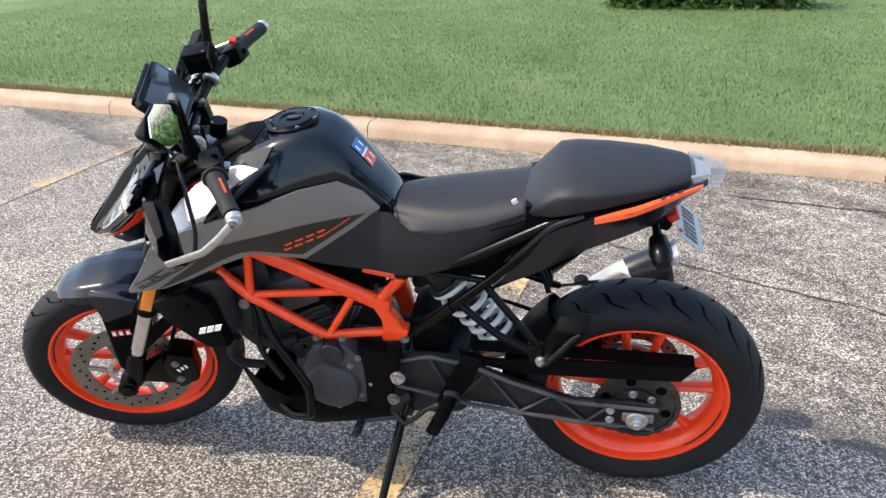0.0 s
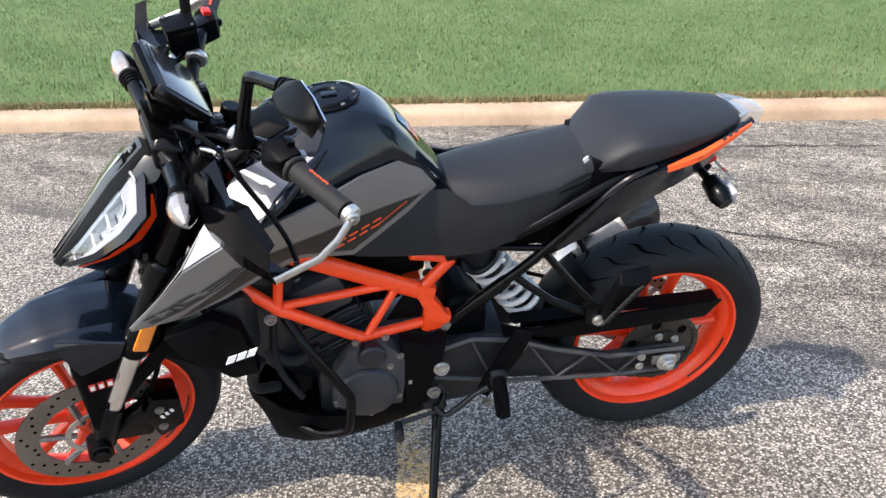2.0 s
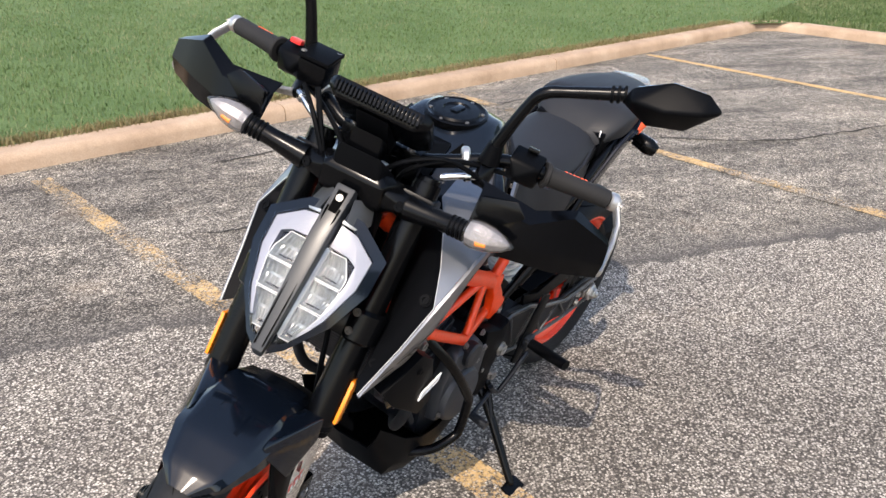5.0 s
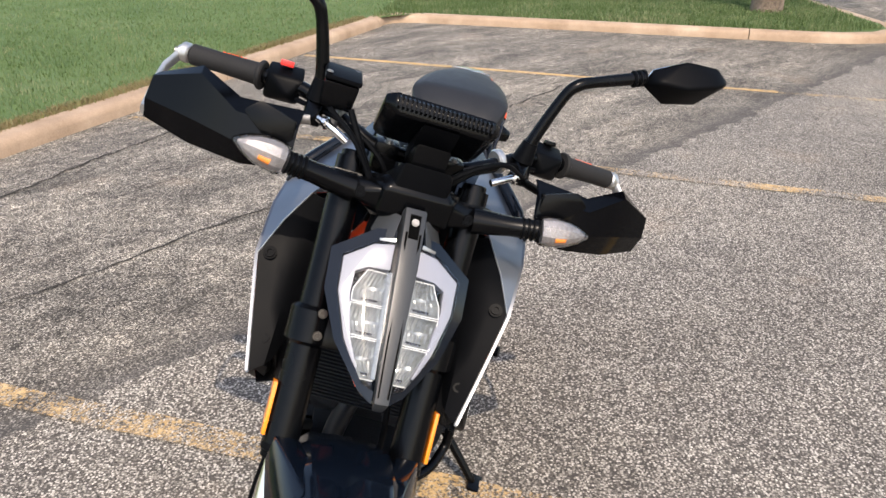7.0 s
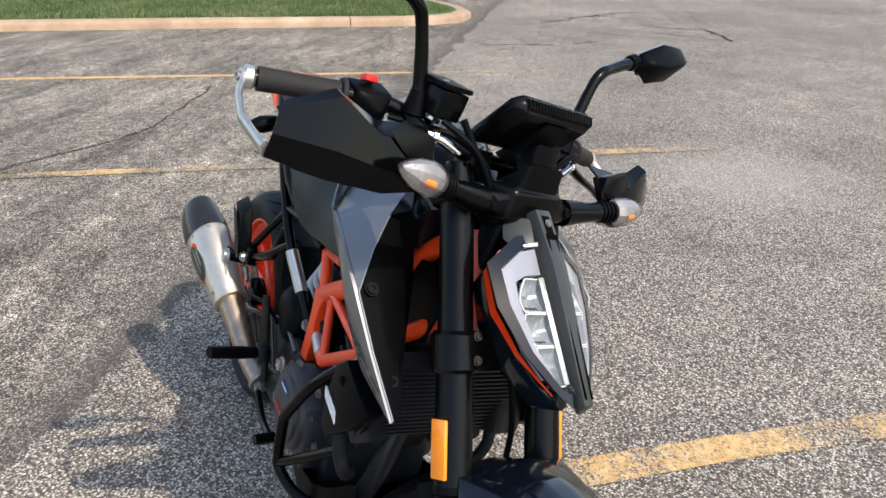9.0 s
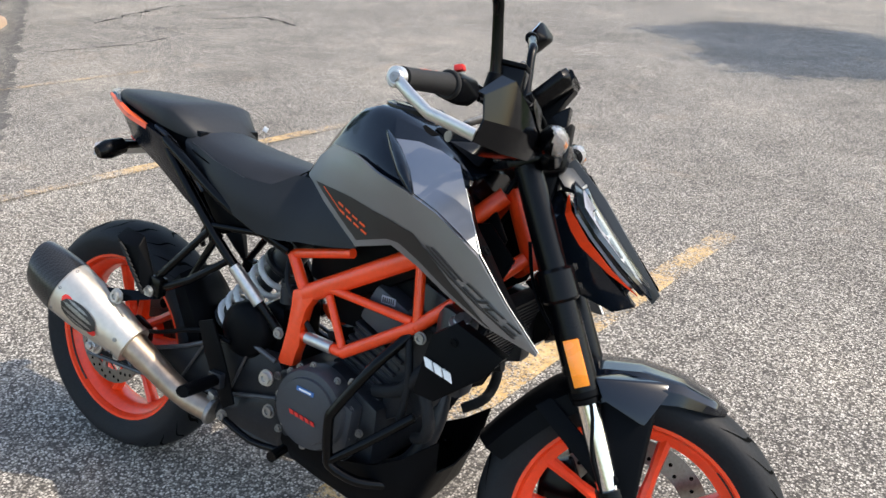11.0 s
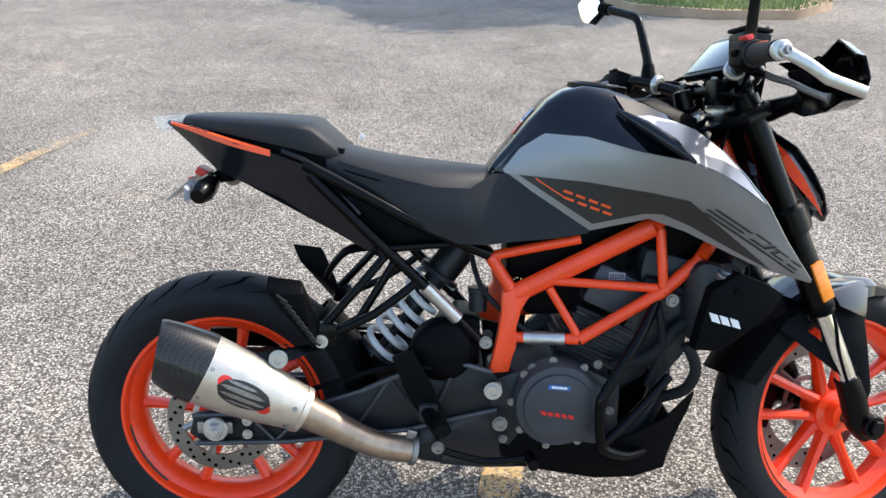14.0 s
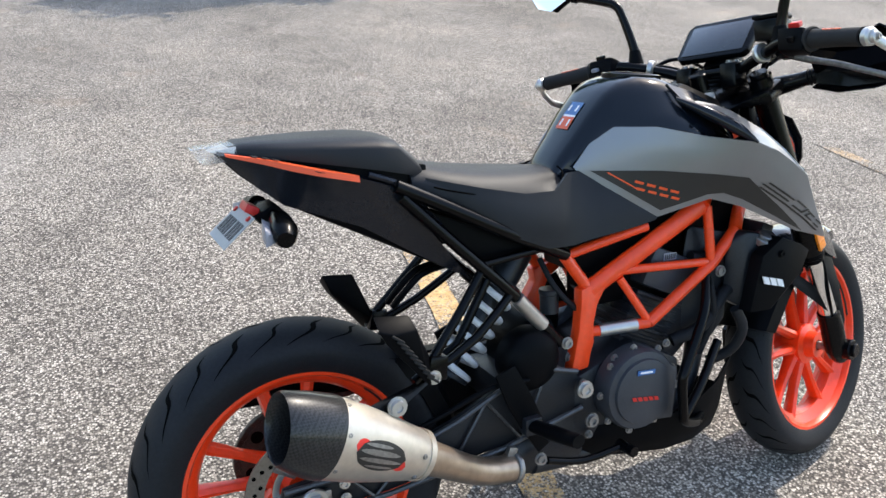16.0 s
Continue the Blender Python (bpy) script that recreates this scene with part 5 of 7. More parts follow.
# display
DM = pose(1.052, 0, 1.076, 0, -46, 0)
def dash_pt(x, y, z):
    return DM @ Vector((x, y, z))
dash = part("display", hull([dash_pt(x, y, z) for x, y in ((-0.055, 0.078), (-0.055, -0.078), (-0.045, 0.088), (-0.045, -0.088), (0.045, 0.092), (0.045, -0.092), (0.058, 0.078), (0.058, -0.078)) for z in (0.006, -0.010)] + [dash_pt(x, y, -0.026) for x in (-0.03, 0.05) for y in (0.07, -0.07)], 0.004), SATIN, bike, "black instrument display with a ribbed back", True)
part("screen", hull([dash_pt(x, y, z) for x in (-0.044, 0.044) for y in (0.076, -0.076) for z in (0.0055, 0.008)], 0.001), SCREEN, dash, "dark glossy display screen", True)
for k in range(22):
    y = -0.073 + 0.147 * k / 21
    part("rib", hull([dash_pt(0.050, y - 0.0018, -0.020), dash_pt(0.050, y + 0.0018, -0.020), dash_pt(0.060, y - 0.0018, 0.000), dash_pt(0.060, y + 0.0018, 0.000), dash_pt(0.0645, y - 0.0018, -0.006), dash_pt(0.0645, y + 0.0018, -0.006), dash_pt(0.060, y - 0.0018, -0.018), dash_pt(0.060, y + 0.0018, -0.018)], 0), SATIN, dash, "", True)
part("display_bracket", hull([dash_pt(-0.02, s * 0.03, -0.024) for s in (1, -1)] + [dash_pt(0.05, s * 0.03, -0.03) for s in (1, -1)] + [(1.06, s * 0.03, 1.01) for s in (1, -1)] + [(1.02, s * 0.025, 1.02) for s in (1, -1)], 0.004), PLASTIC, dash, "", True)
part("ignition_lock", disc((0.965, 0, 0.985), 0.019, 0.04, (-0.3, 0, 1), 20), SATIN, bike, "", True)

# tank
def ring(x, w, zl, zt, flat=0.55):
    pts = []
    half = [(0.0, zt), (w * flat * 0.55, zt - 0.001), (w * flat * 1.02, zt - 0.006), (w * (flat + 0.13), zt - 0.020), (w * (flat + 0.24), zt - (zt - zl) * 0.33), (w * 0.97, zt - (zt - zl) * 0.66), (w, zl + (zt - zl) * 0.12), (w * 0.985, zl)]
    for y, z in half:
        pts.append((x, y, z))
    for y, z in reversed(half[1:]):
        pts.append((x, -y, z))
    return pts
TANK = [(0.556, 0.060, 0.790, 0.840, 0.75), (0.572, 0.066, 0.800, 0.864, 0.74), (0.602, 0.074, 0.820, 0.900, 0.70), (0.638, 0.087, 0.850, 0.946, 0.66), (0.675, 0.101, 0.870, 0.986, 0.60), (0.705, 0.114, 0.875, 1.006, 0.56), (0.745, 0.131, 0.872, 1.017, 0.54), (0.790, 0.149, 0.868, 1.013, 0.52), (0.835, 0.160, 0.862, 0.997, 0.52), (0.880, 0.158, 0.855, 0.975, 0.54), (0.930, 0.146, 0.845, 0.945, 0.56), (0.975, 0.120, 0.835, 0.910, 0.6)]
tank_bm = loft([ring(*r) for r in TANK])
bmesh.ops.subdivide_edges(tank_bm, edges=tank_bm.edges, cuts=1, use_grid_fill=True, smooth=0.35)
tank_copy = tank_bm.copy()
tank = part("fuel_tank", tank_bm, GLOSS, bike, "glossy blue-black fuel tank", angle=42)
# sticker on the tank's rear slope
def on_tank(pts, off=0.0015):
    t = BVHTree.FromBMesh(tank_copy)
    bm = bmesh.new()
    vs = []
    for x, y in pts:
        h = t.ray_cast(Vector((x, y, 1.3)), Vector((0, 0, -1)))
        vs.append(bm.verts.new(h[0] + (h[1] if h[1].z > 0 else -h[1]) * off))
    bm.faces.new(vs)
    return bm
cap_ax = Vector((0.10, 0, 1)).normalized()
cap = part("fuel_cap", lathe([(0.062, -0.012), (0.062, 0.000), (0.058, 0.002), (0.054, 0.000), (0.048, 0.000), (0.045, 0.004), (0.028, 0.005), (0.025, 0.002), (0, 0.002)], (0.785, 0, 1.014), cap_ax, 48), SATIN, tank, "round black fuel cap")
for s in (1, -1):
    part("tank_recess", on_tank([(0.848, s * 0.066), (0.880, s * 0.061), (0.878, s * 0.086), (0.850, s * 0.090)], 0.0012), GROOVE, tank, "small dark recess")
part("cap_flap", box((0.782, 0, 1.0175), (0.030, 0.016, 0.005), (0, 6, 0), 0.002), GLOSS, cap)
for k in range(6):
    bolt(cap, (0.785 + 0.051 * math.cos(k * 1.047), 0.051 * math.sin(k * 1.047), 1.0135 - 0.0055 * math.cos(k * 1.047)), (0, 0, 1), 0.0036, 0.0022, STEEL, name="screw")
part("ignition_cover", hull([(0.86, s * 0.055, 0.985) for s in (1, -1)] + [(0.975, s * 0.07, 0.925) for s in (1, -1)] + [(0.985, s * 0.05, 0.95) for s in (1, -1)] + [(0.90, s * 0.03, 0.99) for s in (1, -1)], 0.006), PLASTIC, tank, "black plastic cover ahead of the tank")
for a, b, m in ((0.634, 0.655, BLUE), (0.613, 0.631, ORDECAL), (0.631, 0.634, WHITE)):
    part("tank_sticker", on_tank([(a, -0.020), (b, -0.020), (b, 0.022), (a, 0.022)], 0.0022), m, tank, "small blue and orange sticker")
for x0 in (0.615, 0.637):
    part("sticker_bar", join(*[on_tank([(x0 + 0.002, y), (x0 + 0.012, y), (x0 + 0.012, y + 0.006), (x0 + 0.002, y + 0.006)], 0.0032) for y in (-0.014, 0.010)]), WHITE, tank)

# grey side panels with their wings
UP = [(0.590, 0.072, 0.846), (0.622, 0.081, 0.890), (0.668, 0.099, 0.921), (0.745, 0.138, 0.918), (0.832, 0.180, 0.896), (0.917, 0.2155, 0.8825), (0.985, 0.2190, 0.8560), (1.072, 0.2145, 0.7985), (1.125, 0.195, 0.724), (1.189, 0.172, 0.6455)]
MID = [(0.592, 0.074, 0.843), (0.640, 0.094, 0.862), (0.692, 0.118, 0.872), (0.748, 0.143, 0.868), (0.828, 0.174, 0.848), (0.905, 0.198, 0.832), (0.970, 0.209, 0.818), (1.032, 0.210, 0.766), (1.098, 0.198, 0.706), (1.188, 0.1715, 0.6445)]
LOW = [(0.600, 0.076, 0.836), (0.655, 0.097, 0.801), (0.715, 0.112, 0.763), (0.761, 0.122, 0.734), (0.806, 0.138, 0.748), (0.866, 0.158, 0.766), (0.934, 0.173, 0.744), (1.010, 0.183, 0.708), (1.085, 0.184, 0.674), (1.189, 0.171, 0.643)]
panel_bm = skin([UP, MID, LOW], 0.0, 1)
for s in (1, -1):
    pb = side_of(panel_bm.copy(), s)
    solid = pb.copy()
    bmesh.ops.solidify(solid, geom=solid.faces, thickness=0.006)
    pb = solid.copy()
    pan = part("side_panel", solid, GREY, bike, "grey metallic tank side panel with dark graphics", angle=25)
    # top facet of the wing, beside the scoop
    OUT = [(0.822, 0.131, 0.955), (0.860, 0.166, 0.929), (0.892, 0.194, 0.906), (0.919, 0.2155, 0.8842), (0.985, 0.2195, 0.8572), (1.030, 0.2180, 0.8300), (1.073, 0.2145, 0.7995)]
    IN = [(0.822, 0.128, 0.958), (0.868, 0.113, 0.959), (0.915, 0.108, 0.949), (0.960, 0.114, 0.932), (0.9985, 0.155, 0.897), (1.036, 0.188, 0.852), (1.073, 0.2135, 0.7998)]
    part("wing_facet", side_of(skin([OUT, IN], 0.005, 2), s), GREY, pan, "pale grey facet beside the air scoop")
    INNER = [(0.800, 0.096, 0.997), (0.860, 0.092, 0.980), (0.910, 0.092, 0.957), (0.950, 0.098, 0.934), (0.985, 0.112, 0.905)]
    part("tank_shoulder", side_of(skin([IN[:5], INNER], 0.005, 1), s), GLOSS, pan, "gloss black shoulder above the facet")
    part("scoop_blade", side_of(tube([(0.802, 0.122, 0.968), (0.848, 0.160, 0.940), (0.892, 0.196, 0.909), (0.930, 0.2195, 0.878)], [0.004, 0.012, 0.013, 0.003], 12, 3), s), GLOSS, pan, "gloss black lip round the air scoop")
    part("scoop", side_of(hull([(0.83, 0.140, 0.925), (0.905, 0.150, 0.893), (0.930, 0.160, 0.876), (0.80, 0.150, 0.905), (0.85, 0.155, 0.880), (0.86, 0.12, 0.90), (0.93, 0.13, 0.87)], 0.002), s), PLASTIC, pan, "black air scoop")
    # forward faces of the wing, black, with a pale edge
    E1 = [(0.9985, 0.154, 0.895), (1.036, 0.187, 0.850), (1.0735, 0.2130, 0.7980), (1.125, 0.194, 0.7235), (1.189, 0.171, 0.6450)]
    E2 = [(0.992, 0.122, 0.884), (1.020, 0.148, 0.846), (1.068, 0.160, 0.797), (1.112, 0.152, 0.728), (1.172, 0.152, 0.652)]
    E3 = [(0.985, 0.090, 0.865), (1.000, 0.100, 0.840), (1.030, 0.105, 0.790), (1.075, 0.120, 0.716), (1.150, 0.145, 0.652)]
    inn = part("wing_inner", side_of(skin([E1, E2, E3], 0.004, 1), s), PLASTIC, pan, "black inner face of the wing")
    part("wing_edge", tube([(p[0] + 0.002, s * (p[1] + 0.0015), p[2] + 0.0015) for p in E1[:]], 0.0010, 6, 1), ALU, pan, "pale edge line along the wing")
    for q in ((1.069, 0.194, 0.799), (1.141, 0.164, 0.680)):
        bolt(inn, (q[0] + 0.004, s * q[1], q[2] + 0.004), (0.75, 0, 0.66), 0.0085, 0.005, PLASTIC, name="screw")
    # graphics
    band = [(0.618, 0.838), (0.749, 0.831), (0.861, 0.817), (0.930, 0.805), (0.974, 0.769), (1.105, 0.667), (1.038, 0.701), (0.933, 0.757), (0.887, 0.775), (0.854, 0.774), (0.788, 0.755), (0.762, 0.747), (0.694, 0.790)]
    part("graphic_band", drape(band, pb, s, 0.0010, 4), DECAL, pan, "dark graphic band")
    g0, gd, gn = Vector((0.702, 0.799)), Vector((0.95, -0.31)), Vector((0.31, 0.95))
    def stroke(u0, v0, u1, v1, w):
        """A thin stroke on the panel between two places of a slanted grid."""
        a, b = g0 + gd * u0 + gn * v0, g0 + gd * u1 + gn * v1
        n = Vector((-(b - a).y, (b - a).x)).normalized() * w
        return [tuple(a - n), tuple(b - n), tuple(b + n), tuple(a + n)]
    part("graphic_mark", drape(stroke(-0.060, 0.0162, 0.006, 0.0, 0.0013), pb, s, 0.0022, 3), ORDECAL, pan, "thin orange line")
    for k in range(4):
        u = 0.006 + 0.025 * k
        strokes = [(u, 0.0, u + 0.018, 0.0), (u - 0.008, 0.0125, u + 0.010, 0.0125)]
        part("graphic_mark", join(*[drape(stroke(*q, 0.0026), pb, s, 0.0024, 1) for q in strokes]), ORDECAL, pan, "thin slanted orange mark")
    a0, d0, n0 = Vector((0.955, 0.781)), Vector((0.845, -0.535)), Vector((0.535, 0.845))
    def run(u0, u1, v0, v1):
        return [tuple(a0 + d0 * u * 1.12 + n0 * v) for u, v in ((u0, v0), (u1, v0), (u1 + (v1 - v0), v1), (u0 + (v1 - v0), v1))]
    for u0, u1, v0, v1 in ((0.0, 0.20, 0.002, 0.0055), (0.0, 0.075, 0.010, 0.0135), (0.01, 0.085, 0.018, 0.0215), (0.09, 0.125, 0.009, 0.0125), (0.092, 0.127, 0.022, 0.0255), (0.118, 0.125, 0.009, 0.0255), (0.135, 0.165, 0.009, 0.0125), (0.137, 0.170, 0.020, 0.0235), (0.135, 0.141, 0.009, 0.0235), (0.175, 0.20, 0.009, 0.0125), (0.177, 0.203, 0.019, 0.0225)):
        part("graphic_bar", drape(run(u0, u1, v0, v1), pb, s, 0.0022, 2), DECAL, pan, "thin dark slanted bar")
panel_bm.free()

# dark covers below the tank, each side
for s in (1, -1):
    A = [(0.262, 0.090, 0.862), (0.360, 0.116, 0.836), (0.450, 0.120, 0.815), (0.520, 0.112, 0.812), (0.565, 0.085, 0.838), (0.598, 0.0765, 0.837), (0.655, 0.0965, 0.800), (0.715, 0.1115, 0.762), (0.760, 0.1215, 0.734)]
    B = [(0.275, 0.095, 0.838), (0.358, 0.122, 0.805), (0.440, 0.130, 0.775), (0.510, 0.126, 0.758), (0.565, 0.110, 0.765), (0.605, 0.104, 0.768), (0.660, 0.110, 0.758), (0.715, 0.116, 0.745), (0.759, 0.1210, 0.732)]
    C = [(0.290, 0.096, 0.818), (0.358, 0.120, 0.776), (0.428, 0.128, 0.735), (0.499, 0.122, 0.704), (0.557, 0.117, 0.700), (0.605, 0.115, 0.706), (0.660, 0.116, 0.711), (0.712, 0.118, 0.718), (0.757, 0.1205, 0.727)]
    part("seat_side_cover", side_of(skin([A, B, C], 0.006, 1), s), SIDE_COVER, bike, "matte black cover between seat and frame", angle=30)

# seats
def seat_ring(x, w, zt, zs, ws, zb, crown=0.012):
    half = [(0, zt), (w * 0.5, zt - crown * 0.25), (w * 0.82, zt - crown), (w, zt - crown * 2.2), (ws, zs), (ws - 0.004, zb)]
    return [(x, y, z) for y, z in half] + [(x, -y, z) for y, z in reversed(half[1:])]
bm = loft([seat_ring(0.235, 0.085, 0.905, 0.868, 0.092, 0.84), seat_ring(0.262, 0.094, 0.899, 0.858, 0.101, 0.83), seat_ring(0.300, 0.101, 0.889, 0.846, 0.110, 0.81), seat_ring(0.360, 0.106, 0.877, 0.832, 0.120, 0.79), seat_ring(0.430, 0.104, 0.868, 0.818, 0.122, 0.78), seat_ring(0.490, 0.094, 0.862, 0.812, 0.115, 0.78), seat_ring(0.540, 0.078, 0.857, 0.822, 0.098, 0.79), seat_ring(0.575, 0.062, 0.855, 0.838, 0.078, 0.80)])
bmesh.ops.subdivide_edges(bm, edges=bm.edges, cuts=1, use_grid_fill=True, smooth=0.5)
rider = part("rider_seat", bm, SEAT, bike, "black vinyl rider seat with a stitched seam", angle=50)
for s in (1, -1):
    part("seam", tube([(0.272, s * 0.1035, 0.856), (0.300, s * 0.1115, 0.8475), (0.360, s * 0.1215, 0.8335), (0.430, s * 0.1237, 0.8195), (0.490, s * 0.1165, 0.8135), (0.522, s * 0.1065, 0.8185), (0.550, s * 0.0920, 0.833), (0.565, s * 0.072, 0.850), (0.568, s * 0.045, 0.8585)], 0.0017, 6, 3), GROOVE, rider, "stitched seam")
def pillion_ring(x, w, zt, zb, c=0.010):
    half = [(0, zt), (w * 0.50, zt - c * 0.2), (w * 0.78, zt - c * 0.6), (w * 0.96, zt - c * 1.6), (w, zt - c * 2.5), (w * 0.95, zb)]
    return [(x, y, z) for y, z in half] + [(x, -y, z) for y, z in reversed(half[1:])]
bm = loft([pillion_ring(-0.066, 0.044, 0.953, 0.930, 0.004), pillion_ring(-0.046, 0.063, 0.958, 0.930, 0.005), pillion_ring(0.02, 0.096, 0.959, 0.926, 0.007), pillion_ring(0.10, 0.118, 0.958, 0.911, 0.008), pillion_ring(0.17, 0.127, 0.955, 0.897, 0.008), pillion_ring(0.207, 0.126, 0.950, 0.888, 0.008), pillion_ring(0.249, 0.106, 0.917, 0.876), pillion_ring(0.276, 0.086, 0.893, 0.866)])
pillion = part("pillion_seat", bm, SEAT, bike, "black vinyl pillion seat with a raised front edge", angle=45)
part("seat_tag", box((0.292, 0.094, 0.905), (0.012, 0.003, 0.012), (0, 25, 20), 0.0008), WHITE, pillion, "small white tag")

# tail
for s in (1, -1):
    T0 = [(-0.088, 0.042, 0.936), (-0.02, 0.072, 0.921), (0.06, 0.096, 0.901), (0.13, 0.102, 0.884), (0.19, 0.104, 0.864), (0.225, 0.104, 0.836)]
    T1 = [(-0.088, 0.060, 0.931), (-0.015, 0.098, 0.917), (0.06, 0.126, 0.8965), (0.13, 0.130, 0.8795), (0.19, 0.124, 0.857), (0.227, 0.116, 0.829)]
    T2 = [(-0.070, 0.054, 0.912), (0.00, 0.082, 0.880), (0.07, 0.102, 0.855), (0.14, 0.114, 0.835), (0.20, 0.114, 0.808), (0.262, 0.108, 0.772)]
    T3 = [(-0.040, 0.046, 0.880), (0.012, 0.070, 0.836), (0.07, 0.086, 0.814), (0.14, 0.096, 0.786), (0.24, 0.098, 0.722), (0.352, 0.090, 0.655)]
    tb = skin([T0, T1, T2, T3], 0.0, 1)
    pb = side_of(tb, s)
    solid = pb.copy()
    bmesh.ops.solidify(solid, geom=solid.faces, thickness=0.005)
    pb = solid.copy()
    tl = part("tail_panel", solid, TAILM, bike, "dark satin tail panel with an orange flash", angle=30)
    def ledge(x, f, off):
        """A point on the panel's upper ledge, f from its inner to its outer edge."""
        a, b = [[float(np.interp(x, [p[0] for p in T], [p[k] for p in T])) for k in (1, 2)] for T in (T0, T1)]
        return (x, a[0] + (b[0] - a[0]) * f, a[1] + (b[1] - a[1]) * f + off)
    xs = [-0.078, -0.05, -0.02, 0.02, 0.05, 0.08, 0.105, 0.130]
    part("tail_flash", side_of(skin([[ledge(x, 0.56 + 0.28 * max(0, (0.02 - x) / 0.10) + 0.26 * max(0, (x - 0.08) / 0.05), 0.0035) for x in xs], [ledge(x, 1.0, 0.0032) for x in xs], [(x, ledge(x, 1, 0)[1] + 0.0022, ledge(x, 1, 0)[2] - 0.0070 * min(1, (x + 0.080) / 0.09) - 0.0005) for x in xs]], 0.0, 1), s), ORDECAL, tl, "orange flash along the upper edge")
    part("flash_marks", join(*[side_of(skin([[ledge(x0, 0.62, 0.0058), ledge(x0 + 0.010, 0.62, 0.0058)], [ledge(x0 + 0.003, 0.92, 0.0055), ledge(x0 + 0.013, 0.92, 0.0055)]], 0, 0), s) for x0 in (-0.040, -0.024, -0.008)]), DECAL, tl)
    part("tail_edge", tube([(0.15, s * 0.119, 0.882), (0.20, s * 0.121, 0.862), (0.232, s * 0.117, 0.834), (0.27, s * 0.111, 0.79), (0.30, s * 0.106, 0.755)], 0.006, 8, 3), TAILM, tl)
part("tail_underside", hull([(-0.035, s * 0.040, 0.880) for s in (1, -1)] + [(0.012, s * 0.064, 0.838) for s in (1, -1)] + [(0.24, s * 0.092, 0.725) for s in (1, -1)] + [(0.345, s * 0.084, 0.66) for s in (1, -1)] + [(0.20, s * 0.10, 0.80) for s in (1, -1)] + [(0.02, s * 0.07, 0.86) for s in (1, -1)], 0.004), PLASTIC, bike, "matte black underside of the tail")
part("seat_base", hull([(-0.05, s * 0.052, z) for s in (1, -1) for z in (0.915, 0.938)] + [(0.15, s * 0.105, z) for s in (1, -1) for z in (0.86, 0.905)] + [(0.27, s * 0.095, z) for s in (1, -1) for z in (0.80, 0.885)], 0.004), PLASTIC, bike, "black base below the seats")
tlamp = part("tail_light", hull([(-0.058, s * 0.058, 0.946) for s in (1, -1)] + [(-0.070, s * 0.056, 0.922) for s in (1, -1)] + [(-0.128, s * 0.024, 0.940) for s in (1, -1)] + [(-0.112, s * 0.040, 0.914) for s in (1, -1)] + [(-0.05, s * 0.05, 0.918) for s in (1, -1)], 0.003), HAZE, bike, "clear pointed tail light")
tlamp.visible_shadow = False
part("tail_light_core", hull([(-0.055, s * 0.052, 0.942) for s in (1, -1)] + [(-0.062, s * 0.05, 0.926) for s in (1, -1)] + [(-0.098, s * 0.018, 0.933) for s in (1, -1)], 0.002), ALU, tlamp, "silver core")
# number plate and rear signals
holder = part("plate_holder", hull([(0.005, s * 0.030, 0.835) for s in (1, -1)] + [(0.03, s * 0.03, 0.81) for s in (1, -1)] + [(-0.025, s * 0.035, 0.80) for s in (1, -1)] + [(-0.035, s * 0.035, 0.815) for s in (1, -1)], 0.004), PLASTIC, bike, "black number plate holder")
PM = pose(-0.070, 0, 0.797, 0, 50, 0)
plate = part("number_plate", hull([PM @ Vector((x, y, z)) for x in (-0.001, 0.001) for y in (-0.072, 0.072) for z in (-0.037, 0.037)], 0.0), PLATE, holder, "white number plate with dark bars")
part("plate_bars", join(*[hull([PM @ Vector((x, y0 + w, z)) for x in (-0.0022, -0.0012) for w in (0, 0.011) for z in (-0.020, 0.016)], 0) for y0 in (-0.061, -0.044, -0.027, -0.005, 0.012, 0.029, 0.046)]), COVER, plate)
for y in (-0.054, 0.054):
    part("plate_bolt", disc(PM @ Vector((-0.003, y, 0.029)), 0.006, 0.004, (-0.64, 0, 0.77), 10), RED, plate, "red plate bolt")
part("plate_lamp", box((-0.035, 0, 0.826), (0.025, 0.05, 0.016), (0, 30, 0), 0.003), RED, holder, "red reflector")
for s in (1, -1):
    sg = part("rear_turn_signal", join(tube([(0.0, s * 0.03, 0.815), (-0.002, s * 0.095, 0.812)], 0.010, 12), tube([(-0.002, s * 0.085, 0.812), (-0.006, s * 0.125, 0.802), (-0.010, s * 0.150, 0.794)], [0.020, 0.024, 0.015], 14, 3)), SATIN, bike, "black rear turn signal")
    part("signal_lens", hull([(-0.034, s * 0.088, 0.824), (-0.036, s * 0.090, 0.786), (-0.040, s * 0.138, 0.813), (-0.041, s * 0.138, 0.782), (-0.015, s * 0.10, 0.81), (-0.012, s * 0.13, 0.79)], 0.003), DRL, sg, "pale signal lens")

# the tail sits a little to the left of the wheel's plane
for ob in list(bike.children):
    if ob.name.split(".")[0] in ("pillion_seat", "tail_panel", "tail_underside", "seat_base", "tail_light", "plate_holder", "rear_turn_signal"):
        ob.location.y += 0.016

# both seats are pressed down a little
for ob in list(bike.children):
    if ob.name.split(".")[0] in ("pillion_seat", "rider_seat"):
        ob.location.z -= 0.010

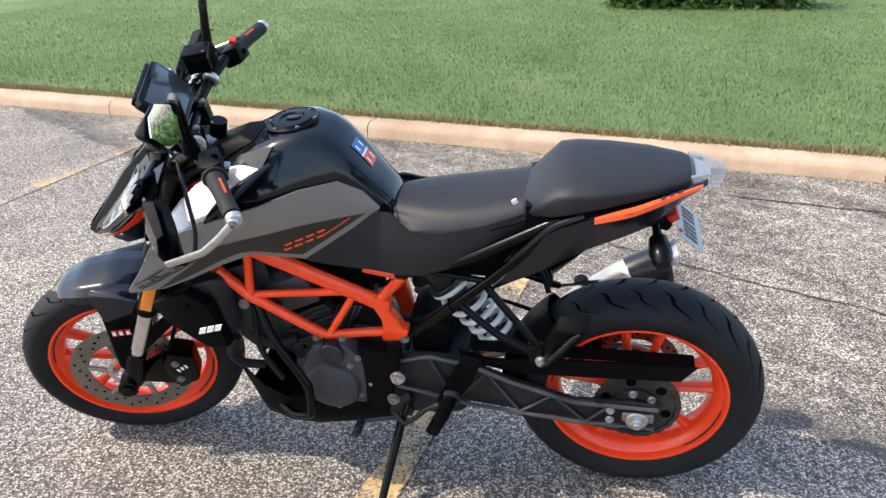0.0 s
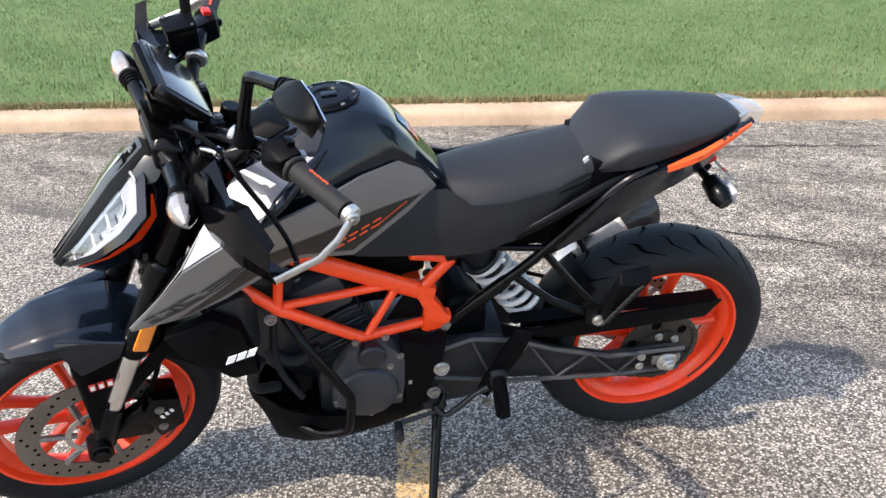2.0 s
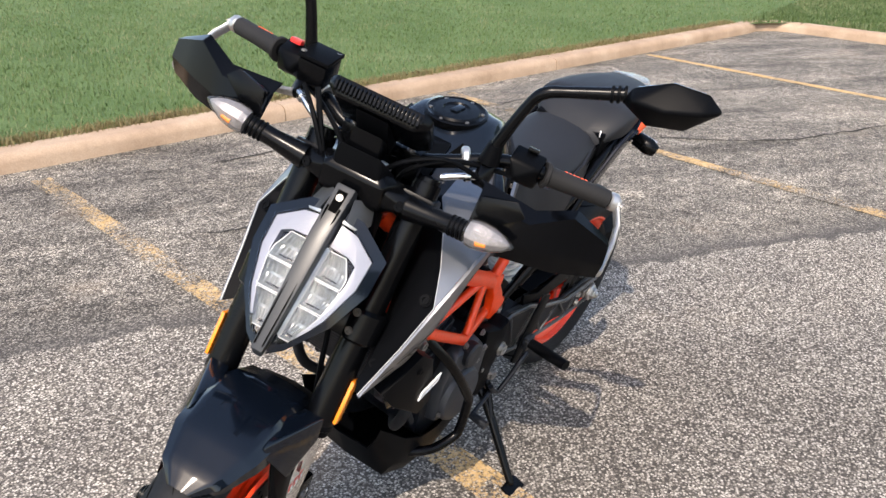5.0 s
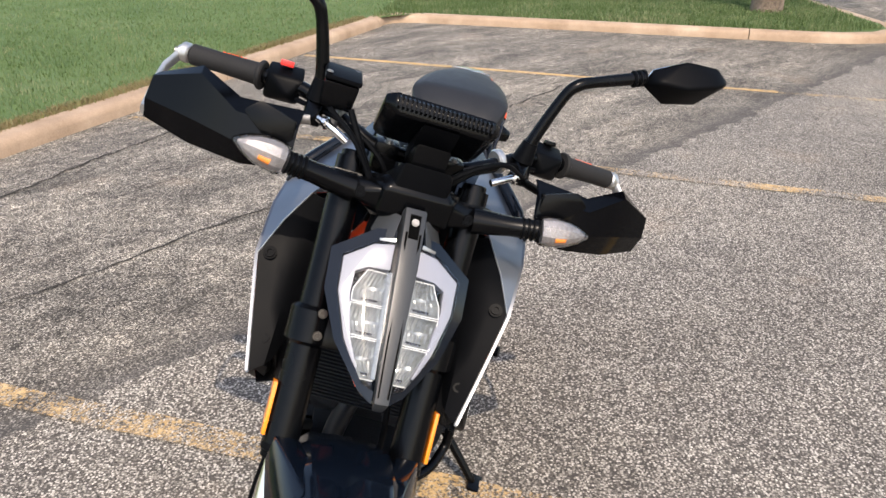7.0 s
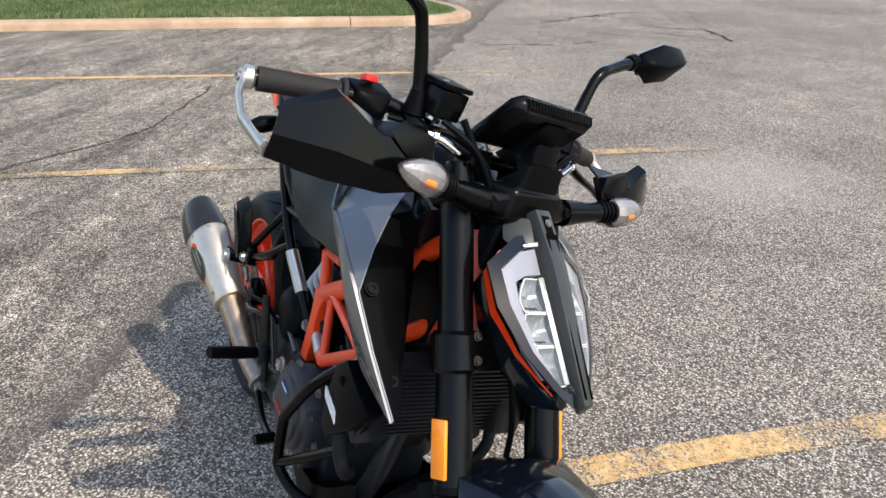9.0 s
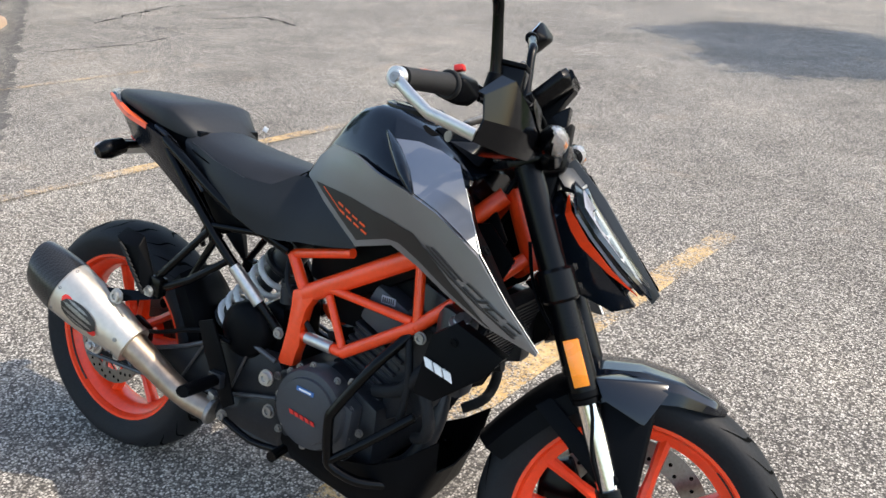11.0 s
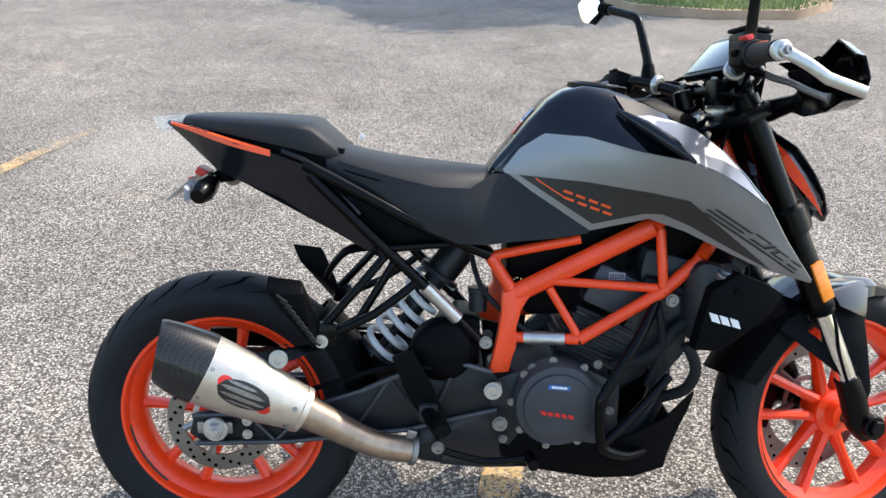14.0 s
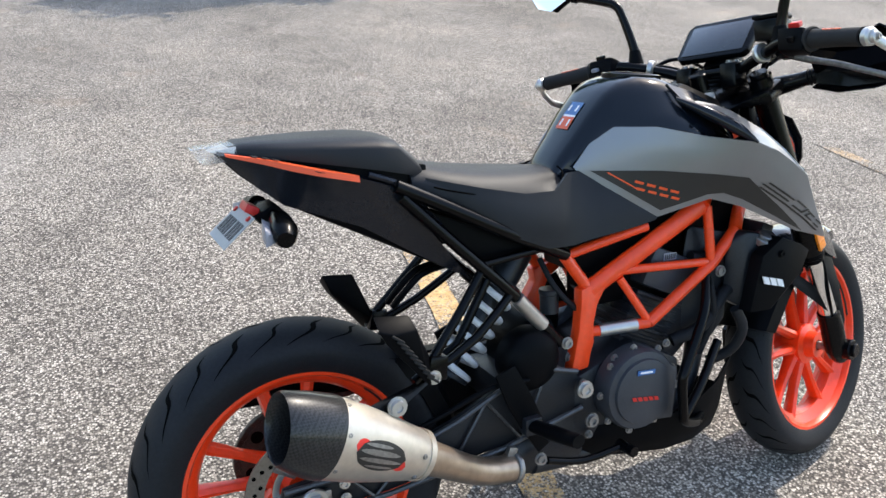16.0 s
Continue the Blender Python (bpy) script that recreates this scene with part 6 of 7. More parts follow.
# subframe
for s in (1, -1):
    part("subframe_rail", tube([(0.196, s * 0.112, 0.858), (0.30, s * 0.122, 0.805), (0.42, s * 0.124, 0.742), (0.562, s * 0.088, 0.674)], 0.0125, 12, 3), SATIN, bike, "black subframe rail")
    low = part("subframe_strut", tube([(0.205, s * 0.112, 0.838), (0.262, s * 0.115, 0.780), (0.353, s * 0.118, 0.690), (0.425, s * 0.114, 0.620), (0.549, s * 0.085, 0.487)], 0.0115, 12, 3), SATIN, bike, "black subframe strut")
    part("strut_sleeve", tube([(0.432, s * 0.1135, 0.612), (0.500, s * 0.0975, 0.540)], 0.0148, 14), ALU if s < 0 else SATIN, low, "bare silver section of the strut" if s < 0 else "")
    part("subframe_brace", tube([(0.353, s * 0.116, 0.690), (0.51, s * 0.10, 0.700)], 0.008, 10), SATIN, bike)
    part("subframe_web", side_of(prism([(0.265, 0.800), (0.42, 0.735), (0.52, 0.690), (0.355, 0.685), (0.33, 0.71)], 0.085, 0.092, 0.002), s), PLASTIC, bike, "black inner panel of the subframe")
    bolt(bike, (0.560, s * 0.095, 0.487), (0, s, 0), 0.010, 0.008, STEEL)

# trellis frame
def strut(a, b, r, s, ov=1.0):
    return tube([(a[0], s * a[2], a[1]), (b[0], s * b[2], b[1])], r, 12, 1, oval=ov)
for s in (1, -1):
    N, T_, U1, U2 = (0.618, 0.590, 0.088), (0.890, 0.738, 0.110), (0.566, 0.668, 0.078), (0.745, 0.713, 0.112)
    if s > 0:
        U1, U2 = (0.550, 0.667, 0.086), (0.640, 0.690, 0.092)
    B1, B2, F1, F2 = (0.606, 0.497, 0.086), (0.750, 0.503, 0.119), (0.916, 0.606, 0.119), (0.990, 0.672, 0.110)
    fr = part("trellis_frame", join(strut(N, T_, 0.0205, s, 0.75)), FRAME, bike, "bright orange steel trellis frame side")
    if s < 0:
        plate = [(0.592, 0.596), (0.624, 0.606), (0.655, 0.598), (0.632, 0.560), (0.623, 0.520), (0.624, 0.478), (0.616, 0.455), (0.610, 0.424), (0.566, 0.420), (0.575, 0.455), (0.586, 0.510), (0.591, 0.560)]
    else:
        plate = [(0.582, 0.600), (0.625, 0.612), (0.655, 0.598), (0.624, 0.576), (0.610, 0.546), (0.608, 0.510), (0.615, 0.484), (0.600, 0.478), (0.564, 0.486), (0.548, 0.504), (0.546, 0.520), (0.558, 0.521), (0.570, 0.546), (0.588, 0.572)]
    part("frame_node", side_of(prism(plate, 0.072, 0.102, 0.005), s), FRAME, fr, "orange cast frame plate")
    for a, b, r in ((U1, U2, 0.0105), (U1, N, 0.013), (B1, B2, 0.0115), (B2, F1, 0.0130), (F1, F2, 0.0135), ((0.905, 0.735, 0.112), (0.917, 0.615, 0.118), 0.0105), ((0.690, 0.622, 0.098), (0.905, 0.612, 0.116), 0.0095), ((0.681 - s * 0.007, 0.606, 0.098), (0.741 - s * 0.007, 0.510, 0.117), 0.0090), (F2, (1.085, 0.770, 0.035), 0.0145), (T_, (1.025, 0.880, 0.035), 0.018)):
        part("frame_tube", strut(a, b, r, s), FRAME, fr)
    if s < 0:
        part("bare_section", tube([(0.640, s * 0.0945, 0.4985), (0.722, s * 0.113, 0.502)], 0.0138, 14), ALU, fr, "silver sleeve on the lower tube")
    part("frame_gusset", side_of(prism([(0.955, 0.645), (0.995, 0.690), (1.03, 0.74), (1.05, 0.80), (1.02, 0.85), (0.985, 0.82), (0.96, 0.72)], 0.05, 0.056, 0.002), s), PLASTIC, fr, "black inner plate")
    bolt(fr, (0.934, s * 0.128, 0.590), (0, s, 0), 0.010, 0.008, STEEL)
    bolt(fr, (0.578, s * 0.078, 0.446), (0, s, 0), 0.009, 0.008, STEEL)
    bolt(fr, (0.560, s * 0.085, 0.680), (0, s, 0), 0.009, 0.006, SATIN)
part("steering_head", tube([(1.038, 0, 0.895), (1.105, 0, 0.750)], 0.032, 20), FRAME, bike, "orange steering head")

# engine
eng = part("engine_crankcase", hull([(0.565, y, z) for y in (0.105, -0.105) for z in (0.30, 0.405)] + [(0.62, y, 0.235) for y in (0.10, -0.10)] + [(0.80, y, 0.225) for y in (0.105, -0.105)] + [(0.845, y, z) for y in (0.11, -0.11) for z in (0.27, 0.40)] + [(0.72, y, 0.465) for y in (0.11, -0.11)], 0.012), ENGINE, bike, "black engine crankcase with dusty casting")
ax_c = Vector((0.42, 0, 0.90)).normalized()
cyl = []
for k in range(7):
    c = Vector((0.765, 0, 0.435)) + ax_c * (0.018 * k)
    cyl.append(c)
part("cylinder", (box(Vector((0.765, 0, 0.435)) + ax_c * 0.05, (0.125, 0.145, 0.12), (0, 25, 0), 0.006)), ENGINE, eng, "finned black cylinder")
for k, c in enumerate(cyl):
    part("fin", box(c, (0.135, 0.150 if k % 2 else 0.164, 0.009), (0, 25, 0), 0.002, 1), ENGINE, eng)
hd = part("cylinder_head", hull([Vector((0.765, 0, 0.435)) + ax_c * a + Vector((dx * 0.906, y, -dx * 0.42)) for a in (0.125, 0.215) for dx in (-0.068, 0.068) for y in (-0.088, 0.088)], 0.014), COVER, eng, "dark grey cylinder head cover")
part("head_label", box((0.828, -0.0895, 0.630), (0.034, 0.0015, 0.016), (0, 2, 0), 0.0003), DRL, hd, "small white label with dark bars")
part("label_bars", join(*[box((0.8155 + 0.005 * k, -0.0906, 0.630), (0.0026, 0.001, 0.011), (0, 2, 0), 0) for k in range(6)]), DECAL, hd)
part("coil_plate", prism([(0.690, 0.510), (0.648, 0.583), (0.622, 0.572), (0.612, 0.512)], 0.078, 0.084, 0.002), PLASTIC, eng, "black perforated plate behind the frame")
part("throttle_body", hull([(x, y, z) for x in (0.645, 0.870) for y in (0.042, -0.042) for z in (0.53, 0.70)], 0.015), PLASTIC, bike, "black throttle body between the frame sides")
part("airbox", hull([(0.60, y, z) for y in (0.06, -0.06) for z in (0.62, 0.76)] + [(0.90, y, z) for y in (0.085, -0.085) for z in (0.70, 0.84)] + [(0.72, y, 0.60) for y in (0.06, -0.06)], 0.012), PLASTIC, bike, "black air box below the tank")
part("front_engine_mount", hull([(0.83, y, z) for y in (0.075, -0.075) for z in (0.36, 0.50)] + [(0.93, y, z) for y in (0.07, -0.07) for z in (0.48, 0.60)] + [(0.91, y, 0.40) for y in (0.055, -0.055)], 0.012), ENGINE, eng, "black front engine mount and ducting")
part("throttle_body", tube([(0.66, 0, 0.60), (0.74, 0, 0.56)], 0.04, 20), ENGINE, eng)
# right cover
cc = part("clutch_cover", join(lathe([(0.090, -0.02), (0.090, 0.018), (0.085, 0.028), (0.072, 0.030), (0.070, 0.036), (0.048, 0.040), (0, 0.041)], (0.706, -0.130, 0.372), (0, -1, 0), 48), hull([(0.74, -0.105, 0.29), (0.74, -0.150, 0.29), (0.80, -0.105, 0.282), (0.80, -0.148, 0.282), (0.81, -0.105, 0.40), (0.81, -0.148, 0.40), (0.73, -0.15, 0.44), (0.73, -0.10, 0.44)], 0.008)), COVER, eng, "round dark grey clutch cover with small coloured marks")
for k in range(9):
    a = 0.3 + k * 0.70
    bolt(cc, (0.708 + 0.096 * math.cos(a), -0.138, 0.370 + 0.094 * math.sin(a)), (0, -1, 0), 0.0062, 0.006, STEEL)
part("cover_mark", box((0.705, -0.1712, 0.418), (0.045, 0.0015, 0.010), (0, 5, 0), 0.0005), BLUE, cc, "blue mark")
part("cover_mark", box((0.705, -0.1716, 0.418), (0.032, 0.0015, 0.004), (0, 5, 0), 0), WHITE, cc, "white bar")
part("cover_mark", join(*[prism(slant(0.672 + 0.014 * k, 0.360 - 0.0022 * k, 0.010, 0.009, -0.4, -0.0015), -0.1730, -0.1715, 0) for k in range(5)]), RED, cc, "red bar mark")
# left covers
lc = part("stator_cover", join(lathe([(0.072, -0.03), (0.072, 0.012), (0.066, 0.022), (0.045, 0.028), (0, 0.030)], (0.742, 0.128, 0.355), (0, 1, 0), 40), hull([(0.66, 0.10, 0.30), (0.66, 0.14, 0.30), (0.82, 0.10, 0.30), (0.82, 0.138, 0.31), (0.815, 0.10, 0.42), (0.815, 0.138, 0.41), (0.70, 0.10, 0.50), (0.70, 0.138, 0.49), (0.65, 0.14, 0.44), (0.65, 0.1, 0.44), (0.78, 0.138, 0.48), (0.78, 0.1, 0.48)], 0.010)), COVER, eng, "dark grey left engine cover")
part("filler_cap", lathe([(0.031, -0.01), (0.031, 0.010), (0.027, 0.014), (0.010, 0.015), (0, 0.013)], (0.731, 0.138, 0.465), (0, 1, 0), 28), ENGINE, lc, "round cap")
for x, z in ((0.668, 0.452), (0.690, 0.425), (0.700, 0.512), (0.765, 0.507), (0.672, 0.33), (0.81, 0.33), (0.735, 0.285)):
    bolt(lc, (x, 0.138, z), (0, 1, 0), 0.0062, 0.006, STEEL)
part("sprocket_cover", prism([(0.668, 0.495), (0.60, 0.470), (0.562, 0.482), (0.575, 0.40), (0.592, 0.355), (0.60, 0.29), (0.655, 0.285), (0.660, 0.40)], 0.095, 0.140, 0.008), PLASTIC, eng, "black plastic sprocket cover")
part("gear_position_marks", box((0.645, 0.1405, 0.368), (0.008, 0.003, 0.010), (0, 0, 0), 0.001), ALU, eng)
for p in ((0.655, -0.128, 0.445), (0.79, -0.128, 0.452), (0.82, -0.128, 0.35), (0.60, -0.115, 0.28), (0.585, -0.115, 0.40)):
    bolt(eng, p, (0, -1, 0), 0.007, 0.007, STEEL)
for s in (1, -1):
    bolt(bike, (0.574, s * 0.138, 0.398), (0, s, 0), 0.014, 0.012, ALU, name="pivot_bolt")
    bolt(bike, (0.590, s * 0.140, 0.326), (0, s, 0), 0.012, 0.010, STEEL)
# hoses and header pipe
part("header_pipe", tube([(0.875, 0.0, 0.53), (0.935, -0.02, 0.48), (0.945, -0.045, 0.38), (0.89, -0.055, 0.275), (0.75, -0.06, 0.222), (0.58, -0.08, 0.22), (0.47, -0.095, 0.235)], 0.021, 14, 5), ENGINE, bike, "dark exhaust header")
for pts, r in (([(0.885, -0.09, 0.62), (0.97, -0.10, 0.60), (1.03, -0.10, 0.55)], 0.013), ([(0.83, -0.10, 0.44), (0.90, -0.12, 0.47), (0.965, -0.12, 0.54), (1.02, -0.11, 0.50)], 0.014), ([(0.84, 0.08, 0.45), (0.90, 0.10, 0.44), (0.96, 0.09, 0.48), (1.02, 0.09, 0.50)], 0.013), ([(0.86, 0.09, 0.56), (0.92, 0.11, 0.60), (1.0, 0.10, 0.64)], 0.007), ([(0.90, -0.11, 0.40), (0.92, -0.13, 0.50), (0.90, -0.12, 0.60)], 0.008), ([(0.66, -0.09, 0.50), (0.60, -0.08, 0.545), (0.55, -0.07, 0.60), (0.53, -0.04, 0.66)], 0.006), ([(0.885, 0.115, 0.34), (0.93, 0.11, 0.44), (0.93, 0.09, 0.56)], 0.008)):
    part("coolant_hose", tube(pts, r, 12, 5), RUBBER, bike, "black rubber hose")
# radiator
rad = part("radiator", box((1.030, 0, 0.590), (0.034, 0.270, 0.190), (0, 22, 0), 0.004), ENGINE, bike, "black radiator between the side shrouds")
for k in range(16):
    z = -0.085 + 0.17 * k / 15
    part("fin", box(pose(1.030, 0, 0.590, 0, 22, 0) @ Vector((0.019, 0, z)), (0.004, 0.25, 0.004), (0, 22, 0), 0), ENGINE, rad)
part("radiator_cap", join(disc((1.034, -0.156, 0.652), 0.027, 0.016, (0, -0.5, 1), 24), disc((1.034, -0.160, 0.661), 0.019, 0.010, (0, -0.5, 1), 8)), STEEL, rad, "ribbed radiator cap")
for s in (1, -1):
    out = [(1.012, 0.192, 0.640), (1.041, 0.196, 0.664), (1.100, 0.194, 0.640), (1.134, 0.186, 0.620), (1.104, 0.196, 0.578), (1.050, 0.200, 0.540), (1.016, 0.198, 0.507), (0.966, 0.190, 0.506), (0.978, 0.192, 0.570), (0.992, 0.192, 0.628)]
    sh = part("radiator_shroud", side_of(hull(out + [(x - 0.004, y - 0.030, z) for x, y, z in out], 0.004), s), PLASTIC, bike, "matte black radiator shroud with a white mark")
    part("shroud_vane", side_of(hull([(1.095, 0.180, 0.640), (1.128, 0.180, 0.618), (1.100, 0.180, 0.560), (1.075, 0.175, 0.545), (1.10, 0.150, 0.63), (1.08, 0.15, 0.56)], 0.003), s), SATIN, sh, "black forward vane")
    def mark(k, s=s):
        x0, z0 = (0.970 + 0.0205 * k, 0.566 - 0.0062 * k) if s > 0 else (0.992 + 0.0205 * k, 0.569 - 0.0055 * k)
        return [slant(x0, z0, 0.0165, 0.0175, -0.4, -0.005)]
    part("shroud_mark", join(*[side_of(hull([(x, y, z) for (x, z) in q for y in (0.198, 0.2012)], 0), s) for k in range(3) for q in mark(k)]), WHITE, sh, "white slanted mark")
    bolt(sh, (1.040, s * 0.197, 0.628), (0, s, 0), 0.007, 0.004, PLASTIC, name="screw")
    part("lower_hose", tube([(0.962, s * 0.150, 0.505), (0.985, s * 0.152, 0.455), (0.975, s * 0.130, 0.400), (0.935, s * 0.10, 0.370)], 0.012, 12, 4), RUBBER, rad, "black rubber hose below the shroud")
for s in (1, -1):
    part("radiator_side_tank", side_of(hull([(0.985, y, z) for y in (0.10, 0.150) for z in (0.50, 0.675)] + [(1.05, y, z) for y in (0.11, 0.165) for z in (0.51, 0.66)] + [(0.955, 0.115, 0.52), (0.955, 0.115, 0.64)], 0.010), s), ENGINE, rad, "black side tank of the radiator")
    part("inner_duct", side_of(hull([(0.880, 0.070, 0.690), (0.900, 0.045, 0.46), (0.985, 0.105, 0.665), (0.975, 0.110, 0.470), (0.930, 0.098, 0.405), (0.875, 0.075, 0.450), (0.985, 0.040, 0.66), (0.95, 0.04, 0.43)], 0.010), s), ENGINE, bike, "black ducting between engine and radiator")
    part("inner_panel", side_of(prism([(0.880, 0.690), (0.985, 0.660), (1.050, 0.700), (1.080, 0.770), (1.020, 0.830), (0.900, 0.800)], 0.070, 0.076, 0.003), s), PLASTIC, bike, "black inner panel under the tank")
# belly pan
for s in (1, -1):
    A = [(0.560, 0.085, 0.290), (0.70, 0.124, 0.286), (0.800, 0.138, 0.284), (0.870, 0.142, 0.302), (0.930, 0.138, 0.334), (0.999, 0.116, 0.388)]
    B = [(0.562, 0.090, 0.250), (0.70, 0.126, 0.240), (0.800, 0.138, 0.228), (0.880, 0.140, 0.236), (0.945, 0.132, 0.266), (0.994, 0.104, 0.345)]
    C = [(0.562, 0.080, 0.216), (0.70, 0.112, 0.205), (0.800, 0.122, 0.194), (0.880, 0.122, 0.197), (0.948, 0.108, 0.212), (0.984, 0.080, 0.300)]
    D = [(0.575, 0.0, 0.210), (0.70, 0.0, 0.198), (0.800, 0.0, 0.190), (0.880, 0.0, 0.190), (0.950, 0.0, 0.205), (0.985, 0.0, 0.290)]
    part("belly_pan", side_of(skin([A, B, C, D], 0.004, 1), s), PLASTIC, bike, "matte black belly pan half", angle=30)
# crash bars
for s in (1, -1):
    part("crash_bar", join(tube([(0.905, s * 0.118, 0.585), (0.860, s * 0.165, 0.520), (0.795, s * 0.188, 0.415), (0.785, s * 0.190, 0.385), (0.790, s * 0.190, 0.315), (0.800, s * 0.186, 0.290), (0.850, s * 0.165, 0.268), (0.90, s * 0.125, 0.262)], 0.0108, 12, 4), *([tube([(0.792, s * 0.188, 0.300), (0.860, s * 0.165, 0.355), (0.940, s * 0.125, 0.425)], 0.0100, 12, 3)] if s < 0 else [])), SATIN, bike, "black tubular crash bar")

# shock absorber
P0, P1 = Vector((0.512, 0.02, 0.668)), Vector((0.322, 0.0, 0.424))
d = (P1 - P0).normalized()
sh = part("shock_absorber", join(tube([P0, P0.lerp(P1, 0.25)], 0.036, 20), tube([P0.lerp(P1, 0.2), P0.lerp(P1, 0.6)], 0.024, 18), tube([P0.lerp(P1, 0.4), P1], 0.010, 12), disc(P0.lerp(P1, 0.25), 0.048, 0.012, d, 28), disc(P0.lerp(P1, 0.95), 0.046, 0.012, d, 28)), ENGINE, bike, "rear shock absorber with a white spring")
e1 = d.cross(Vector((0, 1, 0))).normalized()
e2 = Vector((0, 1, 0))
coil = []
for k in range(6 * 18 + 1):
    t = k / (6 * 18)
    a = t * 6 * 2 * math.pi
    coil.append(P0.lerp(P1, 0.27 + 0.66 * t) + (e1 * math.cos(a) + e2 * math.sin(a)) * 0.042)
part("spring", tube(coil, 0.0074, 10), SPRING, sh, "white coil spring")
part("exhaust_chamber", hull([(0.42, y, z) for y in (0.075, -0.105) for z in (0.222, 0.31)] + [(0.60, y, z) for y in (0.085, -0.10) for z in (0.22, 0.36)] + [(0.50, y, 0.208) for y in (0.05, -0.10)] + [(0.398, y, 0.262) for y in (-0.03, -0.125)], 0.022, 3), ENGINE, bike, "black exhaust chamber")
part("battery_box", hull([(0.455, y, z) for y in (0.07, -0.07) for z in (0.42, 0.50)] + [(0.55, y, z) for y in (0.07, -0.07) for z in (0.40, 0.53)] + [(0.50, y, 0.54) for y in (0.05, -0.05)], 0.012), PLASTIC, bike, "black box ahead of the rear wheel")
part("fluid_reservoir", join(tube([(0.545, -0.052, 0.545), (0.545, -0.052, 0.585)], 0.020, 16), disc((0.545, -0.052, 0.590), 0.022, 0.012, (0, 0, 1), 16)), ENGINE, bike, "small brake fluid pot")

# round cover ahead of the rear wheel, on the silencer's side
part("spring_cover", lathe([(0.066, -0.02), (0.066, 0.012), (0.056, 0.026), (0.030, 0.034), (0, 0.036)], (0.470, -0.090, 0.470), (0, -1, 0), 40), PLASTIC, bike, "smooth rounded black cover ahead of the rear wheel")
# swing arm
for s in (1, -1):
    arm = [(0.600, 0.388), (0.573, 0.428), (0.500, 0.450), (0.400, 0.430), (0.300, 0.385), (0.150, 0.336), (0.010, 0.338), (-0.050, 0.330), (-0.062, 0.285), (-0.040, 0.268), (0.150, 0.272), (0.400, 0.300), (0.520, 0.330), (0.585, 0.345)]
    sw = part("swing_arm", side_of(prism(arm, 0.090, 0.104, 0.004), s), SWING, bike, "dark cast swing arm side with raised webs")
    top = [(0.573, 0.428), (0.500, 0.450), (0.400, 0.430), (0.300, 0.385), (0.150, 0.336), (-0.05, 0.330)]
    bot = [(0.585, 0.345), (0.520, 0.330), (0.400, 0.300), (0.150, 0.272), (-0.045, 0.268)]
    webs = [tube([(x, s * 0.113, z) for x, z in top], 0.0055, 8), tube([(x, s * 0.113, z) for x, z in bot], 0.0055, 8)]
    for a, b in (((0.50, 0.445), (0.44, 0.308)), ((0.44, 0.308), (0.36, 0.410)), ((0.36, 0.410), (0.28, 0.288)), ((0.28, 0.288), (0.20, 0.352)), ((0.20, 0.352), (0.12, 0.272)), ((0.12, 0.272), (0.06, 0.335))):
        webs.append(tube([(a[0], s * 0.112, a[1]), (b[0], s * 0.110, b[1])], 0.0034, 6))
    # raised webs, their bright edges given by the paler metal
    for wb in webs:
        part("web", wb, WEB, sw, "raised web with its edge highlight in the colour")
    part("chain_adjuster", side_of(hull([(x, y, z) for x in (-0.040, 0.034) for y in (0.112, 0.122) for z in (0.293, 0.319)], 0.004), s), STEEL, sw, "silver chain adjuster block")
    part("axle_nut", join(disc((0, s * 0.128, 0.306), 0.026, 0.008, seg=20), disc((0, s * 0.136, 0.306), 0.018, 0.014, seg=6), disc((0, s * 0.145, 0.306), 0.010, 0.012, seg=14)), ALU, sw, "silver axle nut")
    for x, z in ((0.062, 0.318), (0.062, 0.288)):
        bolt(sw, (x, s * 0.112, z), (0, s, 0), 0.008, 0.007, ALU)
part("arm_bridge", hull([(0.41, y, z) for y in (0.09, -0.09) for z in (0.36, 0.43)] + [(0.56, y, z) for y in (0.09, -0.09) for z in (0.35, 0.43)], 0.012), ENGINE, bike)
part("rear_brake_caliper", hull([(0.085, y, z) for y in (-0.062, -0.105) for z in (0.352, 0.395)] + [(0.135, y, z) for y in (-0.062, -0.105) for z in (0.335, 0.372)] + [(0.10, -0.085, 0.405)], 0.006), SATIN, bike, "black rear brake caliper")
part("rear_brake_hose", tube([(0.12, -0.10, 0.375), (0.22, -0.125, 0.40), (0.36, -0.13, 0.445), (0.45, -0.125, 0.44)], 0.0055, 8, 5), PLASTIC, bike, "black brake hose")
# chain, sprocket, guard
bm = bmesh.new()
tz = []
for k in range(90):
    a = 2 * math.pi * k / 90
    r = 0.098 if k % 2 else 0.104
    tz.append((r * math.cos(a), 0.306 + r * math.sin(a)))
sp = part("rear_sprocket", join(prism(tz, 0.070, 0.075, 0), lathe([(0.03, -0.012), (0.056, -0.012), (0.056, 0.006), (0.03, 0.006)], (0, 0.079, 0.306), seg=28)), CHAINM, bike, "dark steel rear sprocket")
for k in range(6):
    a = k * math.pi / 3 + 0.3
    part("sprocket_hole", disc((0.076 * math.cos(a), 0.0728, 0.306 + 0.076 * math.sin(a)), 0.013, 0.0062, seg=14, bevel=0.0003), GROOVE, sp)
    bolt(sp, (0.047 * math.cos(a), 0.085, 0.306 + 0.047 * math.sin(a)), (0, 1, 0), 0.008, 0.008, ALU)
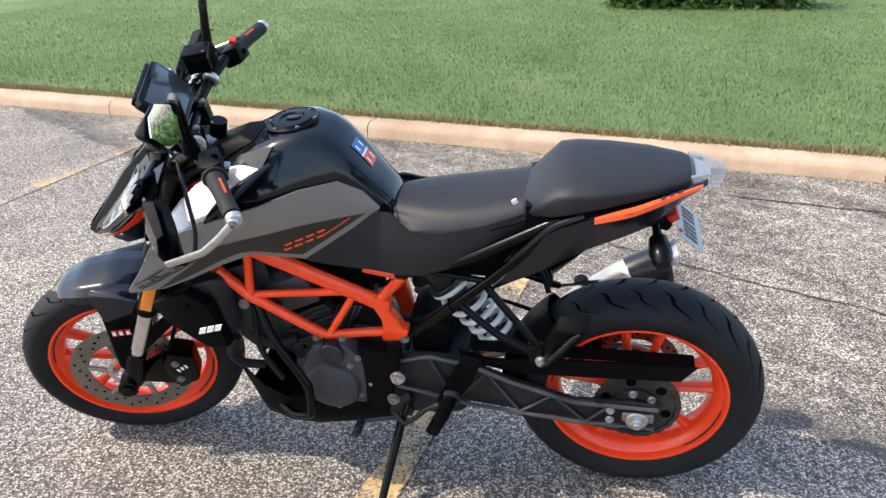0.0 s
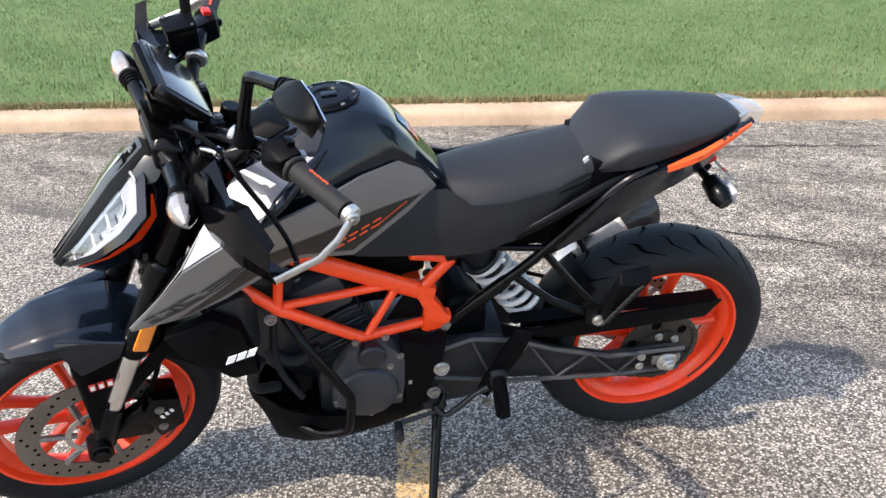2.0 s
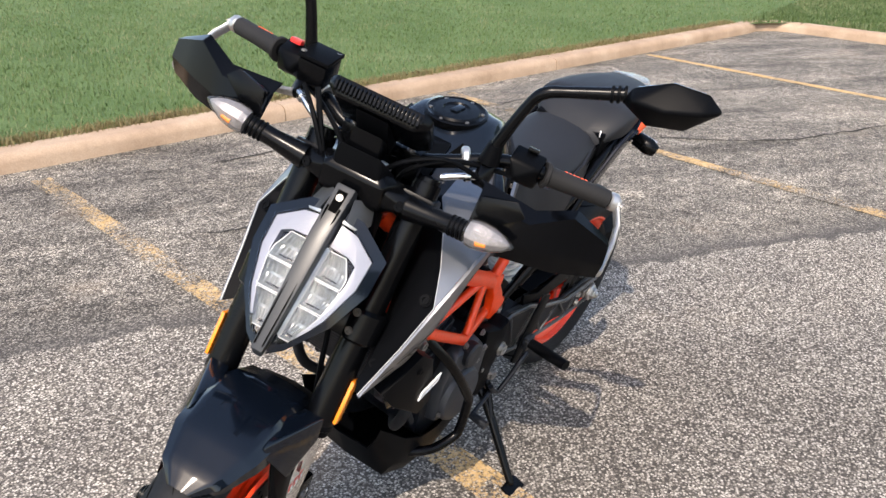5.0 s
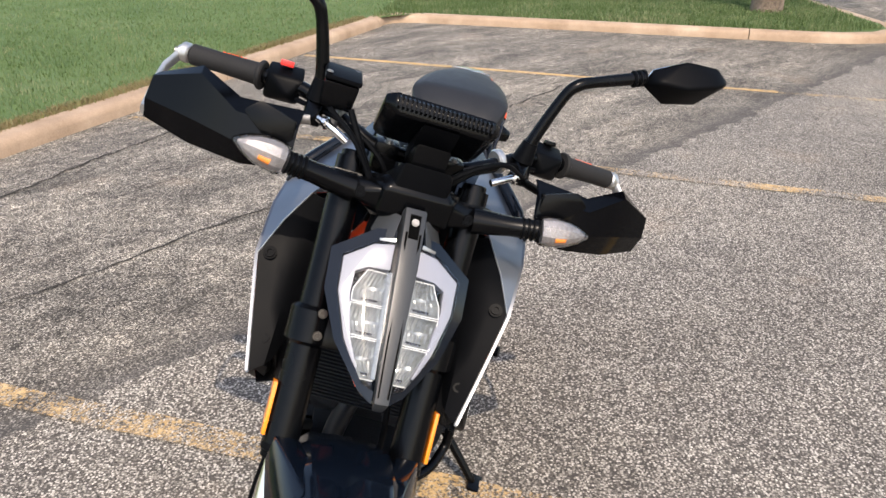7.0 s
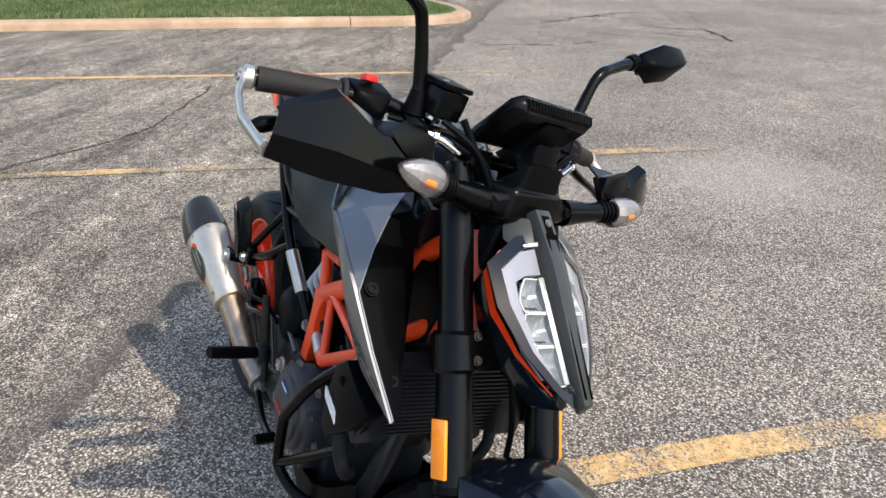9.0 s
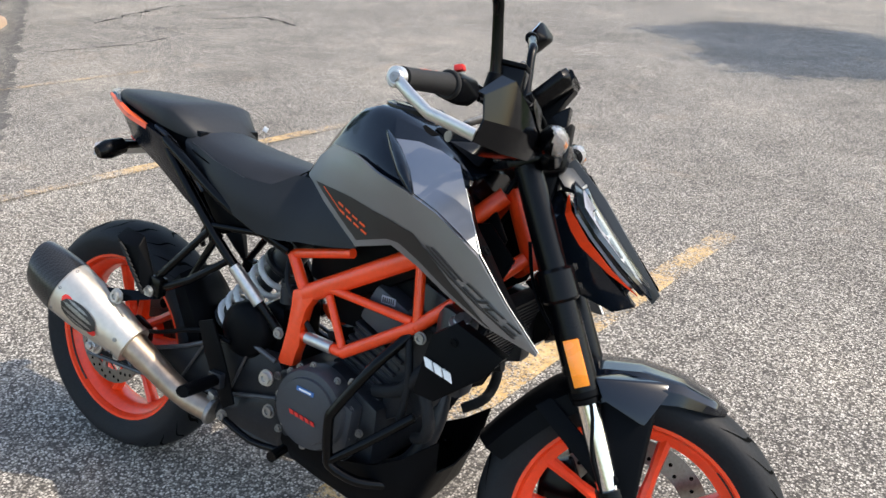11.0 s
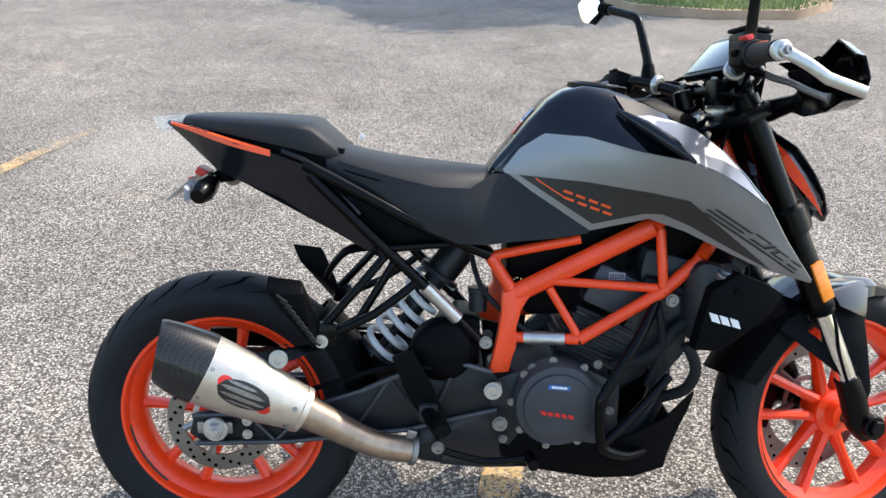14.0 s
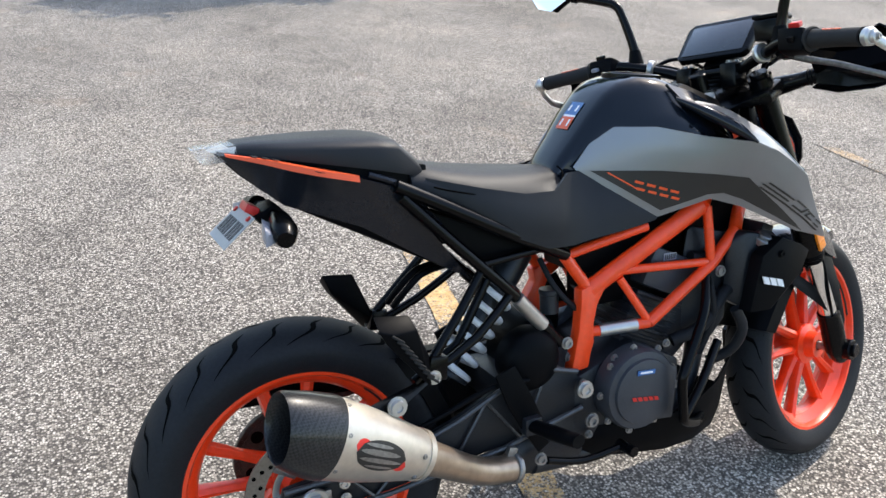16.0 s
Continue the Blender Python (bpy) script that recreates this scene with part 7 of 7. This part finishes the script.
# chain links follow the two runs and the sprockets
path = []
for k in range(25):
    a = radians(94 + 172 * k / 24)
    path.append(Vector((0.101 * math.cos(a), 0, 0.306 + 0.101 * math.sin(a))))
path = [Vector((0.60 - 0.0, 0, 0.420))] + [Vector((0.60, 0, 0.42)).lerp(path[0], k / 36) for k in range(1, 36)] + path + [path[-1].lerp(Vector((0.60, 0, 0.355)), k / 36) for k in range(1, 37)]
lens = [0.0]
for a, b in zip(path, path[1:]):
    lens.append(lens[-1] + (b - a).length)
links = []
pitch = 0.0159
for k in range(int(lens[-1] / pitch)):
    def at(q):
        i = int(np.searchsorted(lens, q)) or 1
        i = min(i, len(path) - 1)
        return path[i - 1].lerp(path[i], (q - lens[i - 1]) / (lens[i] - lens[i - 1] + 1e-9))
    a, b = at(k * pitch), at(min(lens[-1], k * pitch + pitch))
    c, dd = (a + b) / 2, b - a
    ang = math.degrees(math.atan2(-dd.z, dd.x))
    w = 0.0085 if k % 2 else 0.0062
    links.append(box((c.x, 0.0725, c.z), (pitch * 1.25, w * 2, 0.0125), (0, ang, 0), 0.0018, 1))
part("drive_chain", join(*links), CHAINM, bike, "oily dark drive chain")
part("chain_guard", join(prism([(0.430, 0.470), (0.349, 0.440), (0.225, 0.455), (0.05, 0.460), (-0.126, 0.463), (-0.092, 0.415), (0.102, 0.408), (0.270, 0.404), (0.42, 0.43)], 0.092, 0.100, 0.003), hull([(0.40, 0.06, 0.468), (0.40, 0.098, 0.466), (-0.12, 0.055, 0.463), (-0.12, 0.098, 0.462), (0.40, 0.06, 0.462), (-0.12, 0.055, 0.458), (0.15, 0.06, 0.470)], 0.002)), PLASTIC, bike, "matte black chain guard")
# hugger
rows = []
for deg, r0, hw in ((47, 0.325, 0.062), (38, 0.324, 0.068), (28, 0.324, 0.072), (17, 0.326, 0.070), (5, 0.330, 0.066)):
    rows.append([arc((0, 0.306), r0 - 0.05, deg, -hw * 1.05), arc((0, 0.306), r0 - 0.015, deg, -hw), arc((0, 0.306), r0 + 0.003, deg, -hw * 0.5), arc((0, 0.306), r0 + 0.006, deg, 0), arc((0, 0.306), r0 + 0.003, deg, hw * 0.5), arc((0, 0.306), r0 - 0.015, deg, hw), arc((0, 0.306), r0 - 0.05, deg, hw * 1.05)])
part("rear_hugger", skin(rows, 0.004, 1), PLASTIC, bike, "matte black rear hugger")

# silencer
MA, MB = Vector((-0.058, -0.225, 0.507)), Vector((0.186, -0.172, 0.372))
md = (MB - MA).normalized()
mu = (Vector((0, 0, 1)) - md * md.z).normalized()
ms = md.cross(mu)
def oval(t, ry, rz, n=36, shear=0.0):
    c = MA + md * t
    return [c + ms * math.cos(a) * ry + mu * math.sin(a) * rz + md * shear * math.sin(a) for a in [2 * math.pi * k / n for k in range(n)]]
can = part("silencer", loft([oval(0.060, 0.055, 0.070), oval(0.075, 0.056, 0.071), oval(0.14, 0.055, 0.067), oval(0.21, 0.050, 0.058), oval(0.270, 0.044, 0.048), oval(0.282, 0.042, 0.045), oval(0.286, 0.036, 0.038)]), CAN, bike, "brushed metal silencer with an oval emblem", angle=45)
part("carbon_cap", loft([oval(0.076, 0.0575, 0.0725), oval(0.06, 0.0575, 0.0725, shear=-0.002), oval(0.02, 0.054, 0.068, shear=-0.007), oval(-0.012, 0.0485, 0.061, shear=-0.014), oval(-0.019, 0.045, 0.057, shear=-0.016), oval(-0.016, 0.0425, 0.054, shear=-0.016), oval(0.05, 0.041, 0.052, shear=-0.008)], cap=False), CARBON, can, "woven carbon end cap", angle=60)
part("outlet", loft([oval(0.046, 0.042, 0.053, shear=-0.008), oval(0.052, 0.02, 0.025, shear=-0.006)]), GROOVE, can, "dark silencer outlet")
part("outlet_band", loft([oval(0.278, 0.0455, 0.049), oval(0.290, 0.0445, 0.0475)]), CAN, can)
for t, a in ((0.084, 0.35), (0.084, 1.2), (0.262, 0.2), (0.084, -0.6), (0.262, -0.7)):
    c = MA + md * t
    n = (ms * math.cos(a) + mu * math.sin(a))
    bolt(can, c + ms * math.cos(a) * (0.054 if t < 0.2 else 0.0445) + mu * math.sin(a) * (0.068 if t < 0.2 else 0.0485), n, 0.004, 0.003, STEEL, name="rivet")
def can_patch(t0, t1, a0, a1, off, rows=8, cols=8, tip=0.0):
    rr = []
    for i in range(rows):
        u = i / (rows - 1)
        row = []
        for j in range(cols):
            v = 2 * j / (cols - 1) - 1
            hw = math.sqrt(max(0.0, 1 - (2 * u - 1) ** 2))
            a = (a0 + a1) / 2 + (a1 - a0) / 2 * v * hw
            t = t0 + (t1 - t0) * u
            ry, rz = np.interp(t, [0.09, 0.16, 0.23, 0.29], [0.054, 0.054, 0.050, 0.044]), np.interp(t, [0.09, 0.16, 0.23, 0.29], [0.068, 0.065, 0.058, 0.048])
            row.append(MA + md * t + ms * math.cos(a) * (ry + off) + mu * math.sin(a) * (rz + off))
        rr.append(row)
    return loft(rr, cap=False, closed=False)
SGN = 1 if ms.y < 0 else -1
base_a = 0.0 if SGN > 0 else math.pi
part("emblem", can_patch(0.104, 0.214, base_a - 0.40, base_a + 0.40, 0.0022, 12, 12), DECAL, can, "dark oval emblem with unreadable bars", keep=True)
part("emblem_rim", can_patch(0.100, 0.132, base_a - 0.02, base_a + 0.36, 0.0016), RED, can, "red end of the emblem", keep=True)
part("emblem_rim", can_patch(0.190, 0.219, base_a - 0.36, base_a - 0.02, 0.0016), RED, can, "red end of the emblem", keep=True)
for lo, hi, t0, t1 in ((-0.32, -0.25, 0.128, 0.192), (-0.18, -0.06, 0.112, 0.206), (0.0, 0.15, 0.110, 0.200), (0.20, 0.30, 0.118, 0.180)):
    part("emblem_bar", can_patch(t0, t1, base_a + lo, base_a + hi, 0.0030, 9, 5), STEEL, can, "", keep=True)
part("link_pipe", join(tube([MB - md * 0.010, (0.238, -0.161, 0.338), (0.298, -0.149, 0.299), (0.350, -0.138, 0.274), (0.412, -0.125, 0.259)], [0.036, 0.031, 0.028, 0.0275, 0.0275], 20, 5)), TITAN, bike, "heat-tinted steel link pipe")
part("pipe_clamp", join(disc((0.409, -0.1255, 0.260), 0.033, 0.012, (0.92, 0.2, -0.22), 24), box((0.407, -0.126, 0.296), (0.02, 0.012, 0.02), (0, 20, 0), 0.002)), STEEL, bike, "exhaust clamp")
br = part("silencer_bracket", hull([(0.145, -0.168, 0.490), (0.150, -0.180, 0.465), (0.235, -0.125, 0.500), (0.23, -0.135, 0.485), (0.08, -0.185, 0.492), (0.10, -0.195, 0.470)], 0.004), SATIN, bike, "black silencer bracket")
bolt(br, (0.146, -0.185, 0.482), (0, -1, 0), 0.014, 0.012, ALU)
part("bracket_arm", tube([(0.20, -0.135, 0.497), (0.30, -0.115, 0.545), (0.37, -0.112, 0.66)], 0.009, 10), SATIN, br)

# pegs, levers, stand
for s in (1, -1):
    hg = part("heel_guard", side_of(prism([(0.408, 0.488), (0.366, 0.472), (0.392, 0.402), (0.428, 0.338), (0.460, 0.288), (0.490, 0.308), (0.468, 0.366), (0.442, 0.424)], 0.138, 0.145, 0.003), s), PLASTIC, bike, "black heel guard plate")
    peg = part("foot_peg", tube([(0.440, s * 0.148, 0.356), (0.452, s * 0.210, 0.363), (0.466, s * 0.275, 0.371)], [0.012, 0.0145, 0.013], 12, 3, oval=1.25), PLASTIC, bike, "black rubber foot peg")
    part("peg_hinge", hull([(x, s * y, z) for x in (0.422, 0.460) for y in (0.13, 0.160) for z in (0.338, 0.374)], 0.004), ENGINE, peg)
    bolt(hg, (0.462, s * 0.146, 0.275), (0, s, 0), 0.010, 0.010, STEEL)
part("gear_lever", join(tube([(0.590, 0.150, 0.290), (0.560, 0.160, 0.262), (0.500, 0.168, 0.330), (0.470, 0.168, 0.345)], 0.007, 10, 2), tube([(0.585, 0.150, 0.270), (0.680, 0.160, 0.255)], 0.006, 8), tube([(0.675, 0.158, 0.255), (0.680, 0.205, 0.255)], 0.011, 12)), ENGINE, bike, "worn dark steel gear lever")
part("brake_pedal", join(tube([(0.475, -0.152, 0.270), (0.560, -0.158, 0.250), (0.650, -0.165, 0.262)], 0.008, 10, 3), tube([(0.650, -0.155, 0.262), (0.655, -0.200, 0.262)], 0.012, 12)), SATIN, bike, "black brake pedal")
for s in (1, -1):
    hs = part("pillion_peg_hanger", side_of(join(tube([(0.352, 0.118, 0.675), (0.300, 0.135, 0.615), (0.232, 0.150, 0.540)], 0.009, 10, 2), tube([(0.420, 0.115, 0.625), (0.330, 0.140, 0.560), (0.240, 0.150, 0.520)], 0.009, 10, 2), hull([(0.215, 0.14, 0.505), (0.255, 0.14, 0.50), (0.225, 0.14, 0.55), (0.26, 0.14, 0.545), (0.215, 0.165, 0.505), (0.255, 0.165, 0.50), (0.225, 0.165, 0.55), (0.26, 0.165, 0.545)], 0.005)), s), SATIN, bike, "black pillion peg hanger")
    shape = hull([(0.235, 0.150, 0.520), (0.215, 0.180, 0.500), (0.140, 0.150, 0.600), (0.152, 0.182, 0.612), (0.225, 0.155, 0.550), (0.160, 0.155, 0.635), (0.138, 0.175, 0.595), (0.124, 0.150, 0.642), (0.124, 0.178, 0.622), (0.190, 0.152, 0.634), (0.196, 0.176, 0.612)], 0.006)
    peg = part("pillion_peg", side_of(shape, s), PLASTIC, hs, "folded black rubber pillion peg")
    for k in range(9):
        q = Vector((0.218, 0.1835, 0.517)).lerp(Vector((0.156, 0.1855, 0.605)), k / 8)
        part("peg_rib", side_of(box(q, (0.026, 0.006, 0.0045), (0, 36, 0), 0.001, 1), s), GRIP, peg)
    bolt(hs, (0.228, s * 0.166, 0.512), (0, s, 0), 0.010, 0.009, ALU)
# loops of cable and the flap over the rear wheel
for k in range(2):
    part("loop_cable", tube([(0.33, 0.02 - 0.03 * k, 0.67), (0.27, 0.0 - 0.03 * k, 0.665), (0.235, 0.01 - 0.03 * k, 0.63), (0.22, 0.03 - 0.03 * k, 0.60)], 0.007, 8, 5), PLASTIC, bike, "black looped cable")
# side stand
ft = Vector((0.617, 0.292, 0.0655))
st = part("side_stand", join(tube([(0.575, 0.105, 0.262), (0.582, 0.150, 0.225), (0.600, 0.220, 0.150), (0.615, 0.280, 0.082), (0.616, 0.287, 0.074)], [0.013, 0.012, 0.011, 0.010, 0.010], 12, 3)), SATIN, bike, "black side stand, folded out")
nrm = Vector((0, math.sin(radians(PHI)), math.cos(radians(PHI))))
part("stand_foot", hull([ft + Vector((dx, 0, 0)) + Vector((0, math.cos(radians(PHI)), -math.sin(radians(PHI)))) * dy + nrm * dz for dx, dy in ((-0.03, -0.016), (0.03, -0.016), (-0.03, 0.022), (0.035, 0.022)) for dz in (-0.001, 0.008)], 0.002), SATIN, st, "flat stand foot on the asphalt")
part("stand_spring", tube([(0.560, 0.118, 0.290), (0.590, 0.175, 0.205)], 0.008, 8), SATIN, st)
part("stand_bracket", hull([(0.55, 0.09, 0.24), (0.61, 0.09, 0.24), (0.55, 0.125, 0.25), (0.61, 0.125, 0.25), (0.56, 0.10, 0.31), (0.60, 0.10, 0.31)], 0.005), ENGINE, st)
tank_copy.free()
